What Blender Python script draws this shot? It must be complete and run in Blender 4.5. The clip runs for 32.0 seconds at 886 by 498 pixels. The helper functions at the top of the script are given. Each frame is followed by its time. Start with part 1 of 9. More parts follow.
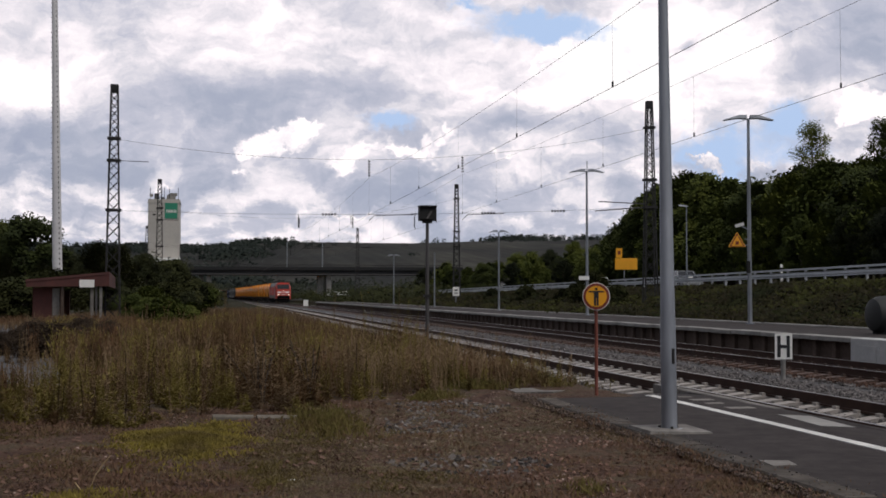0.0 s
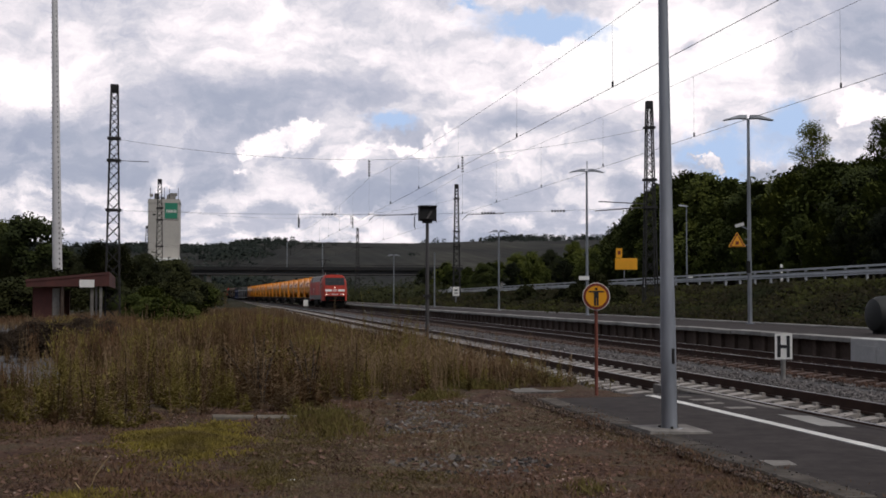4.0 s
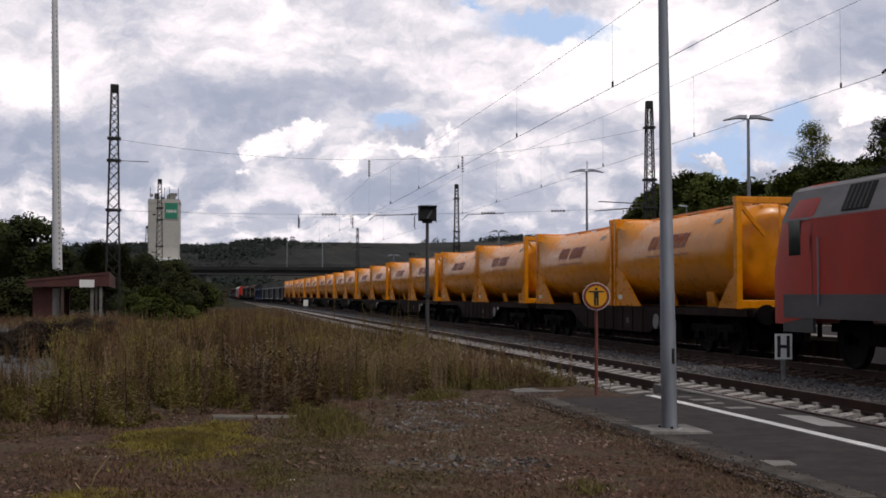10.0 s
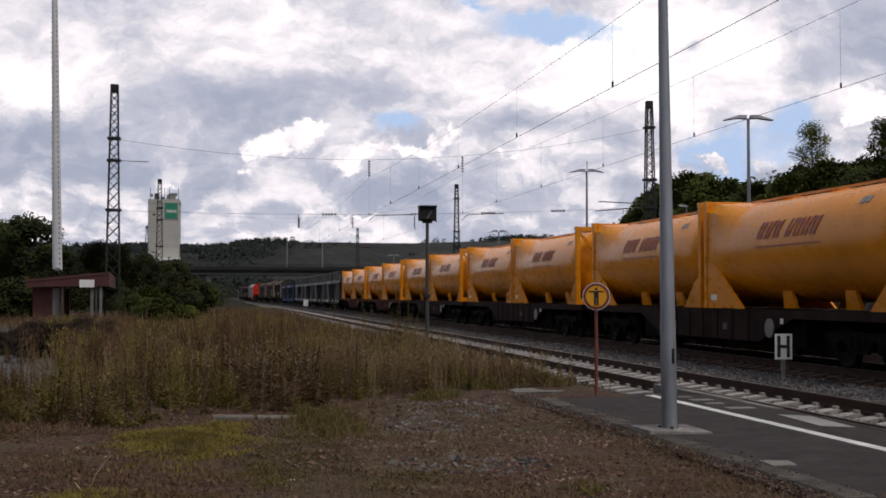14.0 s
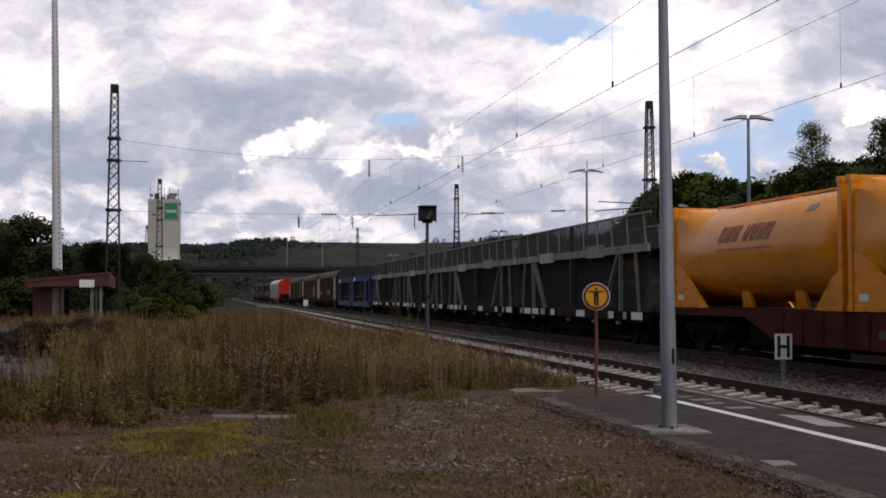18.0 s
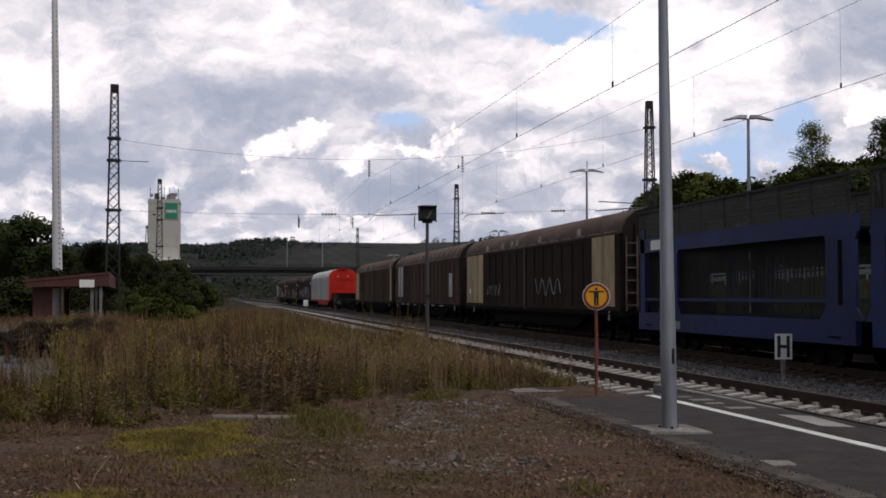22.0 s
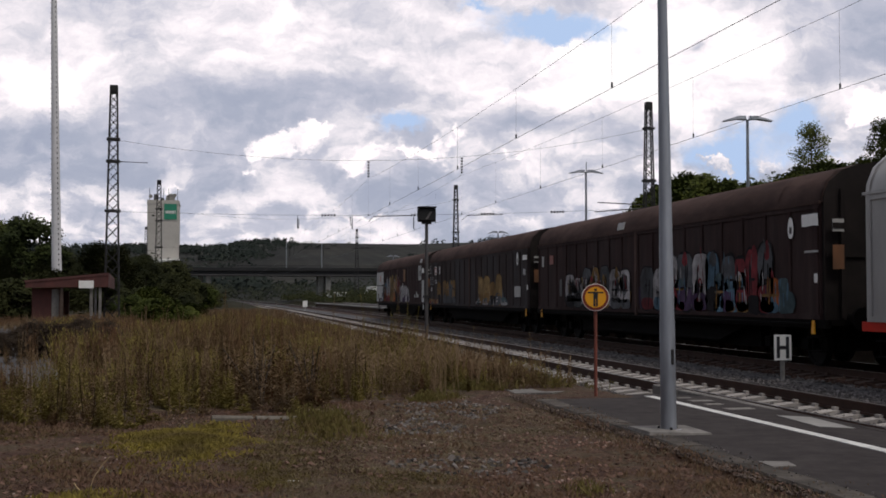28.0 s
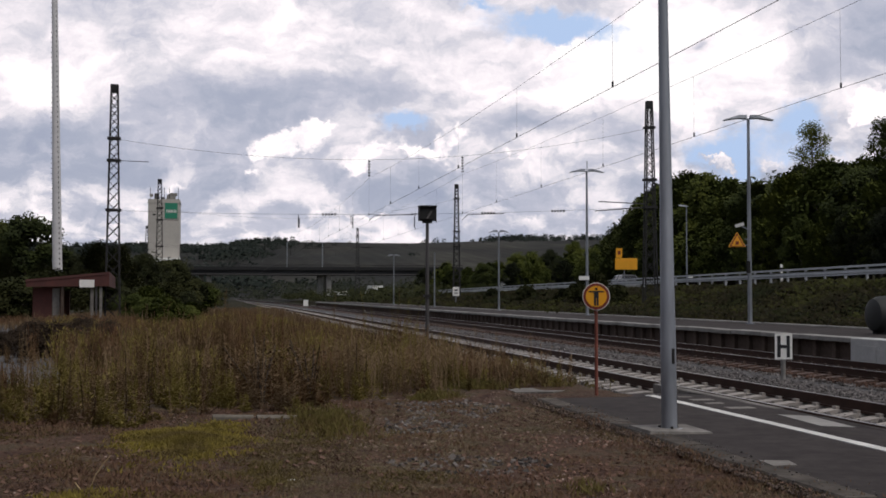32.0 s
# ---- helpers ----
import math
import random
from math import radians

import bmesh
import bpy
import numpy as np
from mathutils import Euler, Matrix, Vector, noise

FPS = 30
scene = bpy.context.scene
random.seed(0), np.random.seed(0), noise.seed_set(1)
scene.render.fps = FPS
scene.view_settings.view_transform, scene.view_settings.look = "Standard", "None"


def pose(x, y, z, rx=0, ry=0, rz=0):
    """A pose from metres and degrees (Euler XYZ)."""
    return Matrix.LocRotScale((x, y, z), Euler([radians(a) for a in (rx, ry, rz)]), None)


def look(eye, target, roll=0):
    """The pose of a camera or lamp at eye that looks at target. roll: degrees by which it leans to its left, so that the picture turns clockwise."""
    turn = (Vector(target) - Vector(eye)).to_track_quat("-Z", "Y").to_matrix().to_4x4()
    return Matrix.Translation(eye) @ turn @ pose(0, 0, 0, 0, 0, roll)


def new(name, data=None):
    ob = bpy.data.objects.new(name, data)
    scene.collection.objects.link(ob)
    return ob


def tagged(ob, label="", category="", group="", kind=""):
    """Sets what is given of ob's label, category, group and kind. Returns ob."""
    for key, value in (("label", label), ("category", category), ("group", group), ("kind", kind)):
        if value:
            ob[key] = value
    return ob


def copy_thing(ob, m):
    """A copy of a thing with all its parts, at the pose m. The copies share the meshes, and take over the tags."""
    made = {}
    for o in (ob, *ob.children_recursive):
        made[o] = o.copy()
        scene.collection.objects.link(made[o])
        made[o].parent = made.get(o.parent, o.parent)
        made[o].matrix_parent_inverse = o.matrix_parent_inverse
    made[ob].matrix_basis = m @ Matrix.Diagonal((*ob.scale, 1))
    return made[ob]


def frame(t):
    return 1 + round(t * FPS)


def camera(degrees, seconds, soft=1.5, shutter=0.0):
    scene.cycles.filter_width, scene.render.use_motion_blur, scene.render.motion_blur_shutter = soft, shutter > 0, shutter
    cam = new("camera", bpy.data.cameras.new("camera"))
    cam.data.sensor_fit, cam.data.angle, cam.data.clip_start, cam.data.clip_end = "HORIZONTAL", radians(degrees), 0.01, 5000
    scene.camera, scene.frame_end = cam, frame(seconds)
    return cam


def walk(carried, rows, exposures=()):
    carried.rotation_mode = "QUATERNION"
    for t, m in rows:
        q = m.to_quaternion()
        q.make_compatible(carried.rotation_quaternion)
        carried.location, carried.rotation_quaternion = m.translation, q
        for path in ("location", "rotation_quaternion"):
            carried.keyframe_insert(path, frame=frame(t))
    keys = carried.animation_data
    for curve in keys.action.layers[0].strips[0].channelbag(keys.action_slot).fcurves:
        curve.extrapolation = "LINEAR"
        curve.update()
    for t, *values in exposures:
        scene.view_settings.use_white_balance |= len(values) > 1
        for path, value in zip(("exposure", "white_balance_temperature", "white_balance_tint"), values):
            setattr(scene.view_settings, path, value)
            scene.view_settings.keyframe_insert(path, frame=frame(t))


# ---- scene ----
# World: x across the tracks, y along them (away), z up from the rail head.
LENS = 2132.0
YAW, PITCH = 0.1858, 0.0384
EYE = Vector((0.0, 0.0, 1.5))
RIGHT = Vector((math.cos(YAW), -math.sin(YAW), 0))
AHEAD = Vector((math.sin(YAW) * math.cos(PITCH), math.cos(YAW) * math.cos(PITCH), math.sin(PITCH)))
UP = RIGHT.cross(AHEAD)

cam = camera(math.degrees(2 * math.atan(784 / LENS)), 32.0, soft=1.7)


def aim(dx, dy):
    """The camera's pose, nudged by a hair to the side and up."""
    return look(EYE, EYE + AHEAD - RIGHT * (dx / LENS) - UP * (-dy / LENS))


walk(cam, [(0.0, aim(0, 0)), (12.0, aim(0, 0)), (25.5, aim(0, 0)), (26.5, aim(-1.5, 1.0)), (27.5, aim(-3, 2)), (28.0, aim(-1.2, 1.6)),
           (28.5, aim(0, 1.8)), (29.0, aim(0.2, 0.8)), (29.5, aim(0.8, 0)), (30.0, aim(1.6, 0)), (30.5, aim(1.6, 1)), (31.0, aim(1.2, 0.8)),
           (31.5, aim(1.4, 1.4)), (32.0, aim(0, 0))])
scene.view_settings.exposure = 0.0

# ---- daylight: bright broken cloud all round, the sun veiled, high behind the right shoulder ----
SUN_AZ, SUN_EL = radians(140), radians(60)
world = bpy.data.worlds.new("world")
scene.world = world
world.use_nodes = True
wn, wl = world.node_tree.nodes, world.node_tree.links
sky = wn.new("ShaderNodeTexSky")
sky.sky_type, sky.sun_disc = "NISHITA", False
sky.sun_elevation, sky.sun_rotation = SUN_EL, SUN_AZ
sky.air_density, sky.dust_density = 1.0, 2.0
wn["Background"].inputs["Strength"].default_value = 0.045
wl.new(sky.outputs[0], wn["Background"].inputs["Color"])
cloud = wn.new("ShaderNodeBackground")          # the white of the cloud cover
cloud.inputs["Color"].default_value, cloud.inputs["Strength"].default_value = (0.29, 0.28, 0.285, 1), 1.0
both = wn.new("ShaderNodeAddShader")
wl.new(wn["Background"].outputs[0], both.inputs[0]), wl.new(cloud.outputs[0], both.inputs[1])
wl.new(both.outputs[0], wn["World Output"].inputs["Surface"])

sun = new("sun", bpy.data.lights.new("sun", "SUN"))
sun.data.energy, sun.data.angle, sun.data.color = 1.45, radians(16), (1.0, 0.94, 0.86)
sun.matrix_world = look((0, 0, 100), Vector((0, 0, 100)) - Vector((math.sin(SUN_AZ) * math.cos(SUN_EL), math.cos(SUN_AZ) * math.cos(SUN_EL), math.sin(SUN_EL))))


# ---- materials ----
def mat(name, color, rough=0.7, metal=0.0, vary=0.25, scale=6.0, stain=0.2, bump=0.0, second=None, spread=0.0, coords="Object", spec=0.5, mapping=(1, 1, 1), islands=False):
    """A procedural surface: fine grain, broad stains, optional second colour in patches, optional spread from piece to piece."""
    m = bpy.data.materials.new(name)
    m.use_nodes = True
    n, l = m.node_tree.nodes, m.node_tree.links
    b = n["Principled BSDF"]
    b.inputs["Roughness"].default_value, b.inputs["Metallic"].default_value = rough, metal
    b.inputs["Specular IOR Level"].default_value = spec
    tc = n.new("ShaderNodeTexCoord")
    mp = n.new("ShaderNodeMapping")
    mp.inputs["Scale"].default_value = mapping
    l.new(tc.outputs[coords], mp.inputs["Vector"])

    def noise_node(sc, detail):
        x = n.new("ShaderNodeTexNoise")
        x.inputs["Scale"].default_value, x.inputs["Detail"].default_value = sc, detail
        x.inputs["Roughness"].default_value = 0.62
        l.new(mp.outputs[0], x.inputs["Vector"])
        return x.outputs["Fac"]

    def mix(kind, fac, a, c):
        x = n.new("ShaderNodeMix")
        x.data_type, x.blend_type = "RGBA", kind
        for k, v in ((0, fac), (6, a), (7, c)):
            if hasattr(v, "is_linked"):
                l.new(v, x.inputs[k])
            elif k == 0:
                x.inputs[k].default_value = v
            else:
                x.inputs[k].default_value = (*v, 1)
        return x.outputs[2]

    def ramp(v, lo, hi, a, c):
        x = n.new("ShaderNodeMapRange")
        x.inputs["From Min"].default_value, x.inputs["From Max"].default_value = lo, hi
        x.inputs["To Min"].default_value, x.inputs["To Max"].default_value = a, c
        l.new(v, x.inputs["Value"])
        return x.outputs[0]

    fine, broad = noise_node(scale, 6), noise_node(scale * 0.13, 4)
    col = tuple(color)
    if second:
        col = mix("MIX", ramp(broad, 0.42, 0.6, 0, 1), col, second)
    grain = ramp(fine, 0.25, 0.75, 1 - vary, 1 + vary)
    dirt = ramp(broad, 0.3, 0.7, 1 - stain, 1 + stain * 0.5)
    both = n.new("ShaderNodeMath")
    both.operation = "MULTIPLY"
    l.new(grain, both.inputs[0]), l.new(dirt, both.inputs[1])
    amount = both.outputs[0]
    if spread:
        if islands:
            g = n.new("ShaderNodeNewGeometry")
            src = g.outputs["Random Per Island"]
        else:
            g = n.new("ShaderNodeObjectInfo")
            src = g.outputs["Random"]
        more = n.new("ShaderNodeMath")
        more.operation = "MULTIPLY"
        l.new(amount, more.inputs[0]), l.new(ramp(src, 0, 1, 1 - spread, 1 + spread), more.inputs[1])
        amount = more.outputs[0]
    x = n.new("ShaderNodeVectorMath")
    x.operation = "SCALE"
    if hasattr(col, "is_linked"):
        l.new(col, x.inputs[0])
    else:
        x.inputs[0].default_value = col
    l.new(amount, x.inputs["Scale"])
    l.new(x.outputs[0], b.inputs["Base Color"])
    l.new(ramp(fine, 0.2, 0.8, max(rough - 0.12, 0.03), min(rough + 0.12, 1)), b.inputs["Roughness"])
    if bump:
        bp = n.new("ShaderNodeBump")
        bp.inputs["Strength"].default_value, bp.inputs["Distance"].default_value = min(bump * 20, 1.0), bump
        l.new(fine, bp.inputs["Height"]), l.new(bp.outputs[0], b.inputs["Normal"])
    return m


def glow(name, color, strength):
    m = bpy.data.materials.new(name)
    m.use_nodes = True
    b = m.node_tree.nodes["Principled BSDF"]
    b.inputs["Base Color"].default_value = (*color, 1)
    b.inputs["Emission Color"].default_value, b.inputs["Emission Strength"].default_value = (*color, 1), strength
    return m


def leaf_mat(name, colors, rough=0.8, patch=0.35, single=0.45, lo=0.36, hi=1.16, tall=1.0, own=0.22):
    """Foliage: the colour runs through a few tones from leaf to leaf and from patch to patch."""
    m = bpy.data.materials.new(name)
    m.use_nodes = True
    n, l = m.node_tree.nodes, m.node_tree.links
    b = n["Principled BSDF"]
    b.inputs["Roughness"].default_value, b.inputs["Specular IOR Level"].default_value = rough, 0.08
    g, o, tc, nz = (n.new("ShaderNode" + k) for k in ("NewGeometry", "ObjectInfo", "TexCoord", "TexNoise"))
    nz.inputs["Scale"].default_value, nz.inputs["Detail"].default_value = patch, 3
    mp = n.new("ShaderNodeMapping")
    mp.inputs["Scale"].default_value = (1, 1, tall)
    l.new(tc.outputs["Object"], mp.inputs["Vector"]), l.new(mp.outputs[0], nz.inputs["Vector"])
    a = n.new("ShaderNodeMath")
    a.operation = "MULTIPLY_ADD"
    a.inputs[1].default_value = single
    l.new(g.outputs["Random Per Island"], a.inputs[0]), l.new(nz.outputs["Fac"], a.inputs[2])
    c = n.new("ShaderNodeMath")
    c.operation = "MULTIPLY_ADD"
    c.inputs[1].default_value = own
    l.new(o.outputs["Random"], c.inputs[0]), l.new(a.outputs[0], c.inputs[2])
    r = n.new("ShaderNodeMapRange")
    r.inputs["From Min"].default_value, r.inputs["From Max"].default_value = lo, hi
    l.new(c.outputs[0], r.inputs["Value"])
    cr = n.new("ShaderNodeValToRGB")
    while len(cr.color_ramp.elements) < len(colors):
        cr.color_ramp.elements.new(0.5)
    for i, col in enumerate(colors):
        e = cr.color_ramp.elements[i]
        e.position, e.color = i / (len(colors) - 1), (*col, 1)
    l.new(r.outputs[0], cr.inputs["Fac"]), l.new(cr.outputs["Color"], b.inputs["Base Color"])
    return m


M = dict(
    steel=mat("galvanised_steel", (0.265, 0.28, 0.31), 0.5, 0.45, 0.2, 9, 0.35, 0.001, mapping=(1, 1, 0.25)),
    zinc=mat("bright_zinc_rail", (0.42, 0.43, 0.45), 0.55, 0.1, 0.12, 6, 0.2),
    screen=mat("windscreen_glass", (0.022, 0.023, 0.027), 0.12, 0, 0.1, 2, 0.15, spec=0.5),
    darksteel=mat("dark_lattice_steel", (0.014, 0.013, 0.014), 0.8, 0.0, 0.3, 8, 0.3),
    wire=mat("copper_wire", (0.06, 0.06, 0.065), 0.6, 0.4),
    rail=mat("rusty_rail", (0.058, 0.031, 0.023), 0.7, 0.1, 0.3, 14, 0.3, spec=0.2),
    railtop=mat("worn_rail_head", (0.22, 0.20, 0.19), 0.32, 0.8, 0.15, 8, 0.2),
    sleeper=mat("concrete_sleeper", (0.34, 0.31, 0.285), 0.85, 0, 0.2, 12, 0.3, 0.003, spread=0.15),
    oldsleeper=mat("rust_stained_sleeper", (0.078, 0.050, 0.040), 0.9, 0, 0.3, 12, 0.3, 0.003, spread=0.2),
    ballast=mat("grey_ballast", (0.085, 0.082, 0.083), 0.95, 0, 0.5, 26, 0.3, 0.02, spec=0.1),
    stone=mat("ballast_stone", (0.125, 0.114, 0.111), 0.95, 0, 0.3, 14, 0.2, spread=0.6, islands=True, spec=0.15),
    brownstone=mat("rusty_ballast_stone", (0.075, 0.045, 0.034), 0.95, 0, 0.3, 14, 0.2, spread=0.5, islands=True, spec=0.1),
    asphalt=mat("platform_asphalt", (0.044, 0.0375, 0.036), 0.92, 0, 0.3, 30, 0.4, 0.003, spec=0.12),
    road=mat("road_asphalt", (0.05, 0.05, 0.052), 0.92, 0, 0.2, 30, 0.2, 0.003, spec=0.12),
    paint=mat("worn_white_paint", (0.62, 0.61, 0.58), 0.7, 0, 0.22, 22, 0.25),
    concrete=mat("weathered_concrete", (0.25, 0.24, 0.225), 0.88, 0, 0.25, 9, 0.35, 0.004, spread=0.12),
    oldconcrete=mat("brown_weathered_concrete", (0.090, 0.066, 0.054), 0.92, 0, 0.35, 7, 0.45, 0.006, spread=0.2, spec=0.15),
    paleconcrete=mat("new_pale_concrete", (0.46, 0.46, 0.45), 0.8, 0, 0.12, 10, 0.15, 0.002),
    worn=mat("worn_pale_concrete", (0.19, 0.178, 0.165), 0.9, 0, 0.3, 9, 0.4, 0.004, spec=0.15),
    edging=mat("gritty_old_edging", (0.088, 0.077, 0.067), 0.95, 0, 0.45, 12, 0.5, 0.006, spread=0.25, spec=0.1),
    kerb=mat("mossy_old_kerb", (0.185, 0.165, 0.14), 0.9, 0, 0.35, 9, 0.4, 0.005, spec=0.1),
    yard=mat("worn_grey_yard", (0.085, 0.082, 0.084), 0.95, 0, 0.25, 7, 0.3, 0.003, spec=0.1),
    strut=mat("pale_grey_strut", (0.22, 0.21, 0.205), 0.65, 0, 0.25, 5, 0.4),
    black=mat("black_rubber", (0.006, 0.006, 0.0065), 0.8, 0, 0.3, 12, 0.2),
    # grime plus the shade beneath the train, both put into the base colour
    under=mat("grimy_shaded_underframe", (0.0055, 0.0048, 0.0045), 0.9, 0, 0.4, 9, 0.4, 0.002, spec=0.08),
    redrust=mat("red_oxide_frame", (0.085, 0.022, 0.018), 0.85, 0, 0.4, 6, 0.5, 0.002, spec=0.1),
    rust=mat("rusty_brown_frame", (0.034, 0.020, 0.017), 0.88, 0, 0.4, 6, 0.5, 0.002, spec=0.1),
    # wheel colour lowered too, for the shade beneath the train
    wheel=mat("wheel_steel", (0.010, 0.0085, 0.008), 0.8, 0.0, 0.3, 10, 0.3, spec=0.15),
    red=mat("traffic_red_paint", (0.45, 0.043, 0.026), 0.5, 0, 0.14, 5, 0.36, 0.001, spec=0.22, mapping=(1, 0.6, 0.35)),
    redroof=mat("faded_grey_roof", (0.19, 0.175, 0.172), 0.65, 0, 0.2, 5, 0.45, mapping=(1, 0.35, 1)),
    skirt=mat("grey_skirt_paint", (0.062, 0.058, 0.058), 0.6, 0, 0.15, 6, 0.3),
    sillgrey=mat("dusty_grey_sill_paint", (0.115, 0.104, 0.10), 0.65, 0, 0.2, 6, 0.35, mapping=(1, 0.3, 1)),
    glass=mat("tinted_glass", (0.008, 0.009, 0.011), 0.05, 0, 0.05, 2, 0.1, spec=0.45),
    white=mat("white_enamel", (0.78, 0.77, 0.74), 0.5, 0, 0.06, 8, 0.1),
    yellow=mat("orange_yellow_tank_paint", (0.76, 0.262, 0.002), 0.30, 0, 0.10, 4, 0.24, 0.001, spec=0.42, mapping=(1, 0.5, 1)),
    tankred=mat("dark_red_lettering", (0.27, 0.045, 0.03), 0.5, 0, 0.1, 6, 0.1),
    blue=mat("blue_carrier_paint", (0.013, 0.024, 0.105), 0.6, 0, 0.25, 4, 0.45, spec=0.25),
    carrier=mat("grey_carrier_frame", (0.105, 0.098, 0.098), 0.7, 0, 0.3, 5, 0.4, spec=0.25),
    mesh=mat("dark_side_mesh", (0.019, 0.020, 0.019), 0.7, 0, 0.2, 9, 0.2),
    soot=mat("sooty_end_wall", (0.017, 0.013, 0.012), 0.85, 0, 0.4, 4, 0.5, spec=0.15),
    pale=mat("dirty_pale_panel", (0.42, 0.41, 0.39), 0.7, 0, 0.2, 4, 0.35, mapping=(1, 1, 0.4)),
    offwhite=mat("dull_offwhite_wall", (0.40, 0.385, 0.37), 0.55, 0.1, 0.12, 4, 0.3, mapping=(1, 1, 0.3)),
    vansooty=mat("sooty_old_van_paint", (0.046, 0.0275, 0.021), 0.85, 0, 0.5, 3.5, 0.7, 0.001, mapping=(1, 1, 0.2), spec=0.08, second=(0.031, 0.021, 0.0175)),
    vanbrown=mat("sooty_brown_van_paint", (0.074, 0.045, 0.035), 0.85, 0, 0.45, 3.5, 0.6, 0.001, mapping=(1, 1, 0.2), spec=0.08),
    vandark=mat("sooty_dark_van_paint", (0.056, 0.033, 0.031), 0.85, 0, 0.5, 3.5, 0.6, 0.001, mapping=(1, 1, 0.2), spec=0.1, second=(0.040, 0.027, 0.026)),
    vangrey=mat("sooty_grey_van_paint", (0.060, 0.044, 0.042), 0.85, 0, 0.5, 3.5, 0.6, 0.001, mapping=(1, 1, 0.2), spec=0.1, second=(0.046, 0.041, 0.042)),
    vanroof=mat("dusty_van_roof", (0.135, 0.095, 0.080), 0.9, 0, 0.35, 3, 0.5, spec=0.06, mapping=(1, 0.4, 1)),
    vanroofdark=mat("dark_van_roof", (0.084, 0.054, 0.047), 0.92, 0, 0.35, 3, 0.55, spec=0.06, mapping=(1, 0.4, 1)),
    hoop=mat("dusty_roof_hoop", (0.165, 0.120, 0.098), 0.85, 0, 0.3, 5, 0.4, spec=0.08),
    cream=mat("dirty_cream_panel", (0.43, 0.315, 0.165), 0.7, 0, 0.3, 4, 0.5, mapping=(1, 1, 0.35)),
    silver=mat("dull_silver_wall", (0.235, 0.245, 0.26), 0.5, 0.2, 0.12, 4, 0.3, mapping=(1, 1, 0.3)),
    rustpanel=mat("rusty_orange_panel", (0.20, 0.085, 0.035), 0.8, 0, 0.4, 4, 0.5, mapping=(1, 1, 0.35), second=(0.30, 0.17, 0.09)),
    badge=mat("faded_red_badge", (0.42, 0.075, 0.05), 0.7, 0, 0.2, 8, 0.3),
    skylight=mat("dusty_skylight", (0.22, 0.19, 0.165), 0.7, 0, 0.2, 5, 0.3),
    signred=mat("bright_red_end_wall", (0.55, 0.022, 0.010), 0.6, 0, 0.12, 4, 0.35, spec=0.2),
    signyellow=mat("sign_yellow", (0.80, 0.36, 0.008), 0.45, 0, 0.05, 6, 0.08),
    signbrown=mat("sign_dark_red_rim", (0.20, 0.028, 0.012), 0.5, 0, 0.1, 8, 0.1),
    signpost=mat("rusty_red_post", (0.20, 0.055, 0.035), 0.7, 0, 0.2, 12, 0.3),
    ink=mat("sign_black", (0.012, 0.012, 0.016), 0.6),
    brick=mat("red_brown_wall", (0.078, 0.025, 0.021), 0.85, 0, 0.25, 7, 0.3, 0.004),
    roofred=mat("faded_red_roof", (0.085, 0.03, 0.026), 0.8, 0, 0.2, 7, 0.3),
    silo=mat("pale_silo_concrete", (0.43, 0.405, 0.37), 0.85, 0, 0.08, 1.2, 0.12),
    green=mat("green_board", (0.02, 0.22, 0.13), 0.5, 0, 0.05, 2, 0.05),
    bark=mat("grey_bark", (0.07, 0.055, 0.045), 0.9, 0, 0.3, 9, 0.3),
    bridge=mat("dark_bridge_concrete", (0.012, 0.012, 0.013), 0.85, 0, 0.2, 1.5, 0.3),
    pole=mat("spun_concrete_pole", (0.58, 0.57, 0.58), 0.8, 0, 0.08, 6, 0.12),
)


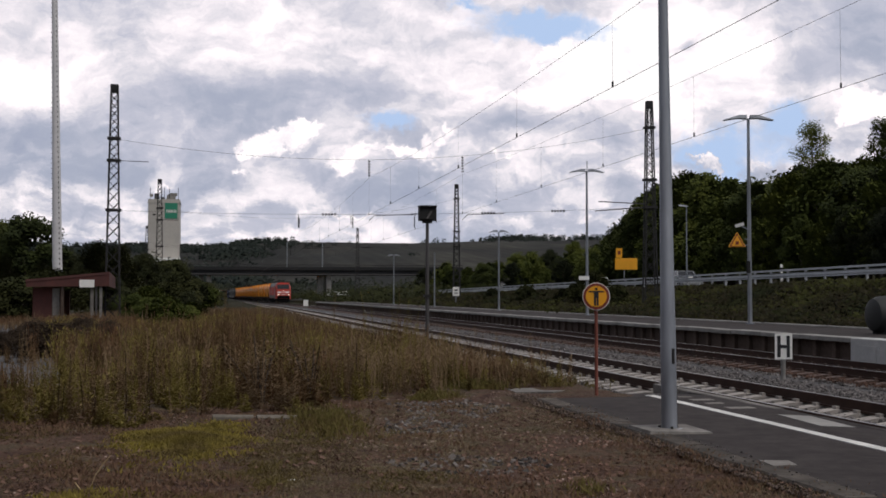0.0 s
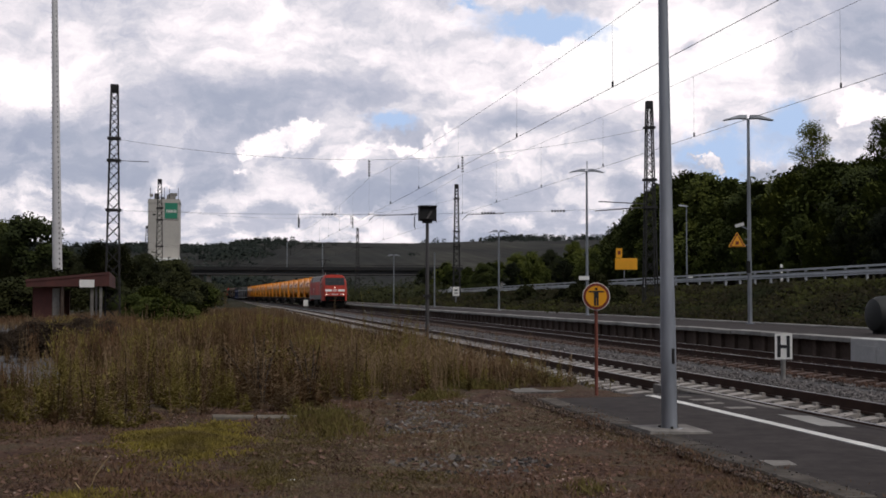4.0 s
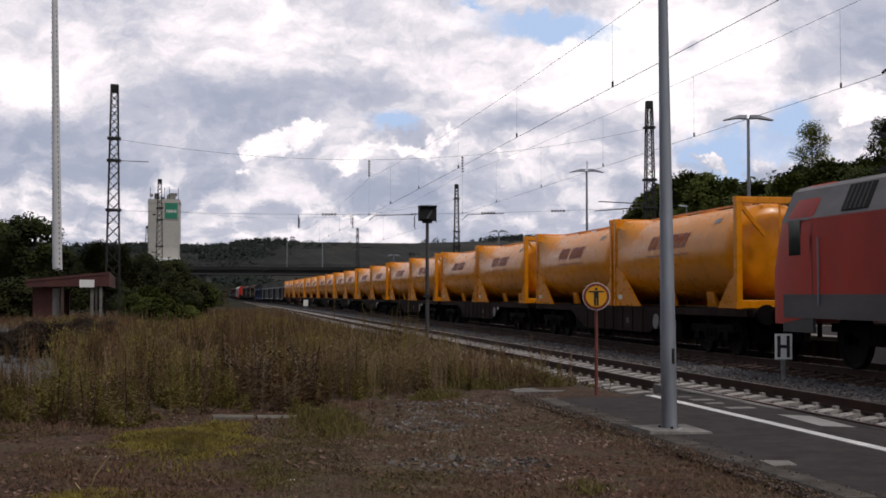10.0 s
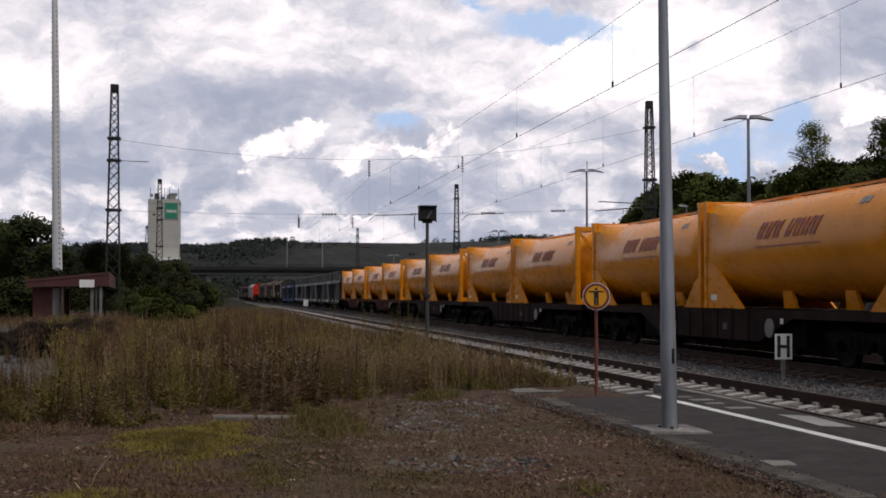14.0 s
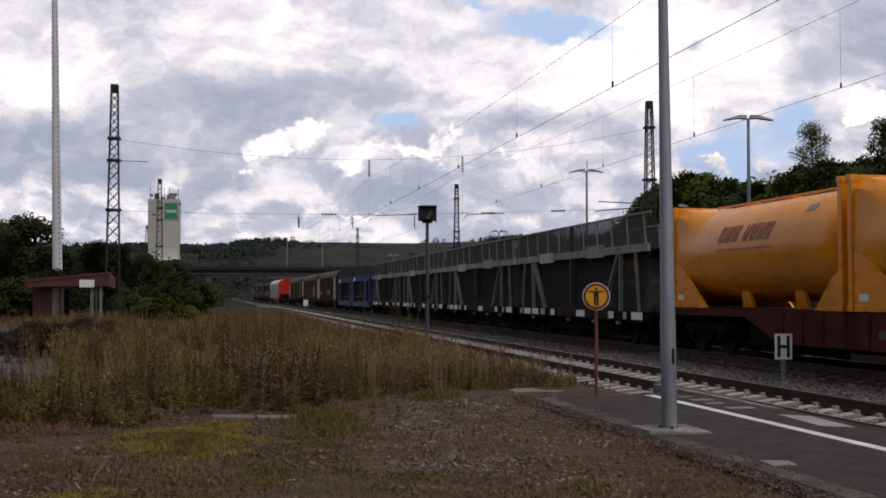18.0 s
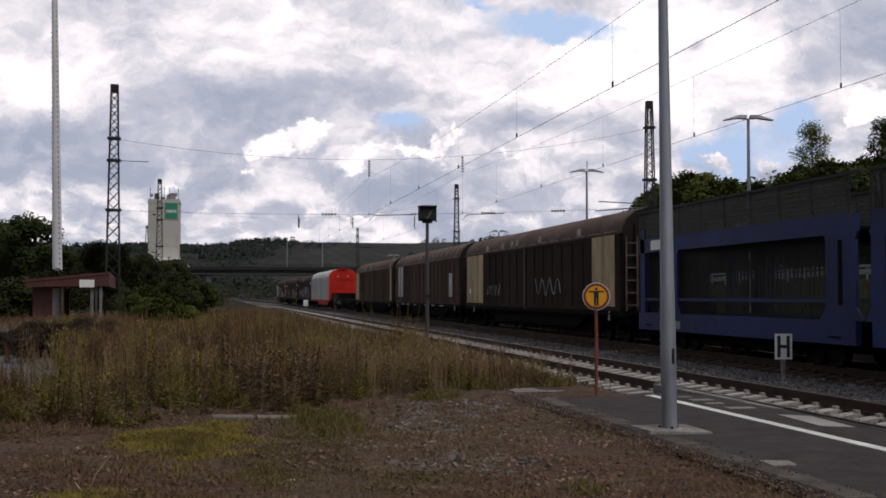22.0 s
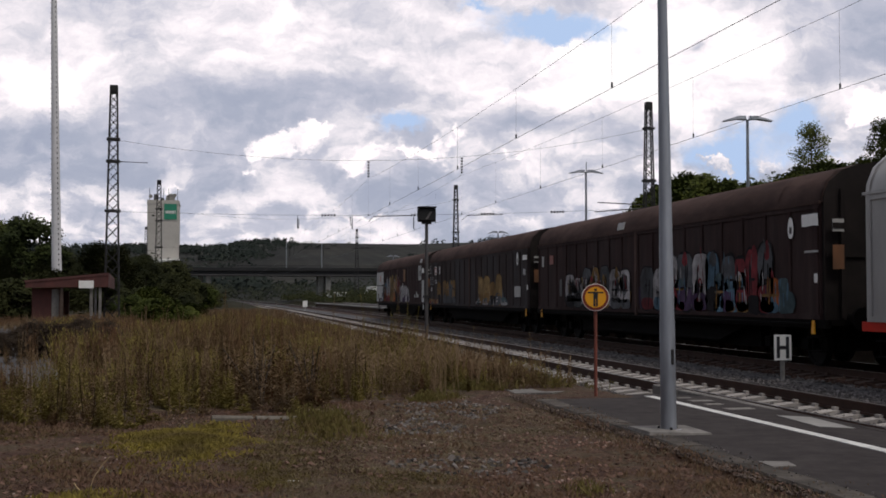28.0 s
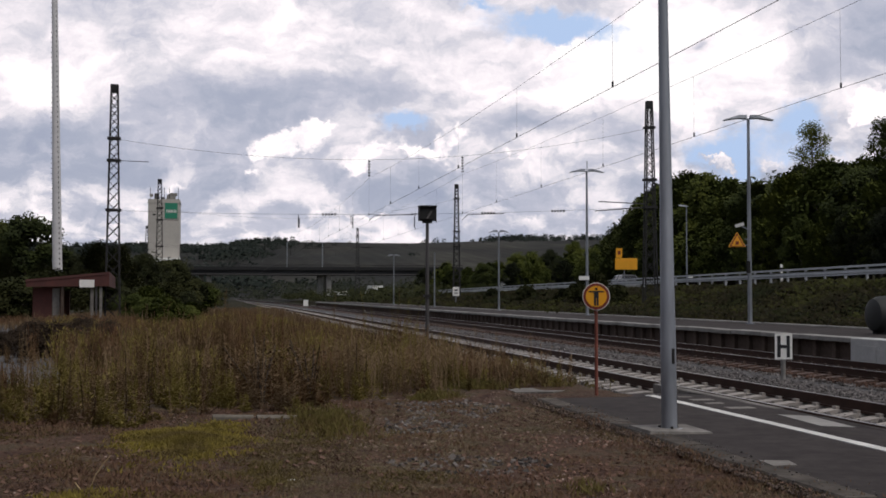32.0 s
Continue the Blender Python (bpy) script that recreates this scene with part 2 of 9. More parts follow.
# ---- mesh helpers ----
class Solid:
    """Gathers plain pieces of geometry into one mesh."""

    def __init__(self):
        self.v, self.f = [], []

    def add(self, verts, faces):
        k = len(self.v)
        self.v.extend(tuple(p) for p in verts)
        self.f.extend(tuple(i + k for i in q) for q in faces)
        return self

    def box(self, x0, x1, y0, y1, z0, z1, c=0.0):
        """A box; c chamfers its edges along the longest side."""
        if c <= 0:
            return self.add([(x, y, z) for z in (z0, z1) for y in (y0, y1) for x in (x0, x1)],
                            [(0, 2, 3, 1), (4, 5, 7, 6), (0, 1, 5, 4), (1, 3, 7, 5), (3, 2, 6, 7), (2, 0, 4, 6)])
        d = [x1 - x0, y1 - y0, z1 - z0]
        a = d.index(max(d))
        lo, hi = [x0, y0, z0], [x1, y1, z1]
        u, w = [k for k in range(3) if k != a]
        c = min(c, d[u] * 0.45, d[w] * 0.45)
        ring = [(lo[u] + c, lo[w]), (hi[u] - c, lo[w]), (hi[u], lo[w] + c), (hi[u], hi[w] - c), (hi[u] - c, hi[w]), (lo[u] + c, hi[w]), (lo[u], hi[w] - c), (lo[u], lo[w] + c)]
        pts = []
        for e in (lo[a], hi[a]):
            for p, q in ring:
                r = [0, 0, 0]
                r[a], r[u], r[w] = e, p, q
                pts.append(r)
        s = 1 if a != 1 else -1
        sides = [(i, (i + 1) % 8, 8 + (i + 1) % 8, 8 + i)[::s] for i in range(8)]
        return self.add(pts, sides + [tuple(range(8))[::-s], tuple(range(8, 16))[::s]])

    def beam(self, p, q, w, h=None, up=(0, 0, 1)):
        """A square bar from p to q."""
        p, q = Vector(p), Vector(q)
        d = (q - p).normalized()
        up = Vector(up)
        if abs(d.dot(up)) > 0.97:
            up = Vector((0, 1, 0))
        a = d.cross(up).normalized() * (w / 2)
        b = a.cross(d).normalized() * ((h or w) / 2)
        pts = [e + i * a + j * b for e in (p, q) for i, j in ((-1, -1), (1, -1), (1, 1), (-1, 1))]
        return self.add(pts, [(0, 1, 2, 3), (7, 6, 5, 4), (0, 4, 5, 1), (1, 5, 6, 2), (2, 6, 7, 3), (3, 7, 4, 0)])

    def cyl(self, p, q, r, r2=None, n=10, caps=True):
        p, q = Vector(p), Vector(q)
        d = (q - p).normalized()
        a = d.orthogonal().normalized()
        b = d.cross(a)
        r2 = r if r2 is None else r2
        pts = [e + (a * math.cos(2 * math.pi * i / n) + b * math.sin(2 * math.pi * i / n)) * rr for e, rr in ((p, r), (q, r2)) for i in range(n)]
        fs = [(i, (i + 1) % n, n + (i + 1) % n, n + i) for i in range(n)]
        if caps:
            fs += [tuple(range(n))[::-1], tuple(range(n, 2 * n))]
        return self.add(pts, fs)

    def tube(self, pts, r, n=5):
        pts = [Vector(p) for p in pts]
        rings = []
        for i, p in enumerate(pts):
            d = (pts[min(i + 1, len(pts) - 1)] - pts[max(i - 1, 0)]).normalized()
            a = d.cross(Vector((0, 0, 1)) if abs(d.z) < 0.9 else Vector((1, 0, 0))).normalized()
            b = a.cross(d)
            rings.append([p + (a * math.cos(math.tau * k / n) + b * math.sin(math.tau * k / n)) * r for k in range(n)])
        return self.loft(rings)

    def loft(self, rings, caps=True, closed=True):
        n = len(rings[0])
        pts = [p for ring in rings for p in ring]
        fs = []
        for k in range(len(rings) - 1):
            for i in range(n if closed else n - 1):
                j = (i + 1) % n
                fs.append((k * n + i, k * n + j, (k + 1) * n + j, (k + 1) * n + i))
        if caps:
            fs += [tuple(range(n))[::-1], tuple((len(rings) - 1) * n + i for i in range(n))]
        return self.add(pts, fs)

    def slab(self, ring, shift):
        """A plate: a flat outline given depth by the vector shift."""
        shift = Vector(shift)
        return self.loft([ring, [Vector(p) + shift for p in ring]])

    def mesh(self, name, material, smooth=0.0):
        me = bpy.data.meshes.new(name)
        me.from_pydata(self.v, [], self.f)
        me.materials.append(material)
        if smooth:
            me.shade_smooth()
            me.set_sharp_from_angle(angle=radians(smooth))
        bm = bmesh.new()
        bm.from_mesh(me)
        bmesh.ops.recalc_face_normals(bm, faces=bm.faces)
        bm.to_mesh(me)
        bm.free()
        return me


def part(name, solid, material, parent=None, label="", smooth=0.0):
    """One mesh object, under a thing or a part."""
    me = solid if isinstance(solid, bpy.types.Mesh) else solid.mesh(name, material, smooth)
    ob = new(name, me)
    ob.parent = parent
    if label:
        tagged(ob, label)
    return ob


def thing(name, label, category, at=None, group="", kind=""):
    ob = new(name)
    ob.empty_display_size = 0.2
    if at is not None:
        ob.matrix_basis = at
    return tagged(ob, label, category, group, kind)


def S():
    return Solid()


def smoothstep(a, b, x):
    t = min(max((x - a) / (b - a), 0.0), 1.0)
    return t * t * (3 - 2 * t)


# ---- sky backdrop: broken cloud, drifting slowly ----
FAR = 3200.0


def cloud_material():
    m = bpy.data.materials.new("broken_cloud")
    m.use_nodes = True
    n, l = m.node_tree.nodes, m.node_tree.links
    n.remove(n["Principled BSDF"])
    em = n.new("ShaderNodeEmission")
    l.new(em.outputs[0], n["Material Output"].inputs["Surface"])
    tc = n.new("ShaderNodeTexCoord")
    sc = n.new("ShaderNodeVectorMath")
    sc.operation = "SCALE"
    sc.inputs["Scale"].default_value = LENS / FAR / 1000
    l.new(tc.outputs["Object"], sc.inputs[0])

    def tex(vec, scale, detail, rough, stretch=(1, 1, 1)):
        mp = n.new("ShaderNodeMapping")
        mp.inputs["Scale"].default_value = stretch
        l.new(vec, mp.inputs[0])
        x = n.new("ShaderNodeTexNoise")
        for k, v in (("Scale", scale), ("Detail", detail), ("Roughness", rough)):
            x.inputs[k].default_value = v
        l.new(mp.outputs[0], x.inputs["Vector"])
        return x

    warp = tex(sc.outputs[0], 5.0, 7, 0.62)
    off = n.new("ShaderNodeVectorMath")
    off.operation = "SUBTRACT"
    off.inputs[1].default_value = (0.5, 0.5, 0.5)
    l.new(warp.outputs["Color"], off.inputs[0])
    ofs = n.new("ShaderNodeVectorMath")
    ofs.operation = "MULTIPLY_ADD"
    ofs.inputs[1].default_value = (0.16, 0.10, 0)
    l.new(off.outputs[0], ofs.inputs[0]), l.new(sc.outputs[0], ofs.inputs[2])
    p = ofs.outputs[0]

    def math_node(op, a, b):
        x = n.new("ShaderNodeMath")
        x.operation = op
        for i, v in enumerate((a, b)):
            if hasattr(v, "is_linked"):
                l.new(v, x.inputs[i])
            else:
                x.inputs[i].default_value = v
        return x.outputs[0]

    def blob(x, y, rx, ry, amp):
        mp = n.new("ShaderNodeMapping")
        mp.vector_type = "TEXTURE"
        mp.inputs["Location"].default_value = ((x - 784) / 1000, (441 - y) / 1000, 0)
        mp.inputs["Scale"].default_value = (rx * 1.6 / 1000, ry * 1.6 / 1000, 1)
        l.new(p, mp.inputs[0])
        g = n.new("ShaderNodeTexGradient")
        g.gradient_type = "QUADRATIC_SPHERE"
        l.new(mp.outputs[0], g.inputs[0])
        return math_node("MULTIPLY", g.outputs["Fac"], amp)

    def total(start, rows):
        out = start
        for r in rows:
            out = math_node("ADD", out, blob(*r))
        return out

    at = n.new("ShaderNodeSeparateXYZ")
    l.new(sc.outputs[0], at.inputs[0])
    low = n.new("ShaderNodeMapRange")
    low.inputs["From Min"].default_value, low.inputs["From Max"].default_value = 0.30, 0.06
    low.inputs["To Min"].default_value, low.inputs["To Max"].default_value = 0.16, 0.50
    l.new(at.outputs["Y"], low.inputs["Value"])
    bank = tex(p, 8.5, 8, 0.55, (1, 1.9, 1))
    roll = n.new("ShaderNodeMapRange")
    roll.interpolation_type = "SMOOTHSTEP"
    roll.inputs["From Min"].default_value, roll.inputs["From Max"].default_value = 0.40, 0.60
    roll.inputs["To Min"].default_value, roll.inputs["To Max"].default_value = -0.62, 0.5
    l.new(bank.outputs["Fac"], roll.inputs["Value"])
    heaped = math_node("MULTIPLY", roll.outputs[0], low.outputs[0])
    lumps = tex(p, 3.2, 10, 0.60, (1, 1.8, 1))
    fine = tex(p, 14, 11, 0.68, (1, 1.4, 1))
    v = math_node("MULTIPLY_ADD", lumps.outputs["Fac"], 1.9)
    v.node.inputs[2].default_value = -0.83
    v2 = math_node("MULTIPLY_ADD", fine.outputs["Fac"], 0.82)
    l.new(v, v2.node.inputs[2])
    tone = total(v2, [(1040, 150, 280, 150, 0.75), (250, 90, 260, 50, 0.22), (1300, 110, 120, 85, 0.5), (1180, 200, 120, 60, 0.3), (480, 120, 200, 40, 0.18), (60, 130, 140, 40, 0.25), (1190, 50, 190, 85, 0.5), (40, 165, 150, 55, 0.4), (90, 350, 190, 65, 0.05), (720, 395, 300, 60, 0.05),
                      (330, 405, 230, 65, 0.0), (620, 60, 300, 90, 0.38), (1010, 385, 190, 60, 0.2), (150, 50, 330, 90, 0.18)])
    tone = total(tone, [(150, 240, 290, 75, -0.24), (560, 165, 220, 45, -0.12), (340, 185, 260, 55, -0.14), (930, 220, 130, 34, -0.85), (300, 225, 210, 55, -0.06), (40, 250, 110, 60, -0.24),
                        (1430, 135, 110, 55, -0.40), (1530, 85, 110, 60, -0.42), (720, 335, 160, 45, -0.4), (420, 325, 140, 40, -0.35)])
    tone = total(tone, [(170, 385, 260, 60, -0.25), (600, 385, 220, 50, -0.18), (1225, 78, 65, 32, -0.6), (230, 300, 200, 45, -0.25), (1080, 330, 110, 30, -0.3), (1090, 250, 120, 40, -0.3)])
    def over(mask, lo, hi, under, colour):
        r = n.new("ShaderNodeMapRange")
        r.interpolation_type = "SMOOTHSTEP"
        r.inputs["From Min"].default_value, r.inputs["From Max"].default_value = lo, hi
        l.new(mask, r.inputs["Value"])
        mx = n.new("ShaderNodeMix")
        mx.data_type = "RGBA"
        mx.inputs[7].default_value = colour
        l.new(r.outputs[0], mx.inputs[0]), l.new(under, mx.inputs[6])
        return mx.outputs[2]

    curl = n.new("ShaderNodeVectorMath")
    curl.operation = "MULTIPLY_ADD"
    curl.inputs[1].default_value = (0.07, 0.07, 0)
    small = tex(sc.outputs[0], 22, 6, 0.6)
    sub_ = n.new("ShaderNodeVectorMath")
    sub_.operation = "SUBTRACT"
    sub_.inputs[1].default_value = (0.5, 0.5, 0.5)
    l.new(small.outputs["Color"], sub_.inputs[0])
    l.new(sub_.outputs[0], curl.inputs[0]), l.new(p, curl.inputs[2])
    p = curl.outputs[0]
    puffs = tex(p, 9, 9, 0.6, (1, 1.2, 1))
    heap = total(math_node("MULTIPLY", puffs.outputs["Fac"], 1.3), [(490, 246, 95, 34, 0.75), (430, 268, 50, 26, 0.5), (550, 232, 70, 26, 0.5), (625, 300, 55, 60, 0.6), (720, 268, 120, 38, 0.65),
                                                                    (790, 236, 70, 30, 0.5), (1250, 278, 70, 30, 0.42), (1530, 195, 80, 60, 0.65), (1350, 268, 70, 30, 0.2)])
    heap = total(heap, [(40, 165, 90, 34, 0.45), (60, 365, 90, 30, 0.25), (900, 390, 120, 30, 0.4), (1000, 100, 200, 70, 0.45), (1150, 150, 130, 90, 0.5), (70, 335, 80, 22, 0.25), (300, 322, 120, 16, 0.45), (520, 348, 110, 15, 0.42), (190, 385, 90, 15, 0.42)])
    heap = total(heap, [(650, 378, 130, 13, 0.42), (885, 272, 60, 34, 0.55), (1330, 292, 90, 26, 0.3), (420, 300, 70, 18, 0.4), (1010, 215, 80, 22, 0.35)])
    lift = n.new("ShaderNodeMapRange")
    lift.interpolation_type = "SMOOTHSTEP"
    lift.inputs["From Min"].default_value, lift.inputs["From Max"].default_value = 0.95, 1.22
    l.new(heap, lift.inputs["Value"])
    tone = math_node("ADD", math_node("ADD", tone, heaped), math_node("MULTIPLY", lift.outputs[0], 0.62))
    cr = n.new("ShaderNodeValToRGB")
    e = cr.color_ramp.elements
    e[0].position, e[0].color = 0.0, (0.34, 0.375, 0.50, 1)
    e[1].position, e[1].color = 1.0, (1.12, 1.08, 1.08, 1)
    for at, c in ((0.34, (0.42, 0.45, 0.56, 1)), (0.57, (0.56, 0.565, 0.665, 1)), (0.72, (0.75, 0.725, 0.79, 1)), (0.86, (0.97, 0.90, 0.95, 1))):
        x = e.new(at)
        x.color = c
    squash = n.new("ShaderNodeMapRange")
    squash.inputs["From Min"].default_value, squash.inputs["From Max"].default_value = -0.35, 1.0
    l.new(tone, squash.inputs["Value"]), l.new(squash.outputs[0], cr.inputs["Fac"])

    hole = total(math_node("MULTIPLY", fine.outputs["Fac"], 0.6), [(955, 45, 170, 45, 1.0), (690, 218, 80, 34, 0.75), (1270, 270, 140, 60, 0.9),
                                                                     (1405, 215, 90, 50, 0.8), (815, 6, 60, 20, 0.6), (1450, 285, 90, 30, 0.5)])
    dim = math_node("SUBTRACT", hole, math_node("MULTIPLY", lift.outputs[0], 0.8))
    colour = over(dim, 0.5, 0.9, cr.outputs["Color"], (0.46, 0.60, 0.86, 1))
    l.new(colour, em.inputs["Color"])
    em.inputs["Strength"].default_value = 1.0
    m.cycles.emission_sampling = "NONE"
    return m


def sky_backdrop():
    k = FAR / LENS
    a = S().add([(x * k, y * k, 0) for y in (-250, 900) for x in (-1250, 1250)], [(0, 1, 3, 2)])
    ob = part("backdrop", a, cloud_material())
    tagged(ob, "bright broken clouds with small blue gaps above the hills", "sky", kind="structure")
    return ob


SKY = sky_backdrop()
SKY_TURN = Matrix((RIGHT, UP, -AHEAD)).transposed().to_4x4()

# ---- ground ----
TRACK = (8.3, 13.6)


def road_z(y):
    return 2.2 - 0.0065 * (min(max(y, 0), 230) - 50)


def ground_z(x, y):
    bumps = 0.05 * noise.noise((x * 0.5, y * 0.5, 0)) + 0.025 * noise.noise((x * 1.7, y * 1.7, 3))
    z = 0.08 + bumps
    if x > 4.0:
        z += (0.135 - z) * smoothstep(3.6, 4.4, x) if y < 16.4 else 0
        z += (-0.42 - z) * (smoothstep(4.45, 4.75, x) if y < 15.2 else smoothstep(5.6, 6.6, x))
    if x > 19.9:
        z += (0.2 - z) * smoothstep(19.9, 20.3, x)
        z += (road_z(y) - 0.08 - z) * smoothstep(22.5, 29.3, x)
    if x > 40.5:
        z += smoothstep(40.5, 100, x) * 13 * (1 - smoothstep(150, 320, y))
    if y > 500 or x < -60:
        k = smoothstep(520, 1900, y)
        z += k * (79 + 10 * noise.noise((x * 0.0014, y * 0.001, 5)) + 16 * smoothstep(200, 900, x) - 11 * smoothstep(100, -30, x)) + k * 4 * noise.noise((x * 0.006, y * 0.004, 9))
    return z


BANK = mat("bank_grass", (0.019, 0.022, 0.008), 0.97, 0, 0.4, 1.6, 0.4, 0.05, second=(0.028, 0.022, 0.013), spec=0.05)


def ground():
    xs = [-1500, -1200, -950, -750, -600, -470, -360, -270, -200, -150, -110, -80, -60, -45, -34, -26, -20, -16]
    xs += [-13 + 0.5 * i for i in range(18)] + [-4 + 0.25 * i for i in range(48)] + [8, 9, 11, 13, 15, 17, 19, 19.9, 20.1, 20.3, 20.8]
    xs += [21.2 + 0.9 * i for i in range(10)] + [30, 34, 40.4, 43, 47, 53, 60, 70, 82, 96, 115, 140, 175, 220, 280, 350, 430, 520, 630, 760, 900, 1080, 1300, 1600, 2000]
    ys = [-80, -60, -45, -30, -20, -12, -6, -2, 1, 3, 5] + [6 + 0.3 * i for i in range(62)] + [25 + i for i in range(40)]
    y = 66.0
    while y < 2700:
        ys.append(y)
        y *= 1.045
    v = [(a, b, ground_z(a, b)) for b in ys for a in xs]
    w = len(xs)
    f = [(j * w + i, j * w + i + 1, (j + 1) * w + i + 1, (j + 1) * w + i) for j in range(len(ys) - 1) for i in range(w - 1)]
    me = bpy.data.meshes.new("ground")
    me.from_pydata(v, [], f)
    me.materials.append(ground_material())
    me.materials.append(hill_material())
    me.materials.append(BANK)
    for p in me.polygons:
        c = p.center
        p.material_index = 1 if c.y > 330 else 2 if c.x > 20.2 or c.y > 100 else 0
    me.shade_smooth()
    ob = new("ground", me)
    return tagged(ob, "dry gravelly waste ground with moss, withered grass and far fields", "ground", kind="structure")


def hill_material():
    """Far slopes: a patchwork of vineyards and meadows, each parcel with its own tone and faint rows."""
    # distance haze is mixed into these base colours as a slight blue
    m = mat("hazy_hill_fields", (0.023, 0.0245, 0.0225), 0.97, 0, 0.45, 0.05, 0.35, second=(0.033, 0.032, 0.027), mapping=(1, 0.5, 1), spec=0.05)
    n, l = m.node_tree.nodes, m.node_tree.links
    b = n["Principled BSDF"]
    was = b.inputs["Base Color"].links[0].from_socket
    tc, mp, vo, wv = (n.new("ShaderNode" + k) for k in ("TexCoord", "Mapping", "TexVoronoi", "TexWave"))
    mp.inputs["Scale"].default_value, mp.inputs["Rotation"].default_value = (0.011, 0.0045, 0), (0, 0, 0.3)
    l.new(tc.outputs["Object"], mp.inputs["Vector"]), l.new(mp.outputs[0], vo.inputs["Vector"])
    vo.inputs["Scale"].default_value = 1.0
    wv.inputs["Scale"].default_value, wv.inputs["Distortion"].default_value = 0.02, 1.5
    l.new(tc.outputs["Object"], wv.inputs["Vector"])
    tone = n.new("ShaderNodeMapRange")
    tone.inputs["To Min"].default_value, tone.inputs["To Max"].default_value = 0.72, 1.32
    l.new(vo.outputs["Color"], tone.inputs["Value"])
    rows = n.new("ShaderNodeMapRange")
    rows.inputs["To Min"].default_value, rows.inputs["To Max"].default_value = 0.9, 1.1
    l.new(wv.outputs["Fac"], rows.inputs["Value"])
    k = n.new("ShaderNodeMath")
    k.operation = "MULTIPLY"
    l.new(tone.outputs[0], k.inputs[0]), l.new(rows.outputs[0], k.inputs[1])
    x = n.new("ShaderNodeVectorMath")
    x.operation = "SCALE"
    l.new(was, x.inputs[0]), l.new(k.outputs[0], x.inputs["Scale"]), l.new(x.outputs[0], b.inputs["Base Color"])
    return m


def ground_material():
    m = mat("waste_ground", (0.118, 0.070, 0.053), 0.97, 0, 0.8, 16, 0.6, 0.05, second=(0.076, 0.058, 0.038), spec=0.08)
    return m


ground()


# ---- tracks: straight past the platforms, then in a wide left-hand curve ----
def bend(y):
    y = max(y - 110, 0)
    return -8.6e-5 * y * y if y < 130 else -1.453 - 0.02236 * (y - 130)


BEND_AT = [-40, 110, 125, 140, 155, 170, 185, 200, 220, 240, 265, 290, 330, 760]


def bent_bar(x0, x1, z0, z1):
    return S().loft([[(x + bend(y), y, z) for x, z in ((x0, z0), (x1, z0), (x1, z1), (x0, z1))] for y in BEND_AT])


def rail_part(x, y0, y1, owner):
    a = S()
    for w, z0, z1 in ((0.07, -0.165, -0.14), (0.012, -0.14, -0.035), (0.036, -0.035, -0.004)):
        b = bent_bar(x - w, x + w, z0, z1)
        a.add(b.v, b.f)
    r = part("rail", a, M["rail"], owner)
    part("rail_head", bent_bar(x - 0.031, x + 0.031, -0.004, 0.0), M["railtop"], r)


def sleeper_solid():
    def ring(y, s):
        return [(x, y * s, z) for x, z in ((-1.3, -0.34), (1.3, -0.34), (1.3, -0.20), (0.95, -0.165), (0.55, -0.168), (0.3, -0.20), (-0.3, -0.20), (-0.55, -0.168), (-0.95, -0.165), (-1.3, -0.20))]
    a = S().loft([ring(-0.13, 1), ring(0.13, 1)])
    for s in (-1, 1):
        for d in (-0.11, 0.11):
            a.box(s * 0.7525 + d - 0.03, s * 0.7525 + d + 0.03, -0.06, 0.06, -0.172, -0.12)
    return a


def track(cx, name, label, near0, near1, far1, material):
    t = thing(name, label, "railway track", kind="structure")
    for s in (-1, 1):
        rail_part(cx + s * 0.7525, -40, 760, t)
    sl = sleeper_solid().mesh("sleeper", material)
    y = near0
    while y < near1:
        o = part("sleeper", sl, None, t)
        o.matrix_basis = pose(cx + random.uniform(-0.015, 0.015), y, random.uniform(-0.006, 0.004), 0, 0, random.uniform(-0.5, 0.5))
        y += 0.6
    a = S()
    base = sleeper_solid()
    while y < far1:
        a.add([(p[0] + cx + bend(y), p[1] + y, p[2]) for p in base.v], base.f)
        y += 0.6
    y = near0 - 0.6
    while y > -20:
        a.add([(p[0] + cx, p[1] + y, p[2]) for p in base.v], base.f)
        y -= 0.6
    tagged(part("sleeper_row", a, material, t), kind="stuff")
    return t


track(TRACK[0], "track_1", "railway track with pale concrete sleepers beside the low platform", 8, 90, 330, M["sleeper"])
track(TRACK[1], "track_2", "railway track with rusty rails and stained sleepers", 20, 80, 200, M["oldsleeper"])


def ballast():
    prof = [(5.9, -0.42), (6.75, -0.235), (10.2, -0.235), (10.7, -0.28), (11.3, -0.28), (11.8, -0.235), (15.2, -0.235), (15.3, -0.5)]
    ys = [-40, 5] + [6 + 2 * i for i in range(60)] + [140, 180, 240, 320, 450, 760]
    a = S().loft([[(x + bend(y), y, z + 0.015 * noise.noise((x, y * 0.7, 0))) for x, z in prof] for y in ys], caps=False, closed=False)
    ob = part("ballast", a, M["ballast"])
    tagged(ob, "grey crushed stone ballast bed between the tracks", "ballast", kind="structure")


ballast()


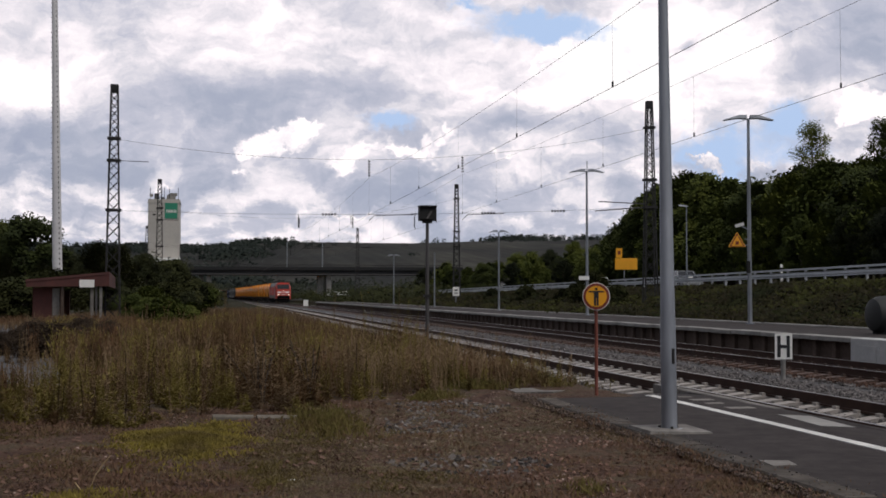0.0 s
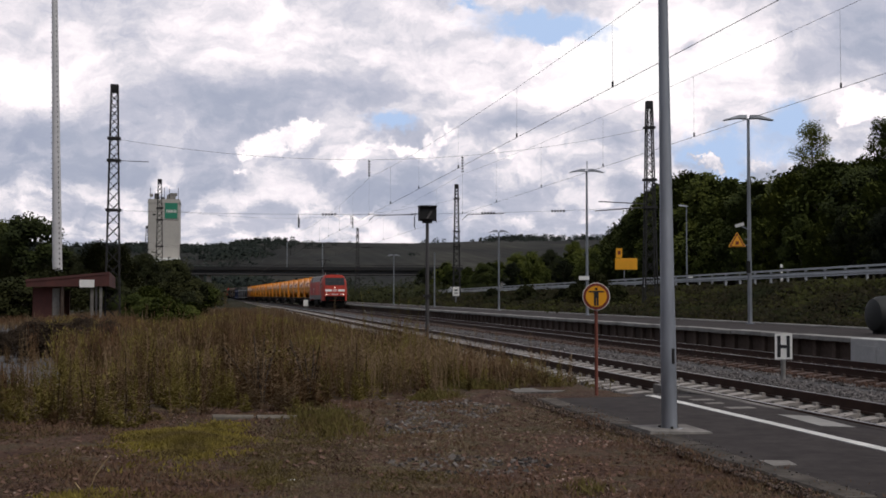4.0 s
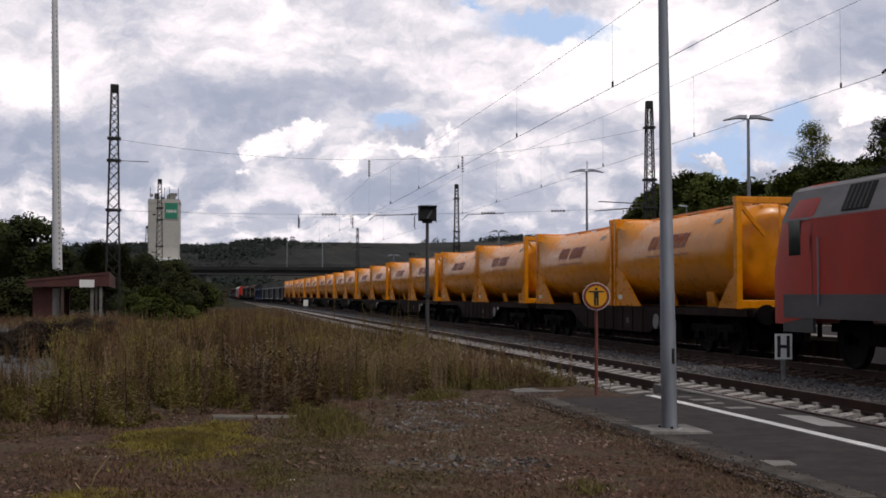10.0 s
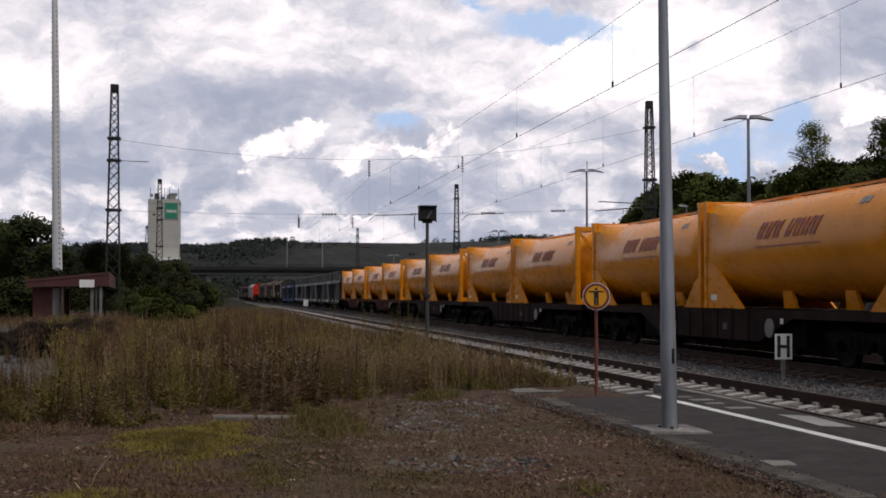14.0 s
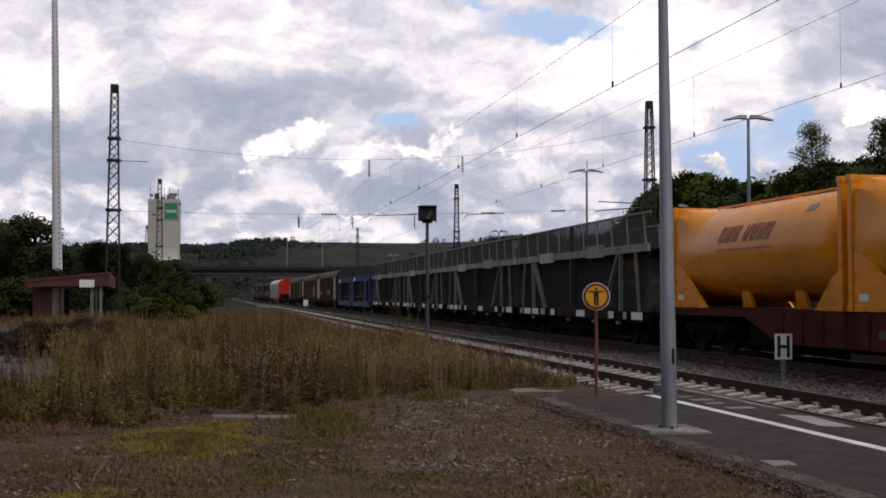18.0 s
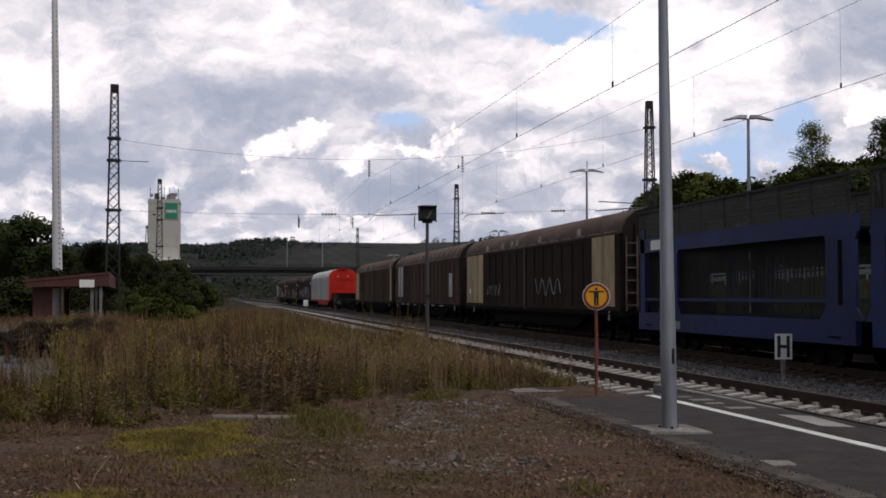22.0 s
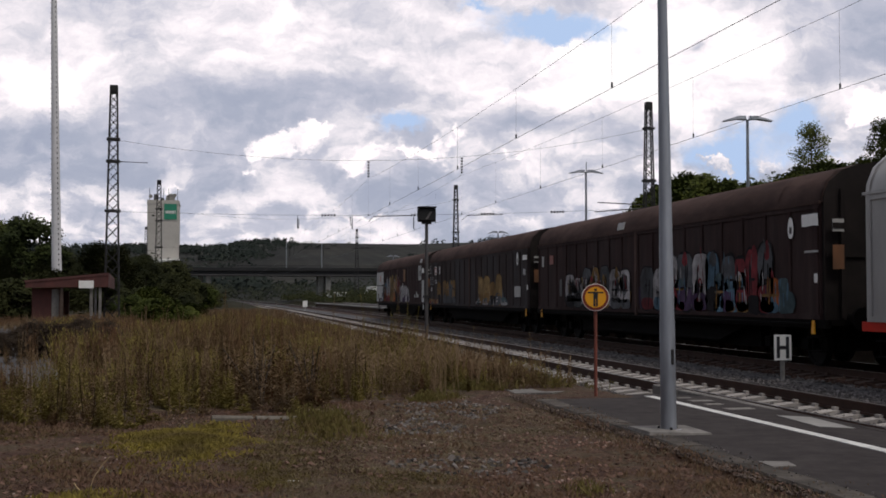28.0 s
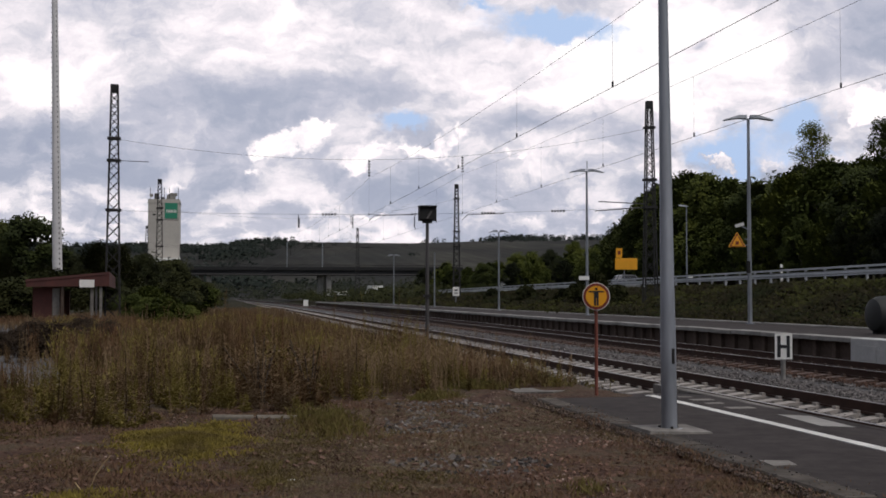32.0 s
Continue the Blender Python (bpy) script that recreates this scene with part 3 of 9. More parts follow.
def stones(name, label, material, n, x0, x1, y0, y1, z, size, skip=None, bias=1.6):
    """Loose stones lying on a surface, denser close by."""
    rnd = random.Random(name)
    base = [(-1, -1, -1), (1, -1, -1), (1, 1, -1), (-1, 1, -1), (-1, -1, 1), (1, -1, 1), (1, 1, 1), (-1, 1, 1)]
    fs = [(0, 3, 2, 1), (4, 5, 6, 7), (0, 1, 5, 4), (1, 2, 6, 5), (2, 3, 7, 6), (3, 0, 4, 7)]
    a = S()
    for _ in range(n):
        x, y = rnd.uniform(x0, x1), y0 + (y1 - y0) * rnd.random() ** bias
        if skip and skip(x, y):
            continue
        zz = z(x, y) if callable(z) else z
        s = size * rnd.uniform(0.5, 1.3)
        r = Euler((rnd.uniform(0, 6), rnd.uniform(0, 6), rnd.uniform(0, 6))).to_matrix()
        k = [s * rnd.uniform(0.6, 1.1), s * rnd.uniform(0.6, 1.1), s * rnd.uniform(0.45, 0.8)]
        pts = []
        for p in base:
            q = r @ Vector((p[0] * k[0] * rnd.uniform(0.6, 1), p[1] * k[1] * rnd.uniform(0.6, 1), p[2] * k[2] * rnd.uniform(0.6, 1)))
            pts.append((x + q.x, y + q.y, zz + s * 0.25 + q.z))
        a.add(pts, fs)
    me = bpy.data.meshes.new(name)
    me.from_pydata(a.v, [], a.f)
    me.materials.append(material)
    return tagged(new(name, me), label, "gravel", kind="stuff")


def ballast_z(x, y):
    return -0.24 if x < 10.2 or x > 11.8 else -0.285


def on_rail(x, y):
    return any(abs(x - c - s * 0.7525) < 0.09 for c in TRACK for s in (-1, 1))


stones("ballast_stones", "loose grey crushed stones between the tracks", M["stone"], 23000, 8.9, 12.05, 14, 75, ballast_z, 0.040, on_rail, 1.8)
stones("shoulder_stones", "loose grey crushed stones under the sleepers", M["stone"], 16000, 6.3, 9.2, 10, 70, ballast_z, 0.036, lambda x, y: on_rail(x, y) or (x < 6.7 and y < 16), 1.8)
stones("rusty_stones", "rust-brown stones between stained sleepers", M["brownstone"], 14000, 11.95, 15.1, 18, 80, -0.225, 0.036, on_rail, 1.6)


# ---- near platform ----
def platform_near():
    t = thing("platform_1", "low asphalt platform with a white safety line and stone kerb", "platform", kind="structure")
    part("paving", S().loft([[(x, y, z) for x, z in ((4.35, -0.3), (6.55, -0.3), (6.55, 0.15), (4.35, 0.145))] for y in (-30, 15.4)]), M["asphalt"], t)
    end = S().loft([[(x, y, z) for x, z in ((4.55 + 0.25 * e, -0.3), (6.55, -0.3), (6.55, 0.146 - 0.1 * e), (4.55 + 0.25 * e, 0.142 - 0.1 * e))] for y, e in ((15.4, 0), (17.1, 1))])
    part("end_ramp", end, M["asphalt"], t, "asphalt ramp at the end of the platform")
    part("safety_line", S().box(5.70, 5.83, -30, 15.55, 0.14, 0.154), M["paint"], t, "worn white line along the platform")
    kerb = S().box(6.55, 6.70, -0.49, 0.49, -0.3, 0.153, 0.012).mesh("kerb_stone", M["worn"])
    tarred = S().box(6.55, 6.67, -0.49, 0.49, -0.3, 0.150, 0.012).mesh("kerb_stone", M["asphalt"])
    for y, w, d in ((14.75, 0.30, 0.10), (14.25, 0.22, 0.07), (13.63, 0.34, 0.10), (15.2, 0.2, 0.06)):
        part("worn_patch", S().box(6.02, 6.02 + w, y - d, y + d, 0.1, 0.1545, 0.01), M["worn"], t, "worn pale patch in the asphalt")
    for i in range(28):
        part("kerb_stone", kerb if i < 4 else tarred, None, t).matrix_basis = pose(0, 17.0 - i, random.uniform(-0.008, 0.004), 0, 0, random.uniform(-0.2, 0.2))
    part("repair_slab", S().add([(6.13, 11.55, 0.156), (6.42, 11.35, 0.156), (6.52, 12.5, 0.156), (6.24, 12.75, 0.156), (6.13, 11.55, 0.12), (6.42, 11.35, 0.12), (6.52, 12.5, 0.12), (6.24, 12.75, 0.12)],
                                [(0, 1, 2, 3), (0, 4, 5, 1), (1, 5, 6, 2), (2, 6, 7, 3), (3, 7, 4, 0)]), M["concrete"], t, "pale slab let into the asphalt")
    edge = S().box(4.12, 4.38, -0.495, 0.495, -0.2, 0.150, 0.02).mesh("edging_stone", M["edging"])
    for i in range(16):
        part("edging_stone", edge, None, t).matrix_basis = pose(random.uniform(-0.02, 0.02), 14.9 - i, random.uniform(-0.006, 0.004), random.uniform(-0.3, 0.3), 0, random.uniform(-1, 1))
    part("patch_slab", S().add([(4.34, 8.93, 0.153), (4.55, 8.96, 0.153), (4.60, 9.2, 0.153), (4.37, 9.27, 0.153), (4.34, 8.93, 0.05), (4.55, 8.96, 0.05), (4.60, 9.2, 0.05), (4.37, 9.27, 0.05)], [(0, 1, 2, 3), (0, 4, 5, 1), (1, 5, 6, 2), (2, 6, 7, 3), (3, 7, 4, 0)]), M["worn"], t, "pale broken slab at the platform's back edge")
    part("end_slab", S().slab([(4.25, 16.9, 0.105), (4.5, 16.84, 0.113), (4.75, 16.75, 0.118), (5.0, 16.98, 0.116), (5.15, 17.15, 0.105), (5.02, 17.5, 0.104), (4.95, 17.85, 0.095), (4.6, 17.72, 0.1), (4.3, 17.7, 0.098)], (0, 0, -0.25)), M["worn"], t, "cracked pale concrete slab at the platform's end")


platform_near()


stones("edge_grit", "grit and small stones along the platform's back edge", M["stone"], 160, 4.1, 4.45, 7.5, 16.2, lambda x, y: 0.148, 0.010, bias=1.1)
stones("edge_soil", "brown soil crumbs along the platform's back edge", mat("soil_crumb", (0.115, 0.088, 0.074), 0.97, 0, 0.3, 14, 0.2, spread=0.4, islands=True, spec=0.05), 1800, 3.92, 4.33, 7.5, 16.2, lambda x, y: 0.128, 0.012, bias=1.1)


# ---- far platform ----
def platform_far():
    t = thing("platform_2", "raised platform with concrete panel wall and pale coping", "platform", kind="structure")
    part("paving", S().box(15.66, 19.75, -40, 190, -0.2, 0.45), M["asphalt"], t)
    part("back_kerb", S().box(19.75, 20.1, -40, 190, 0.1, 0.50, 0.02), M["concrete"], t)
    cop = S().box(15.22, 15.66, -0.49, 0.49, 0.34, 0.465, 0.015).mesh("coping_slab", M["concrete"])
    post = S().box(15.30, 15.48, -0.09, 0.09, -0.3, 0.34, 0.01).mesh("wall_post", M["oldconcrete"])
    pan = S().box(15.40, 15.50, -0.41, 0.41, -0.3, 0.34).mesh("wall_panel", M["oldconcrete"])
    for i in range(70):
        y = 27.6 + i
        part("coping_slab", cop, None, t).matrix_basis = pose(random.uniform(-0.02, 0.02), y, random.uniform(-0.012, 0.008), random.uniform(-0.3, 0.3), 0, 0)
        part("wall_post", post, None, t).matrix_basis = pose(0, y - 0.5, 0)
        part("wall_panel", pan, None, t).matrix_basis = pose(random.uniform(-0.02, 0.02), y, 0)
    a, b, c = S(), S(), S()
    for i in range(92):
        y = 97.6 + i
        a.box(15.22, 15.66, y - 0.49, y + 0.49, 0.34, 0.465)
        b.box(15.30, 15.48, y - 0.59, y - 0.41, -0.3, 0.34)
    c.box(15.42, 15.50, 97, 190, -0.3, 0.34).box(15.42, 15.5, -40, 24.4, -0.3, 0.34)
    a.box(15.22, 15.66, -40, 24.4, 0.34, 0.465)
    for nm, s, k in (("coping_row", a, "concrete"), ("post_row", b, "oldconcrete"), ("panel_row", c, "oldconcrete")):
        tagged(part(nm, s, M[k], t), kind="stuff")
    blk = S().box(15.18, 15.66, 24.5, 27.05, -0.28, 0.47, 0.02)
    for i in range(2):
        y = 26.75 - 1.27 * i
        blk.box(15.16, 15.18, y - 0.98, y, 0.22, 0.30).box(15.165, 15.18, y - 0.86, y - 0.12, -0.12, 0.22)
    part("new_edge_block", blk, M["paleconcrete"], t, "new pale precast concrete edge block")


platform_far()


# ---- road on the bank ----
def road():
    t = thing("road", "country road on the bank behind the platform", "road", kind="structure")
    ys = [-60 + 12 * i for i in range(31)]
    part("carriageway", S().loft([[(29.6, y, road_z(y) - 0.3), (29.6, y, road_z(y)), (40.2, y, road_z(y) + 0.05), (40.2, y, road_z(y) - 0.3)] for y in ys], caps=True), M["road"], t)
    part("edge_line", S().loft([[(30.9, y, road_z(y) + 0.004), (30.9, y, road_z(y) + 0.014), (31.05, y, road_z(y) + 0.014), (31.05, y, road_z(y) + 0.004)] for y in ys]), M["paint"], t)


road()


def guard_rail():
    t = thing("guard_rail", "galvanised double guard rail along the road", "guard rail")
    ys = [28 + 4 * i for i in range(43)]
    top = S().loft([[(30.0, y, road_z(y) + 0.66), (30.10, y, road_z(y) + 0.66), (30.10, y, road_z(y) + 0.76), (30.0, y, road_z(y) + 0.76)] for y in ys])
    part("top_rail", top, M["zinc"], t)
    w = [(0, 0.30), (0.05, 0.34), (0.0, 0.40), (0.0, 0.46), (0.05, 0.52), (0.0, 0.56), (0.08, 0.56), (0.08, 0.30)]
    part("w_beam", S().loft([[(30.0 + a, y, road_z(y) + b) for a, b in w] for y in ys]), M["zinc"], t, "ribbed steel beam")
    po = S().box(30.02, 30.12, -0.05, 0.05, -0.3, 0.70).mesh("post", M["zinc"])
    y = 30.0
    while y < 194:
        part("post", po, None, t).matrix_basis = pose(0, y, road_z(y))
        y += 2.0


guard_rail()


# ---- bridge over the tracks ----
def bridge():
    t = thing("road_bridge", "dark concrete road bridge crossing high over the railway", "bridge", kind="structure")
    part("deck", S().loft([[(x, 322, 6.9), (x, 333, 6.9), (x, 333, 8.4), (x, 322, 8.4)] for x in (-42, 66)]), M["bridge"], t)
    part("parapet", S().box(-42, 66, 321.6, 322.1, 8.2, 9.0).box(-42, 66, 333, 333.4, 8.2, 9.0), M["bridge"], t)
    rail = S().box(-42, 66, 321.7, 321.8, 9.5, 9.62).box(-42, 66, 321.72, 321.78, 9.05, 9.12)
    for i in range(55):
        rail.box(-42 + 2 * i, -41.93 + 2 * i, 321.72, 321.78, 8.55, 9.5)
    part("railing", rail, M["darksteel"], t)
    for x in (-3.0, 28.6):
        for dx in (-0.95, 1.0):
            part("pier", S().box(x + dx - 0.62, x + dx + 0.62, 324.0 - dx, 331, -0.5, 6.9, 0.12), M["concrete"], t, "upright concrete bridge pier")
    part("deck_edge", S().box(-42, 66, 321.45, 321.6, 6.95, 7.2), M["skirt"], t)
    for x in (18.4, 27.8):
        lamp = part("bridge_lamp", S().cyl((x, 322.5, 8.4), (x, 322.5, 15.6), 0.13, 0.08, 8), M["steel"], t, "slim lamp post on the bridge")
        part("lamp_head", S().box(x - 0.1, x + 0.9, 322.4, 322.6, 15.55, 15.7, 0.03), M["steel"], lamp)
    part("abutment", S().loft([[(59, y, -0.5), (66, y, -0.5), (66, y, 8.0), (61.5, y, 6.9)] for y in (321.8, 333)]), M["concrete"], t)
    part("embankment", S().loft([[(x, 318 - 3 * (7 - z), -0.4), (x, 322, z), (x, 333, z), (x, 337 + 3 * (7 - z), -0.4)] for x, z in ((64, 8.4), (110, 6), (200, 3.0))]), BANK, t, "grassy approach ramp")
    part("embankment", S().loft([[(x, 316, -0.4), (x, 322, z), (x, 333, z), (x, 338, -0.4)] for x, z in ((-40, 8.4), (-110, 6), (-200, 3.0))]), BANK, t)


bridge()


def silo_tower():
    t = thing("silo_tower", "tall pale concrete silo tower with a green board", "silo")
    x0, x1, y0, y1 = -24.7, -13.4, 450, 464
    part("body", S().box(x0, x1, y0, y1, 0, 36.6, 0.2), M["silo"], t)
    part("parapet", S().box(x0 - 0.15, x1 + 0.15, y0 - 0.15, y1 + 0.15, 35.2, 35.7), M["silo"], t)
    part("board", S().box(-18.7, -14.2, y0 - 0.2, y0 - 0.05, 29.5, 35.2), M["green"], t, "green advertising board")
    bars = S()
    for i in range(7):
        bars.box(-18.2 + i * 0.55, -17.85 + i * 0.55, y0 - 0.25, y0 - 0.2, 31.6, 32.7)
    part("board_lettering", bars, M["white"], t)
    part("roof_house", S().box(-22.6, -21.0, 453, 456, 36.6, 38.9, 0.1), M["skirt"], t, "dark machine house on the roof")
    part("roof_house", S().box(-20.2, -18.9, 453, 456, 36.6, 37.6, 0.1), M["skirt"], t)
    part("roof_house", S().loft([[(x, y, z) for x, z in ((-18.4, 36.6), (-15.2, 36.6), (-14.9, 38.6), (-16.4, 39.2), (-18.0, 38.3))] for y in (452.5, 456)]), M["concrete"], t, "grey hopper head on the roof")
    for x, z in ((-23.6, 38.0), (-15.0, 38.4)):
        part("dish", S().cyl((x, 451.5, z), (x, 451.9, z), 0.7, 0.2, 14), M["concrete"], t, "round aerial dish")
    part("downpipe", S().cyl((-13.2, 451, 6), (-13.2, 451, 20), 0.16, n=8), M["darksteel"], t, "dark pipe with a small platform")
    part("pipe_platform", S().box(-14.6, -12.6, 450.0, 452, 13.0, 13.3).box(-14.6, -12.6, 449.9, 450.0, 13.3, 14.4), M["darksteel"], t)
    for x in (-24, -19, -17.2, -14):
        part("aerial", S().cyl((x, 452, 36.6), (x, 452, 41), 0.09, n=5), M["darksteel"], t)
    for x, z in ((-23, 30.6), (-16, 12), (-17.5, 15)):
        part("window", S().box(x, x + 1.0, y0 - 0.06, y0 + 0.05, z, z + 0.5), M["glass"], t)
    a = thing("silo_annex", "low pale annex at the foot of the silo", "building")
    part("wall", S().box(-23, -13, 446, 450, 0, 15, 0.1), M["white"], a)


silo_tower()


# ---- overhead line ----
def lattice_mast(x, y, z0, z1, w0=0.62, w1=0.34, arms=()):
    t = thing("lattice_mast", "dark riveted lattice mast carrying the overhead line", "mast", pose(x, y, 0), "overhead line masts")
    hw = lambda z: (w0 + (w1 - w0) * (z - z0) / (z1 - z0)) / 2
    for sx in (-1, 1):
        for sy in (-1, 1):
            part("leg", S().beam((sx * hw(z0), sy * 0.22, z0), (sx * hw(z1), sy * 0.14, z1), 0.07), M["darksteel"], t)
    for sy in (-1, 1):
        a, z, s = S(), z0 + 0.1, 1
        while z < z1 - 0.3:
            h = min(2.0 * hw(z) * 1.05, z1 - z)
            a.beam((-hw(z), sy * 0.2, z), (hw(z + h), sy * 0.2, z + h), 0.032)
            a.beam((hw(z), sy * 0.2, z), (-hw(z + h), sy * 0.2, z + h), 0.032)
            z += h
        tagged(part("lacing", a, M["darksteel"], t), kind="stuff")
    part("head", S().box(-w1 / 2 - 0.03, w1 / 2 + 0.03, -0.17, 0.17, z1 - 0.40, z1 + 0.05), M["darksteel"], t)
    part("foundation", S().box(-0.5, 0.5, -0.5, 0.5, z0 - 0.5, z0 + 0.1, 0.05), M["concrete"], t)
    for z in arms:
        part("clamp", S().box(-hw(z) - 0.12, hw(z) + 0.12, -0.24, 0.24, z - 0.07, z + 0.07), M["darksteel"], t)
    return t


SPANS = [(66.4, -5.44, 24.7, 0.28, 12.75), (123.7, -5.65, 24.7, 0.2, 13.1), (214.0, -11.9, 24.7, 0.2, 13.45)]
for y, xa, xb, z0, z1 in SPANS:
    lattice_mast(xa, y, 0.0, z1, 0.78, 0.34, (z1 - 2.86, z1 - 4.04, z1 - 6.7))
    lattice_mast(xb, y, z0, z1, 0.80, 0.30, (z1 - 1.5, 8.2, 6.6))


def insulator(a, p, d, n=4):
    p, d = Vector(p), Vector(d)
    for i in range(n):
        a.cyl(p + d * (i / n), p + d * ((i + 0.55) / n), 0.075, 0.05, 8)


def headspan(y, xa, xb, za):
    t = thing("headspan_wires", "thin span wires with insulators across the tracks", "overhead wires", pose(0, y, 0), "overhead span wires")
    zl, zr, low = za - 2.86, za - 1.52, za - 6.72

    def top(x):
        k = (x - xa) / (xb - xa)
        return zl + (zr - zl) * k - 4 * 1.48 * k * (1 - k)

    def lower(x):
        k = (x - xa) / (xb - xa)
        return low + 0.6 * k - 4 * 0.32 * k * (1 - k)

    xs = [xa + (xb - xa) * i / 16 for i in range(17)]
    part("span_wire", S().tube([(x, 0, top(x)) for x in xs], 0.008), M["wire"], t)
    part("cross_wire", S().tube([(x, 0, lower(x)) for x in xs], 0.007), M["wire"], t)
    part("guy_wire", S().tube([(xa, 0, za - 4.04), (xa + 1.8, 0, za - 4.08)], 0.02), M["wire"], t)
    b = S()
    for x in TRACK:
        insulator(b, (x, 0, top(x) - 0.05), (0, 0, -0.95), 6)
        b.cyl((x + 0.3, 0, lower(x) - 0.06), (x + 2.4, 0, lower(x) + 0.02), 0.022, n=5)
        b.cyl((x + 0.3, 0, lower(x) - 0.06), (x, 0, lower(x) - 0.35), 0.015, n=5)
    for x in (4.4, 7.4, 10.85):
        b.cyl((x, 0, lower(x) - 0.15), (x, 0, lower(x) - 0.75), 0.028, n=6)
        b.cyl((x, 0, lower(x)), (x, 0, lower(x) - 0.15), 0.012, n=5)
    for x in (5.7, 10.7, 14.7, 18.8):
        insulator(b, (x, 0, lower(x)), (0.85, 0, 0.02), 5)
    tagged(part("insulators", b, M["darksteel"], t), kind="stuff")
    return top


for y, xa, xb, z0, z1 in SPANS:
    headspan(y, xa, xb, z1)


def catenary(x, zc, sag):
    t = thing("catenary_wire", "overhead contact wire hung from a sagging carrier cable", "overhead wires", group="overhead line wires")
    ys = [-9.0] + [s[0] for s in SPANS] + [290.0, 360.0, 430.0]
    zm = [8.02 if x < 10 else 8.32] * 7
    part("contact_wire", S().tube([(x, y, zc) for y in (-14, 20, 66, 124, 214, 290, 430)], 0.0065), M["wire"], t)
    car, drop = [], S()
    for (a, b), (za, zb) in zip(zip(ys, ys[1:]), zip(zm, zm[1:])):
        n = max(int((b - a) / 8), 3)
        for i in range(n):
            k = i / n
            z = za + (zb - za) * k - 4 * k * (1 - k) * sag * ((b - a) / 70) ** 2
            car.append((x, a + (b - a) * k, z))
            drop.cyl((x, a + (b - a) * k, z), (x, a + (b - a) * k, zc), 0.003, n=4)
            drop.cyl((x, a + (b - a) * k, zc + 0.0), (x, a + (b - a) * k, zc + 0.12), 0.025, n=5)
    part("carrier_cable", S().tube(car, 0.005), M["wire"], t)
    tagged(part("droppers", drop, M["wire"], t), kind="stuff")


catenary(TRACK[0], 5.95, 0.58)
catenary(TRACK[1], 6.1, 0.40)


def bracket():
    t = thing("mast_bracket", "pair of slim horizontal bracket tubes with insulators", "bracket", pose(24.7, 66.4, 0))
    part("tube", S().cyl((-3.1, 0, 6.9), (-0.3, 0, 6.8), 0.03, n=6), M["wire"], t)
    part("tube", S().cyl((-3.3, 0, 6.35), (-0.3, 0, 6.6), 0.03, n=6), M["wire"], t)


bracket()


# ---- posts and lamps ----
def light_pole():
    t = thing("light_pole", "tall tapered galvanised steel pole on a concrete foot beside the platform", "light pole", pose(4.458, 11.47, 0.15))
    part("shaft", S().loft([[(r * math.cos(math.tau * i / 20) - 0.0085 * z, r * math.sin(math.tau * i / 20), z) for i in range(20)] for z, r in ((0, 0.082), (0.05, 0.079), (1.1, 0.077), (1.11, 0.073), (6.5, 0.031))]), M["steel"], t, smooth=40)
    part("flange", S().cyl((0, 0, 0.0), (0, 0, 0.025), 0.13, n=16), M["steel"], t)
    part("foundation", S().add([(-0.30, -0.28, 0.03), (0.32, -0.31, 0.012), (0.29, 0.30, 0.028), (-0.32, 0.29, 0.03), (-0.38, -0.34, -0.2), (0.37, -0.36, -0.2), (0.36, 0.36, -0.2), (-0.37, 0.36, -0.2)],
                               [(0, 1, 2, 3), (0, 4, 5, 1), (1, 5, 6, 2), (2, 6, 7, 3), (3, 7, 4, 0)]), M["worn"], t, "rough square concrete foot")
    part("hatch", S().box(0.0, 0.03, -0.085, -0.06, 0.67, 0.82, 0.006), M["darksteel"], t)
    for i in range(3):
        part("bolt", S().cyl((0.1 * math.cos(2.1 * i + 0.4), 0.1 * math.sin(2.1 * i + 0.4), 0.02), (0.1 * math.cos(2.1 * i + 0.4), 0.1 * math.sin(2.1 * i + 0.4), 0.05), 0.014, n=6), M["darksteel"], t)
    return t


light_pole()


def no_entry_sign():
    t = thing("warning_sign", "round yellow sign with dark red rim on a rusty post", "sign", pose(5.11, 15.84, 0.1) @ pose(0, 0, 0, 0, 0, -14))
    part("post", S().cyl((0, 0, -0.2), (0, 0, 1.58), 0.024, n=10), M["signpost"], t, smooth=40)
    z = 1.385
    disc = lambda r, y0, y1: S().cyl((0, y0, z), (0, y1, z), r, n=40)
    plate = part("plate", disc(0.188, -0.045, -0.03), M["white"], t, smooth=40)
    part("rim", disc(0.178, -0.049, -0.045), M["signbrown"], plate, smooth=40)
    part("field", disc(0.143, -0.053, -0.049), M["signyellow"], plate, smooth=40)
    sym = S().box(-0.105, 0.105, -0.057, -0.053, z + 0.055, z + 0.075).box(-0.03, -0.004, -0.057, -0.053, z - 0.125, z + 0.06).box(0.004, 0.03, -0.057, -0.053, z - 0.125, z + 0.06)
    sym.box(-0.03, 0.03, -0.0572, -0.053, z - 0.02, z + 0.06).box(-0.018, 0.018, -0.057, -0.053, z + 0.086, z + 0.118)
    part("symbol", sym, M["ink"], plate)
    for dz in (-0.085, 0.085):
        part("clamp", S().box(-0.035, 0.035, -0.032, 0.03, z + dz - 0.015, z + dz + 0.015), M["steel"], t)


no_entry_sign()


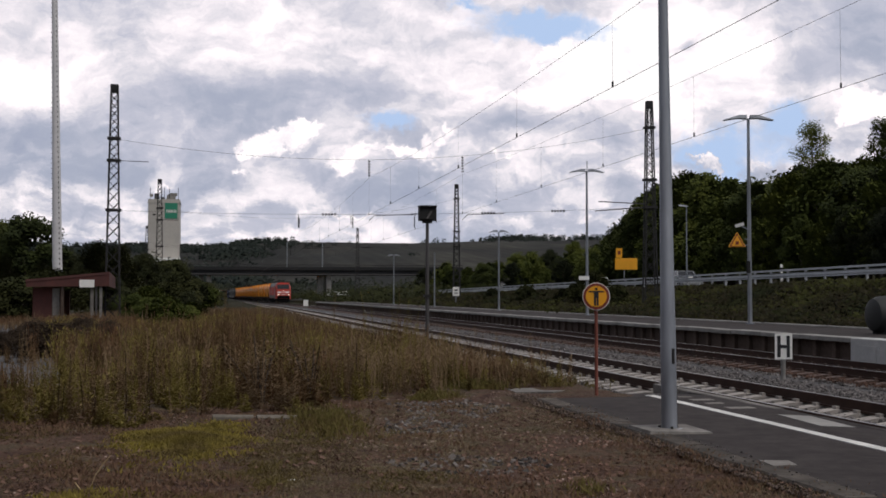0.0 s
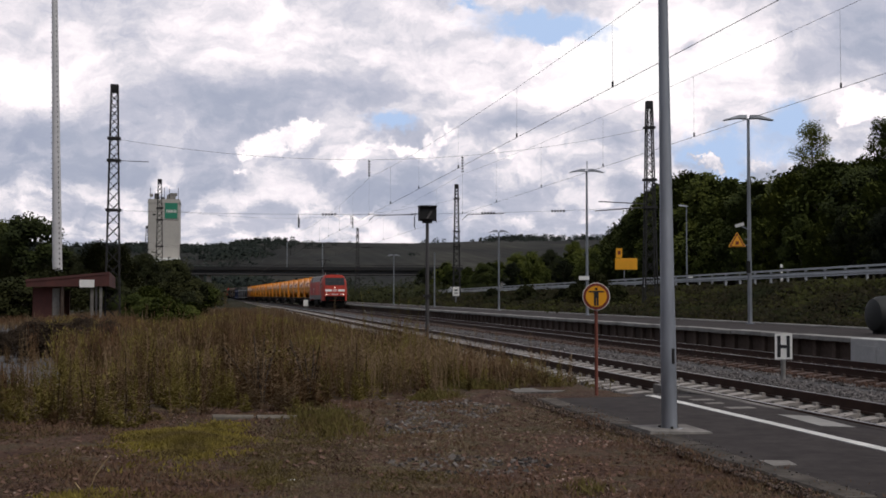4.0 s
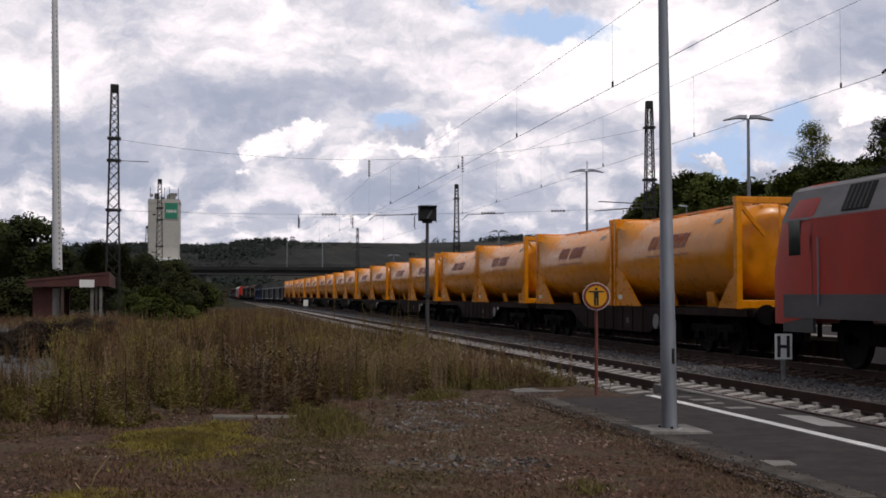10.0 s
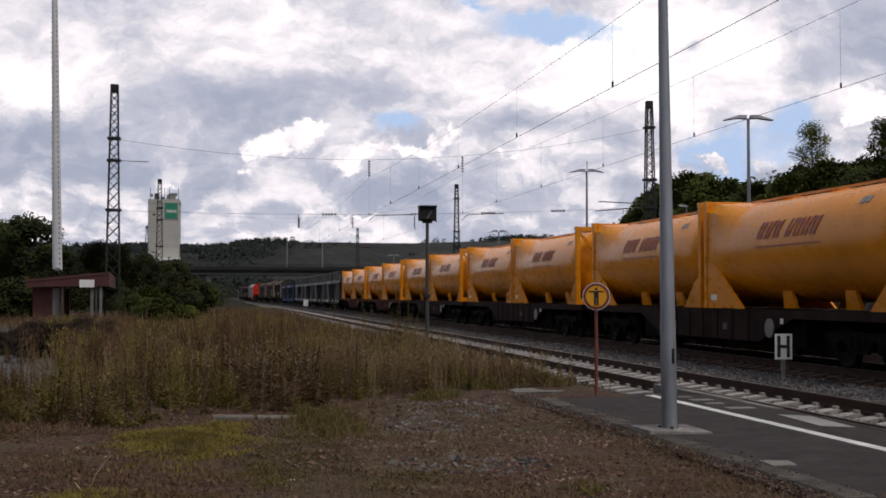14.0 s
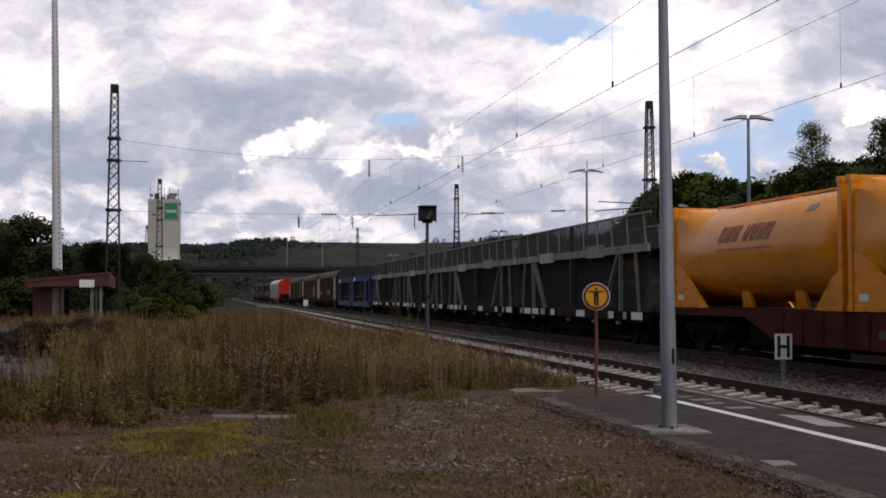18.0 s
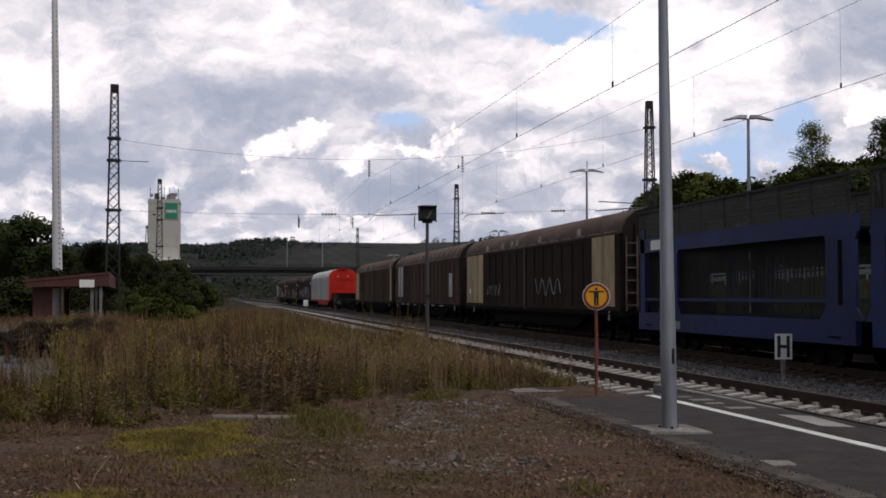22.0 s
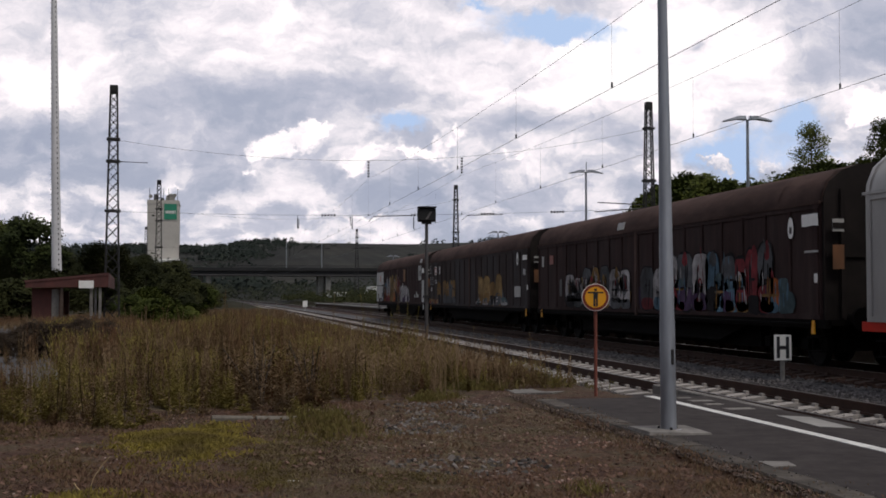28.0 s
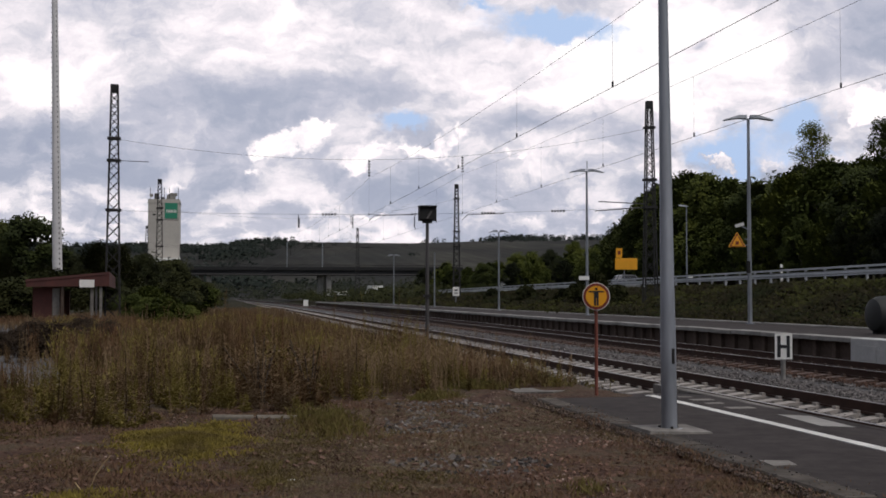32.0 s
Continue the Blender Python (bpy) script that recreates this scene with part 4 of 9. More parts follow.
def stop_board():
    t = thing("stop_board", "white board with a black letter H between the tracks", "sign", pose(11.6, 23.4, -0.22) @ pose(0, 0, 0, 0, 0, -14))
    part("post", S().cyl((0, 0, -0.1), (0, 0, 0.5), 0.05, n=10).box(-0.05, 0.05, -0.02, 0.02, 0.3, 0.8), M["concrete"], t)
    b = part("board", S().box(-0.178, 0.178, -0.06, -0.035, 0.39, 0.92, 0.006), M["white"], t)
    part("letter_h", S().box(-0.128, -0.062, -0.066, -0.06, 0.435, 0.88).box(0.062, 0.128, -0.066, -0.06, 0.435, 0.88).box(-0.062, 0.062, -0.066, -0.06, 0.62, 0.69), M["ink"], b, "black letter H")


stop_board()


def signal():
    t = thing("signal_post", "dark square signal lamp box on a slim steel post", "railway signal", pose(5.6, 32.1, -0.1))
    part("post", S().cyl((0, 0, 0), (0, 0, 3.6), 0.055, 0.045, 12), M["skirt"], t, smooth=40)
    part("collar", S().box(-0.13, 0.13, -0.06, 0.06, 3.55, 3.61), M["darksteel"], t)
    part("clamp", S().box(-0.09, 0.09, -0.09, 0.09, 1.55, 1.62), M["darksteel"], t)
    h = part("lamp_box", S().box(-0.23, 0.23, -0.14, 0.14, 3.61, 3.99, 0.05), M["black"], t)
    part("slash", S().slab([(-0.06, -0.146, 3.67), (0.0, -0.146, 3.67), (0.13, -0.146, 3.88), (0.07, -0.146, 3.88)], (0, 0.01, 0)), M["carrier"], h, "pale diagonal bar")
    part("hood", S().box(-0.24, 0.24, -0.2, 0.16, 3.99, 4.02), M["black"], h)


signal()


def platform_lamp(y, top, z0=0.45, twin=True, tall=True):
    w = 0.9 if tall else 0.7
    t = thing("platform_lamp", "slim grey steel platform lamp with two flat wing-like heads" if twin else "slim grey steel post on the platform", "lamp post", pose(19.1, y, z0) @ pose(0, 0, 0, 0, 0, -10), "platform lamps")
    h = top - z0
    part("mast", S().cyl((0, 0, 0), (0, 0, h), 0.085 if tall else 0.07, 0.05, 12), M["steel"], t, smooth=40)
    part("base_plate", S().cyl((0, 0, 0), (0, 0, 0.05), 0.16, n=12), M["steel"], t)
    if twin:
        for s in (-1, 1):
            hd = S().loft([[(s * x, y2, h + z) for y2, z in ((-0.16, zz), (0.16, zz), (0.13, zz + th), (-0.13, zz + th))] for x, zz, th in ((0.08, 0.0, 0.14), (0.35, 0.02, 0.12), (w, -0.06, 0.03))])
            part("head", hd, M["steel"], t, "flat grey lamp head")
            part("arm", S().beam((0, 0, h - 0.02), (s * 0.2, 0, h + 0.06), 0.05), M["steel"], t)
    return t


platform_lamp(41.1, 7.95)
lamp2 = platform_lamp(60.7, 8.0)
platform_lamp(80.8, 5.85, tall=False)
platform_lamp(130.8, 5.85, tall=False)
platform_lamp(105.7, 5.3, twin=False, tall=False)
part("sign_plate", S().box(-0.45, 0.1, -0.14, -0.1, 1.85, 2.05), M["white"], lamp2)
part("aerial", S().cyl((0.02, 0, 7.5), (0.02, 0, 8.1), 0.025, n=6), M["steel"], lamp2)


def lamp_fittings():
    t = thing("warning_triangle", "yellow warning triangle with dark border fixed to the lamp post", "sign", pose(19.1, 41.0, 0) @ pose(0, 0, 0, 0, 0, -14))
    tri = lambda s, y0: S().slab([(-0.5 - 0.335 * s, y0, 3.25 + 0.11 * (1 - s)), (-0.5 + 0.335 * s, y0, 3.25 + 0.11 * (1 - s)), (-0.5, y0, 3.45 + 0.38 * s)], (0, 0.012, 0))
    p = part("plate", tri(0.95, -0.10), M["signyellow"], t)
    part("border", tri(0.82, -0.105), M["signbrown"], p)
    part("field", tri(0.62, -0.11), M["signyellow"], p)
    part("mark", S().box(-0.56, -0.44, -0.114, -0.11, 3.34, 3.46), M["signbrown"], p)
    part("bracket", S().beam((-0.3, -0.07, 3.3), (0, -0.05, 3.35), 0.04).beam((-0.2, -0.07, 3.55), (0, -0.05, 3.5), 0.03), M["steel"], t)
    c = thing("camera_housing", "small white surveillance camera housing on a lamp post", "camera", pose(19.1, 41.0, 0) @ pose(0, 0, 0, 0, 0, -30))
    part("body", S().beam((-0.52, -0.1, 4.02), (-0.22, -0.1, 4.10), 0.12, 0.11), M["white"], c)
    part("arm", S().beam((-0.3, -0.08, 4.0), (0, 0, 3.88), 0.04), M["steel"], c)
    b = thing("loudspeaker_box", "dark box on the lamp post", "box", pose(19.1, 41.0, 0))
    part("case", S().box(-0.2, -0.08, -0.16, -0.06, 2.3, 2.75, 0.01), M["black"], b)


lamp_fittings()


def street_lamp():
    t = thing("street_lamp", "slender street lamp with a single small head beside the road", "street lamp", pose(31.25, 77, road_z(77)))
    part("mast", S().cyl((0, 0, 0), (0, 0, 5.45), 0.06, 0.04, 8), M["steel"], t)
    part("head", S().loft([[(x, y, 5.45 + z) for y, z in ((-0.1, a), (0.1, a), (0.07, a + 0.1), (-0.07, a + 0.1))] for x, a in ((0.05, 0.0), (-0.55, 0.06))]), M["steel"], t)
    part("sign_plate", S().box(0.05, 0.4, -0.03, 0.0, 0.65, 0.8), M["white"], t)
    d = thing("road_sign", "yellow direction sign with a small symbol above, beside the road", "sign", pose(30.7, 88, road_z(88) - 0.3) @ pose(0, 0, 0, 0, 0, -14))
    part("board", S().box(-0.75, 0.95, -0.05, 0.0, 1.8, 2.68, 0.02), M["signyellow"], d)
    part("small_board", S().box(-0.68, -0.2, -0.05, 0, 2.72, 3.45, 0.02), M["signyellow"], d)
    part("symbol", S().box(-0.55, -0.33, -0.056, -0.05, 2.95, 3.25), M["signbrown"], d)
    part("post", S().cyl((-0.05, 0.03, -0.4), (-0.05, 0.03, 2.6), 0.04, n=8), M["steel"], d)


street_lamp()


def barrel():
    t = thing("grey_drum", "dark grey rounded drum lying on the far platform's edge", "drum", pose(17.85, 29.8, 0.45))
    prof = [(-0.55, 0.05), (-0.53, 0.30), (-0.46, 0.43), (-0.30, 0.50), (0.0, 0.52), (0.9, 0.52), (1.0, 0.45), (1.02, 0.05)]
    part("shell", S().loft([[(u, r * math.cos(math.tau * i / 28), 0.52 + r * math.sin(math.tau * i / 28)) for i in range(28)] for u, r in prof]), M["mesh"], t, smooth=35)
    part("rib", S().cyl((-0.1, 0, 0.52), (-0.04, 0, 0.52), 0.53, n=28), M["mesh"], t, smooth=35)
    part("foot", S().box(-0.3, 0.8, -0.3, 0.3, 0.0, 0.12), M["black"], t)


barrel()


def concrete_mast():
    t = thing("concrete_mast", "very tall pale spun-concrete mast with climbing rungs", "mast", pose(-9.78, 79, 0))
    part("shaft", S().cyl((0, 0, 0), (-0.55, 0, 26), 0.33, 0.14, 16), M["pole"], t, smooth=40)
    a, b = S(), S()
    for i in range(75):
        z = 1.5 + 0.32 * i
        r = 0.34 - 0.21 * z / 26
        x = -0.55 * z / 26
        a.beam((x - r - 0.05, -0.02, z), (x - r + 0.03, -0.02, z), 0.03)
        b.box(x + r * 0.45, x + r * 0.62, -r * 0.94, -r * 0.80, z, z + 0.12)
    tagged(part("rungs", a, M["darksteel"], t), kind="stuff")
    tagged(part("slots", b, M["darksteel"], t), kind="stuff")


concrete_mast()


def shelter_hut():
    t = thing("brick_hut", "small red-brown brick shelter with open front and sloping red roof", "hut", pose(-7.3, 63.2, 0.0))
    part("wall", S().box(-1.75, -0.42, 0.0, 0.24, 0, 1.9).box(-1.75, -1.51, 0.24, 3.0, 0, 1.9), M["brick"], t, "front wall of weathered red-brown brick")
    part("wall", S().box(-1.51, -0.3, 2.8, 3.04, 0, 1.75), M["brick"], t)
    part("pilaster", S().box(-0.80, -0.44, -0.06, 0.0, 0, 1.85, 0.02), M["worn"], t, "pale rendered pilaster")
    part("roof", S().loft([[(-2.03, -0.55, 2.17), (-2.03, 3.3, 1.95), (-2.03, 3.3, 2.05), (-2.03, -0.55, 2.28)], [(2.0, -0.55, 2.56), (2.0, 3.3, 2.34), (2.0, 3.3, 2.44), (2.0, -0.55, 2.68)]]), M["roofred"], t, "faded red roof sheet")
    part("fascia", S().slab([(-2.0, -0.52, 1.92), (2.0, -0.52, 1.96), (2.0, -0.52, 2.56), (-2.0, -0.52, 2.18)], (0, 0.06, 0)), M["brick"], t, "deep dark red fascia board")
    part("fascia", S().slab([(1.95, -0.46, 1.96), (1.95, 3.2, 1.86), (1.95, 3.2, 2.34), (1.95, -0.46, 2.56)], (0.05, 0, 0)), M["brick"], t)
    part("white_plate", S().box(0.56, 1.28, -0.57, -0.52, 1.9, 2.28), M["white"], t, "blank white plate on the fascia")
    part("bench", S().box(-1.3, -0.4, 2.3, 2.75, 0.42, 0.5), M["skirt"], t)
    for x, w, k in ((-0.28, 0.16, "oldconcrete"), (1.15, 0.16, "worn"), (1.36, 0.10, "skirt"), (1.58, 0.14, "worn")):
        part("post", S().box(x - w / 2, x + w / 2, -0.40, -0.28, 0, 2.0, 0.015), M[k], t, "pale square post" if k == "worn" else "")


shelter_hut()


def km_post():
    t = thing("kilometre_post", "small white marker board on a short post between the tracks", "marker", pose(10.6, 146, -0.25))
    part("post", S().cyl((0, 0, 0), (0, 0, 0.6), 0.07, n=8), M["concrete"], t)
    part("board", S().box(-0.28, 0.28, -0.06, 0, 0.45, 1.2), M["white"], t)
    s = thing("mast_sign", "small white sign with dark marks beside a mast", "sign", pose(21.3, 107, 0.25))
    part("post", S().cyl((0, 0, 0), (0, 0, 1.4), 0.04, n=6), M["steel"], s)
    part("board", S().box(-0.3, 0.3, -0.06, -0.02, 1.2, 2.0), M["white"], s)
    part("marks", S().box(-0.15, 0.15, -0.07, -0.06, 1.4, 1.5).box(-0.15, 0.15, -0.07, -0.06, 1.65, 1.78), M["ink"], s)


km_post()


def delineator():
    t = thing("delineator_post", "small white roadside marker post behind the guard rail", "marker", pose(30.5, 61.6, road_z(61.6)))
    part("post", S().slab([(-0.06, -0.05, 0), (0.06, -0.05, 0), (0.05, -0.05, 1.05), (-0.05, -0.05, 1.1)], (0, 0.1, 0)), M["white"], t)
    part("band", S().box(-0.057, 0.057, -0.055, 0.055, 0.75, 0.9), M["ink"], t)


delineator()


def path_and_kerb():
    a = S().loft([[(-3.0 - 0.15 * (y - 24) - w, y, 0.15 + 0.015 * noise.noise((w, y, 1))) for w in (14, 9, 6, 3, 1, 0)] for y in (18.6, 21.6, 24, 27, 31, 36, 42, 50, 58)], caps=False, closed=False)
    ob = part("path", a, M["yard"])
    tagged(ob, "worn grey paved yard beside the waste ground", "path", kind="structure")
    t = thing("concrete_kerb", "half-buried pale concrete kerb in the withered grass", "kerb", pose(0.44, 14.0, 0.01) @ pose(0, 0, 0, 0, 2, 5))
    for i in range(2):
        part("kerb_stone", S().box(-0.48 + 0.5 * i, -0.02 + 0.5 * i, -0.07, 0.07, -0.1, 0.12, 0.02), M["kerb"], t)


path_and_kerb()


def light_blocking_walls():
    """Unseen walls beside and behind the camera, added to block low light."""
    for name, x0, x1, y0, y1 in (("wall_west", -14.3, -14.0, -30, 52), ("wall_south", -14.0, 2.0, -14.3, -14.0)):
        w = part(name, S().box(x0, x1, y0, y1, -0.2, 8.0), M["brick"])
        tagged(w, "unseen plain red-brown wall added to block low light", "wall", kind="structure")


light_blocking_walls()


# ---- plants ----
def paved(x, y):
    return 18.5 < y < 58 and x < -2.9 - 0.15 * (y - 24) + 0.25 * noise.noise((0, y * 0.8, 6))


def weed_front(x):
    """Where the tall weeds begin, along y."""
    edge = ((-9.0, 13.9), (-2.3, 13.5), (-1.0, 13.2), (-0.5, 14.2), (0.95, 14.35), (1.5, 15.2), (2.3, 16.3), (3.4, 17.5), (4.2, 17.4), (9.0, 19.0))
    for (a, ya), (b, yb) in zip(edge, edge[1:]):
        if x < b:
            return ya + (yb - ya) * max((x - a) / (b - a), 0) + 0.25 * noise.noise((x * 1.3, 0.37, 2.37))
    return 19.0


def in_weeds(x, y):
    """How thick the tall weeds stand: 0 to 1."""
    front = weed_front(x)
    k = smoothstep(front - 0.1, front + 0.5, y)
    k *= 1 - smoothstep(4.4, 5.3, x)
    if paved(x, y):
        k = 0
    gap = noise.noise((x * 0.9, y * 0.55, 51.37)) + 0.35 * noise.noise((x * 2.3, y * 1.5, 52.37))
    return k * (0.25 + 0.75 * smoothstep(-0.25, 0.2, gap))


def low_side(x, y=20):
    return (1 - 0.42 * smoothstep(21, 31, y) * smoothstep(1.6, -1.4, x)) * (1 - 0.45 * smoothstep(3.0, 4.9, x)) * (1 - 0.55 * smoothstep(0.3, 3.2, x) * smoothstep(21, 27, y))


def near_low(x, y):
    """The weeds before the yard stay low."""
    k = smoothstep(-0.6, -1.35, x + 0.075 * (y - 14.4)) * (y < 24)
    return 1 - k * (1 - max(0.06, 1 - 0.17 * max(y - 14.9, 0)))


def blades(name, label, n, spot, height, width, material, seed, bend=0.35):
    """A sward of single bent blades, each three joints long."""
    rnd = random.Random(seed)
    v, f = [], []
    made = 0
    while made < n:
        p = spot(rnd)
        if p is None:
            continue
        x, y, d = p
        made += 1
        z = ground_z(x, y) - 0.02
        h = height(x, y, rnd) * rnd.uniform(0.55, 1.15)
        w = width * rnd.uniform(0.6, 1.3) * (1 + 0.015 * max(y - 15, 0))
        a = rnd.uniform(0, math.tau)
        lean = h * bend * rnd.uniform(0.2, 1.1)
        b = rnd.uniform(0, math.tau)
        ca, sa, cb, sb = math.cos(a) * w, math.sin(a) * w, math.cos(b) * lean, math.sin(b) * lean
        k = len(v)
        v += [(x - ca, y - sa, z), (x + ca, y + sa, z), (x + cb * 0.3 + ca * 0.8, y + sb * 0.3 + sa * 0.8, z + h * 0.55), (x + cb * 0.3 - ca * 0.8, y + sb * 0.3 - sa * 0.8, z + h * 0.55), (x + cb, y + sb, z + h)]
        f += [(k, k + 1, k + 2, k + 3), (k + 3, k + 2, k + 4)]
    me = bpy.data.meshes.new(name)
    me.from_pydata(v, [], f)
    me.materials.append(material)
    return tagged(new(name, me), label, "grass", kind="stuff")


def weed_spot(y0, y1, x0=-16.0, x1=6.2, power=1.5):
    def spot(rnd):
        y = y0 + (y1 - y0) * rnd.random() ** power
        x = rnd.uniform(max(x0, -0.22 * y - 1.5), x1)
        return (x, y, 1) if rnd.random() < in_weeds(x, y) else None
    return spot


STRAW = leaf_mat("withered_weeds", [(0.060, 0.037, 0.023), (0.115, 0.068, 0.040), (0.180, 0.108, 0.060), (0.140, 0.098, 0.050), (0.235, 0.165, 0.100)], patch=1.5, single=0.14, lo=0.36, hi=0.76, tall=0.25)
BROWNED = leaf_mat("browned_grass", [(0.044, 0.027, 0.017), (0.082, 0.048, 0.029), (0.128, 0.076, 0.043), (0.100, 0.070, 0.036), (0.165, 0.116, 0.070)], patch=1.2, single=0.14, lo=0.36, hi=0.76, tall=0.25)
OLIVE = leaf_mat("olive_weeds", [(0.040, 0.032, 0.014), (0.072, 0.060, 0.022), (0.112, 0.096, 0.030), (0.098, 0.068, 0.030)], patch=1.8, single=0.2, lo=0.3, hi=0.9, tall=0.3)
DRY = leaf_mat("short_dry_grass", [(0.070, 0.039, 0.027), (0.135, 0.080, 0.055), (0.120, 0.086, 0.047), (0.215, 0.142, 0.100)], patch=1.6, single=0.3)
MOSS = leaf_mat("mossy_grass", [(0.085, 0.060, 0.030), (0.125, 0.095, 0.034), (0.175, 0.138, 0.034), (0.225, 0.180, 0.036)], patch=1.6, single=0.2, lo=0.32, hi=0.9)
tall = lambda x, y, r: low_side(x, y) * near_low(x, y) * (0.42 + 0.45 * smoothstep(15, 24, y)) * (1 + 0.5 * noise.noise((x * 0.6, y * 0.4, 4.37))) + (0.3 if r.random() < 0.06 else 0)
blades("withered_weeds", "tall withered brown weeds on the waste ground", 22000, weed_spot(21, 62), tall, 0.006, BROWNED, 1)


blades("far_weeds", "low brown weeds towards the bushes", 14000, lambda r: (r.uniform(-9, 5.4), r.uniform(48, 112), 1), lambda x, y, r: 0.38 + 0.3 * noise.noise((x * 0.4, y * 0.2, 8.3)), 0.011, BROWNED, 8)


def weed_plants(name, label, n, spot, height, material, seed, leafy, stems=5):
    """Bushy weeds: a few crooked stems each, set with small leaves or seed heads."""
    r = random.Random(seed)
    v, f = [], []
    made = 0
    while made < n:
        p = spot(r)
        if p is None:
            continue
        made += 1
        x, y, _ = p
        z = ground_z(x, y) - 0.02
        h0 = height(x, y, r)
        k = 1 + 0.012 * max(y - 15, 0)
        for _s in range(stems):
            a = r.uniform(0, math.tau)
            bx, by = x + 0.10 * r.gauss(0, 1), y + 0.10 * r.gauss(0, 1)
            h = h0 * r.uniform(0.6, 1.15)
            tx, ty = bx + 0.22 * h * r.gauss(0, 1), by + 0.22 * h * r.gauss(0, 1)
            w = 0.005 * k
            i = len(v)
            v += [(bx - w, by, z), (bx + w, by, z), (tx + w * 0.5, ty, z + h), (tx - w * 0.5, ty, z + h)]
            f.append((i, i + 1, i + 2, i + 3))
            for _l in range(leafy):
                u = r.uniform(0.25, 1.0)
                s_ = (0.035 if u < 0.7 else 0.022) * k * r.uniform(0.6, 1.4)
                c = Vector((bx + (tx - bx) * u + 0.05 * r.gauss(0, 1), by + (ty - by) * u + 0.05 * r.gauss(0, 1), z + h * u))
                d = Vector((r.gauss(0, 0.45), r.gauss(0, 0.45), 1)).normalized()
                e = d.orthogonal().normalized() * s_ * 0.32
                d = d * s_
                i = len(v)
                v += [tuple(c - d), tuple(c + e), tuple(c + d), tuple(c - e)]
                f.append((i, i + 1, i + 2, i + 3))
    me = bpy.data.meshes.new(name)
    me.from_pydata(v, [], f)
    me.materials.append(material)
    return tagged(new(name, me), label, "weeds", kind="stuff")


def patch(spot, seed, cut):
    def inner(rnd):
        p = spot(rnd)
        return p if p and noise.noise((p[0] * 0.55, p[1] * 0.35, seed)) > cut else None
    return inner


blades("olive_weeds", "olive green weeds in loose patches", 5000, patch(weed_spot(21, 55), 7.37, 0.02), lambda x, y, r: low_side(x, y) * (0.5 + 0.3 * noise.noise((x, y, 9.37))), 0.008, OLIVE, 2)
mound = lambda x, y, r: low_side(x, y) * near_low(x, y) * (0.40 + 0.42 * smoothstep(16, 26, y)) * (1 + 0.55 * noise.noise((x * 0.7, y * 0.5, 14.37)))
RUST = leaf_mat("rust_brown_seed_heads", [(0.040, 0.024, 0.016), (0.088, 0.049, 0.029), (0.155, 0.083, 0.045), (0.115, 0.075, 0.038)], patch=1.5, single=0.14, lo=0.36, hi=0.76, tall=0.25)
GOLD = leaf_mat("yellow_green_weeds", [(0.066, 0.046, 0.022), (0.112, 0.085, 0.032), (0.162, 0.129, 0.040), (0.215, 0.176, 0.052)], patch=1.5, single=0.14, lo=0.36, hi=0.76, tall=0.25)
UMBER = leaf_mat("dark_dead_stalks", [(0.012, 0.008, 0.006), (0.028, 0.017, 0.012), (0.050, 0.030, 0.020)], patch=2.6, single=0.2, tall=0.25)
weed_plants("brown_weeds", "bushy rust-brown seeding weeds", 2000, patch(weed_spot(19, 60), 21.37, -0.12), mound, RUST, 21, 9)
weed_plants("green_weeds", "bushy yellow-green weeds in clumps", 1500, patch(weed_spot(19, 52), 33.37, 0.06), lambda x, y, r: 0.9 * mound(x, y, r) + 0.08, GOLD, 22, 10)


def lawn_spot(rnd):
    y = 7.0 + 9 * rnd.random() ** 1.3
    x = rnd.uniform(-0.2 * y - 1.6, 4.3)
    return (x, y, 1) if y < weed_front(x) + 1 else None


def moss_spot(rnd):
    k = rnd.choice(((-0.25, 12.3, 0.42, 0.9), (-0.25, 12.3, 0.42, 0.9), (-0.2, 12.6, 0.45, 0.8), (-0.3, 11.6, 0.6, 0.9), (-0.05, 11.0, 0.5, 0.9), (-0.5, 12.6, 0.4, 0.5), (0.15, 13.2, 0.3, 0.5), (-0.75, 8.9, 0.3, 0.25), (0.05, 12.2, 0.5, 0.7)))
    return (rnd.gauss(k[0] - 0.12, k[2] * 0.45), max(rnd.gauss(k[1], k[3] * 0.5), 7.0), 1)


def dim_moss_spot(rnd):
    k = rnd.choice(((0.35, 9.7, 0.35, 0.7), (0.35, 9.7, 0.35, 0.7), (0.75, 11.2, 0.5, 1.1), (1.0, 12.6, 0.45, 0.8), (-0.5, 8.6, 0.6, 0.5), (-1.6, 10.6, 0.6, 0.9), (-2.1, 12.9, 0.5, 0.6), (1.5, 9.0, 0.4, 0.6)))
    return (rnd.gauss(k[0], k[2] * 0.6), max(rnd.gauss(k[1], k[3] * 0.6), 7.0), 1)


def edge_spot(rnd):
    x = rnd.uniform(1.0, 4.2)
    y = weed_front(x) + rnd.uniform(-0.9, 0.8)
    return (x, y, 1) if noise.noise((x * 0.8, y * 0.8, 41.37)) > 0.0 and not (-0.5 < x < 1.5 and y < 14.6) else None


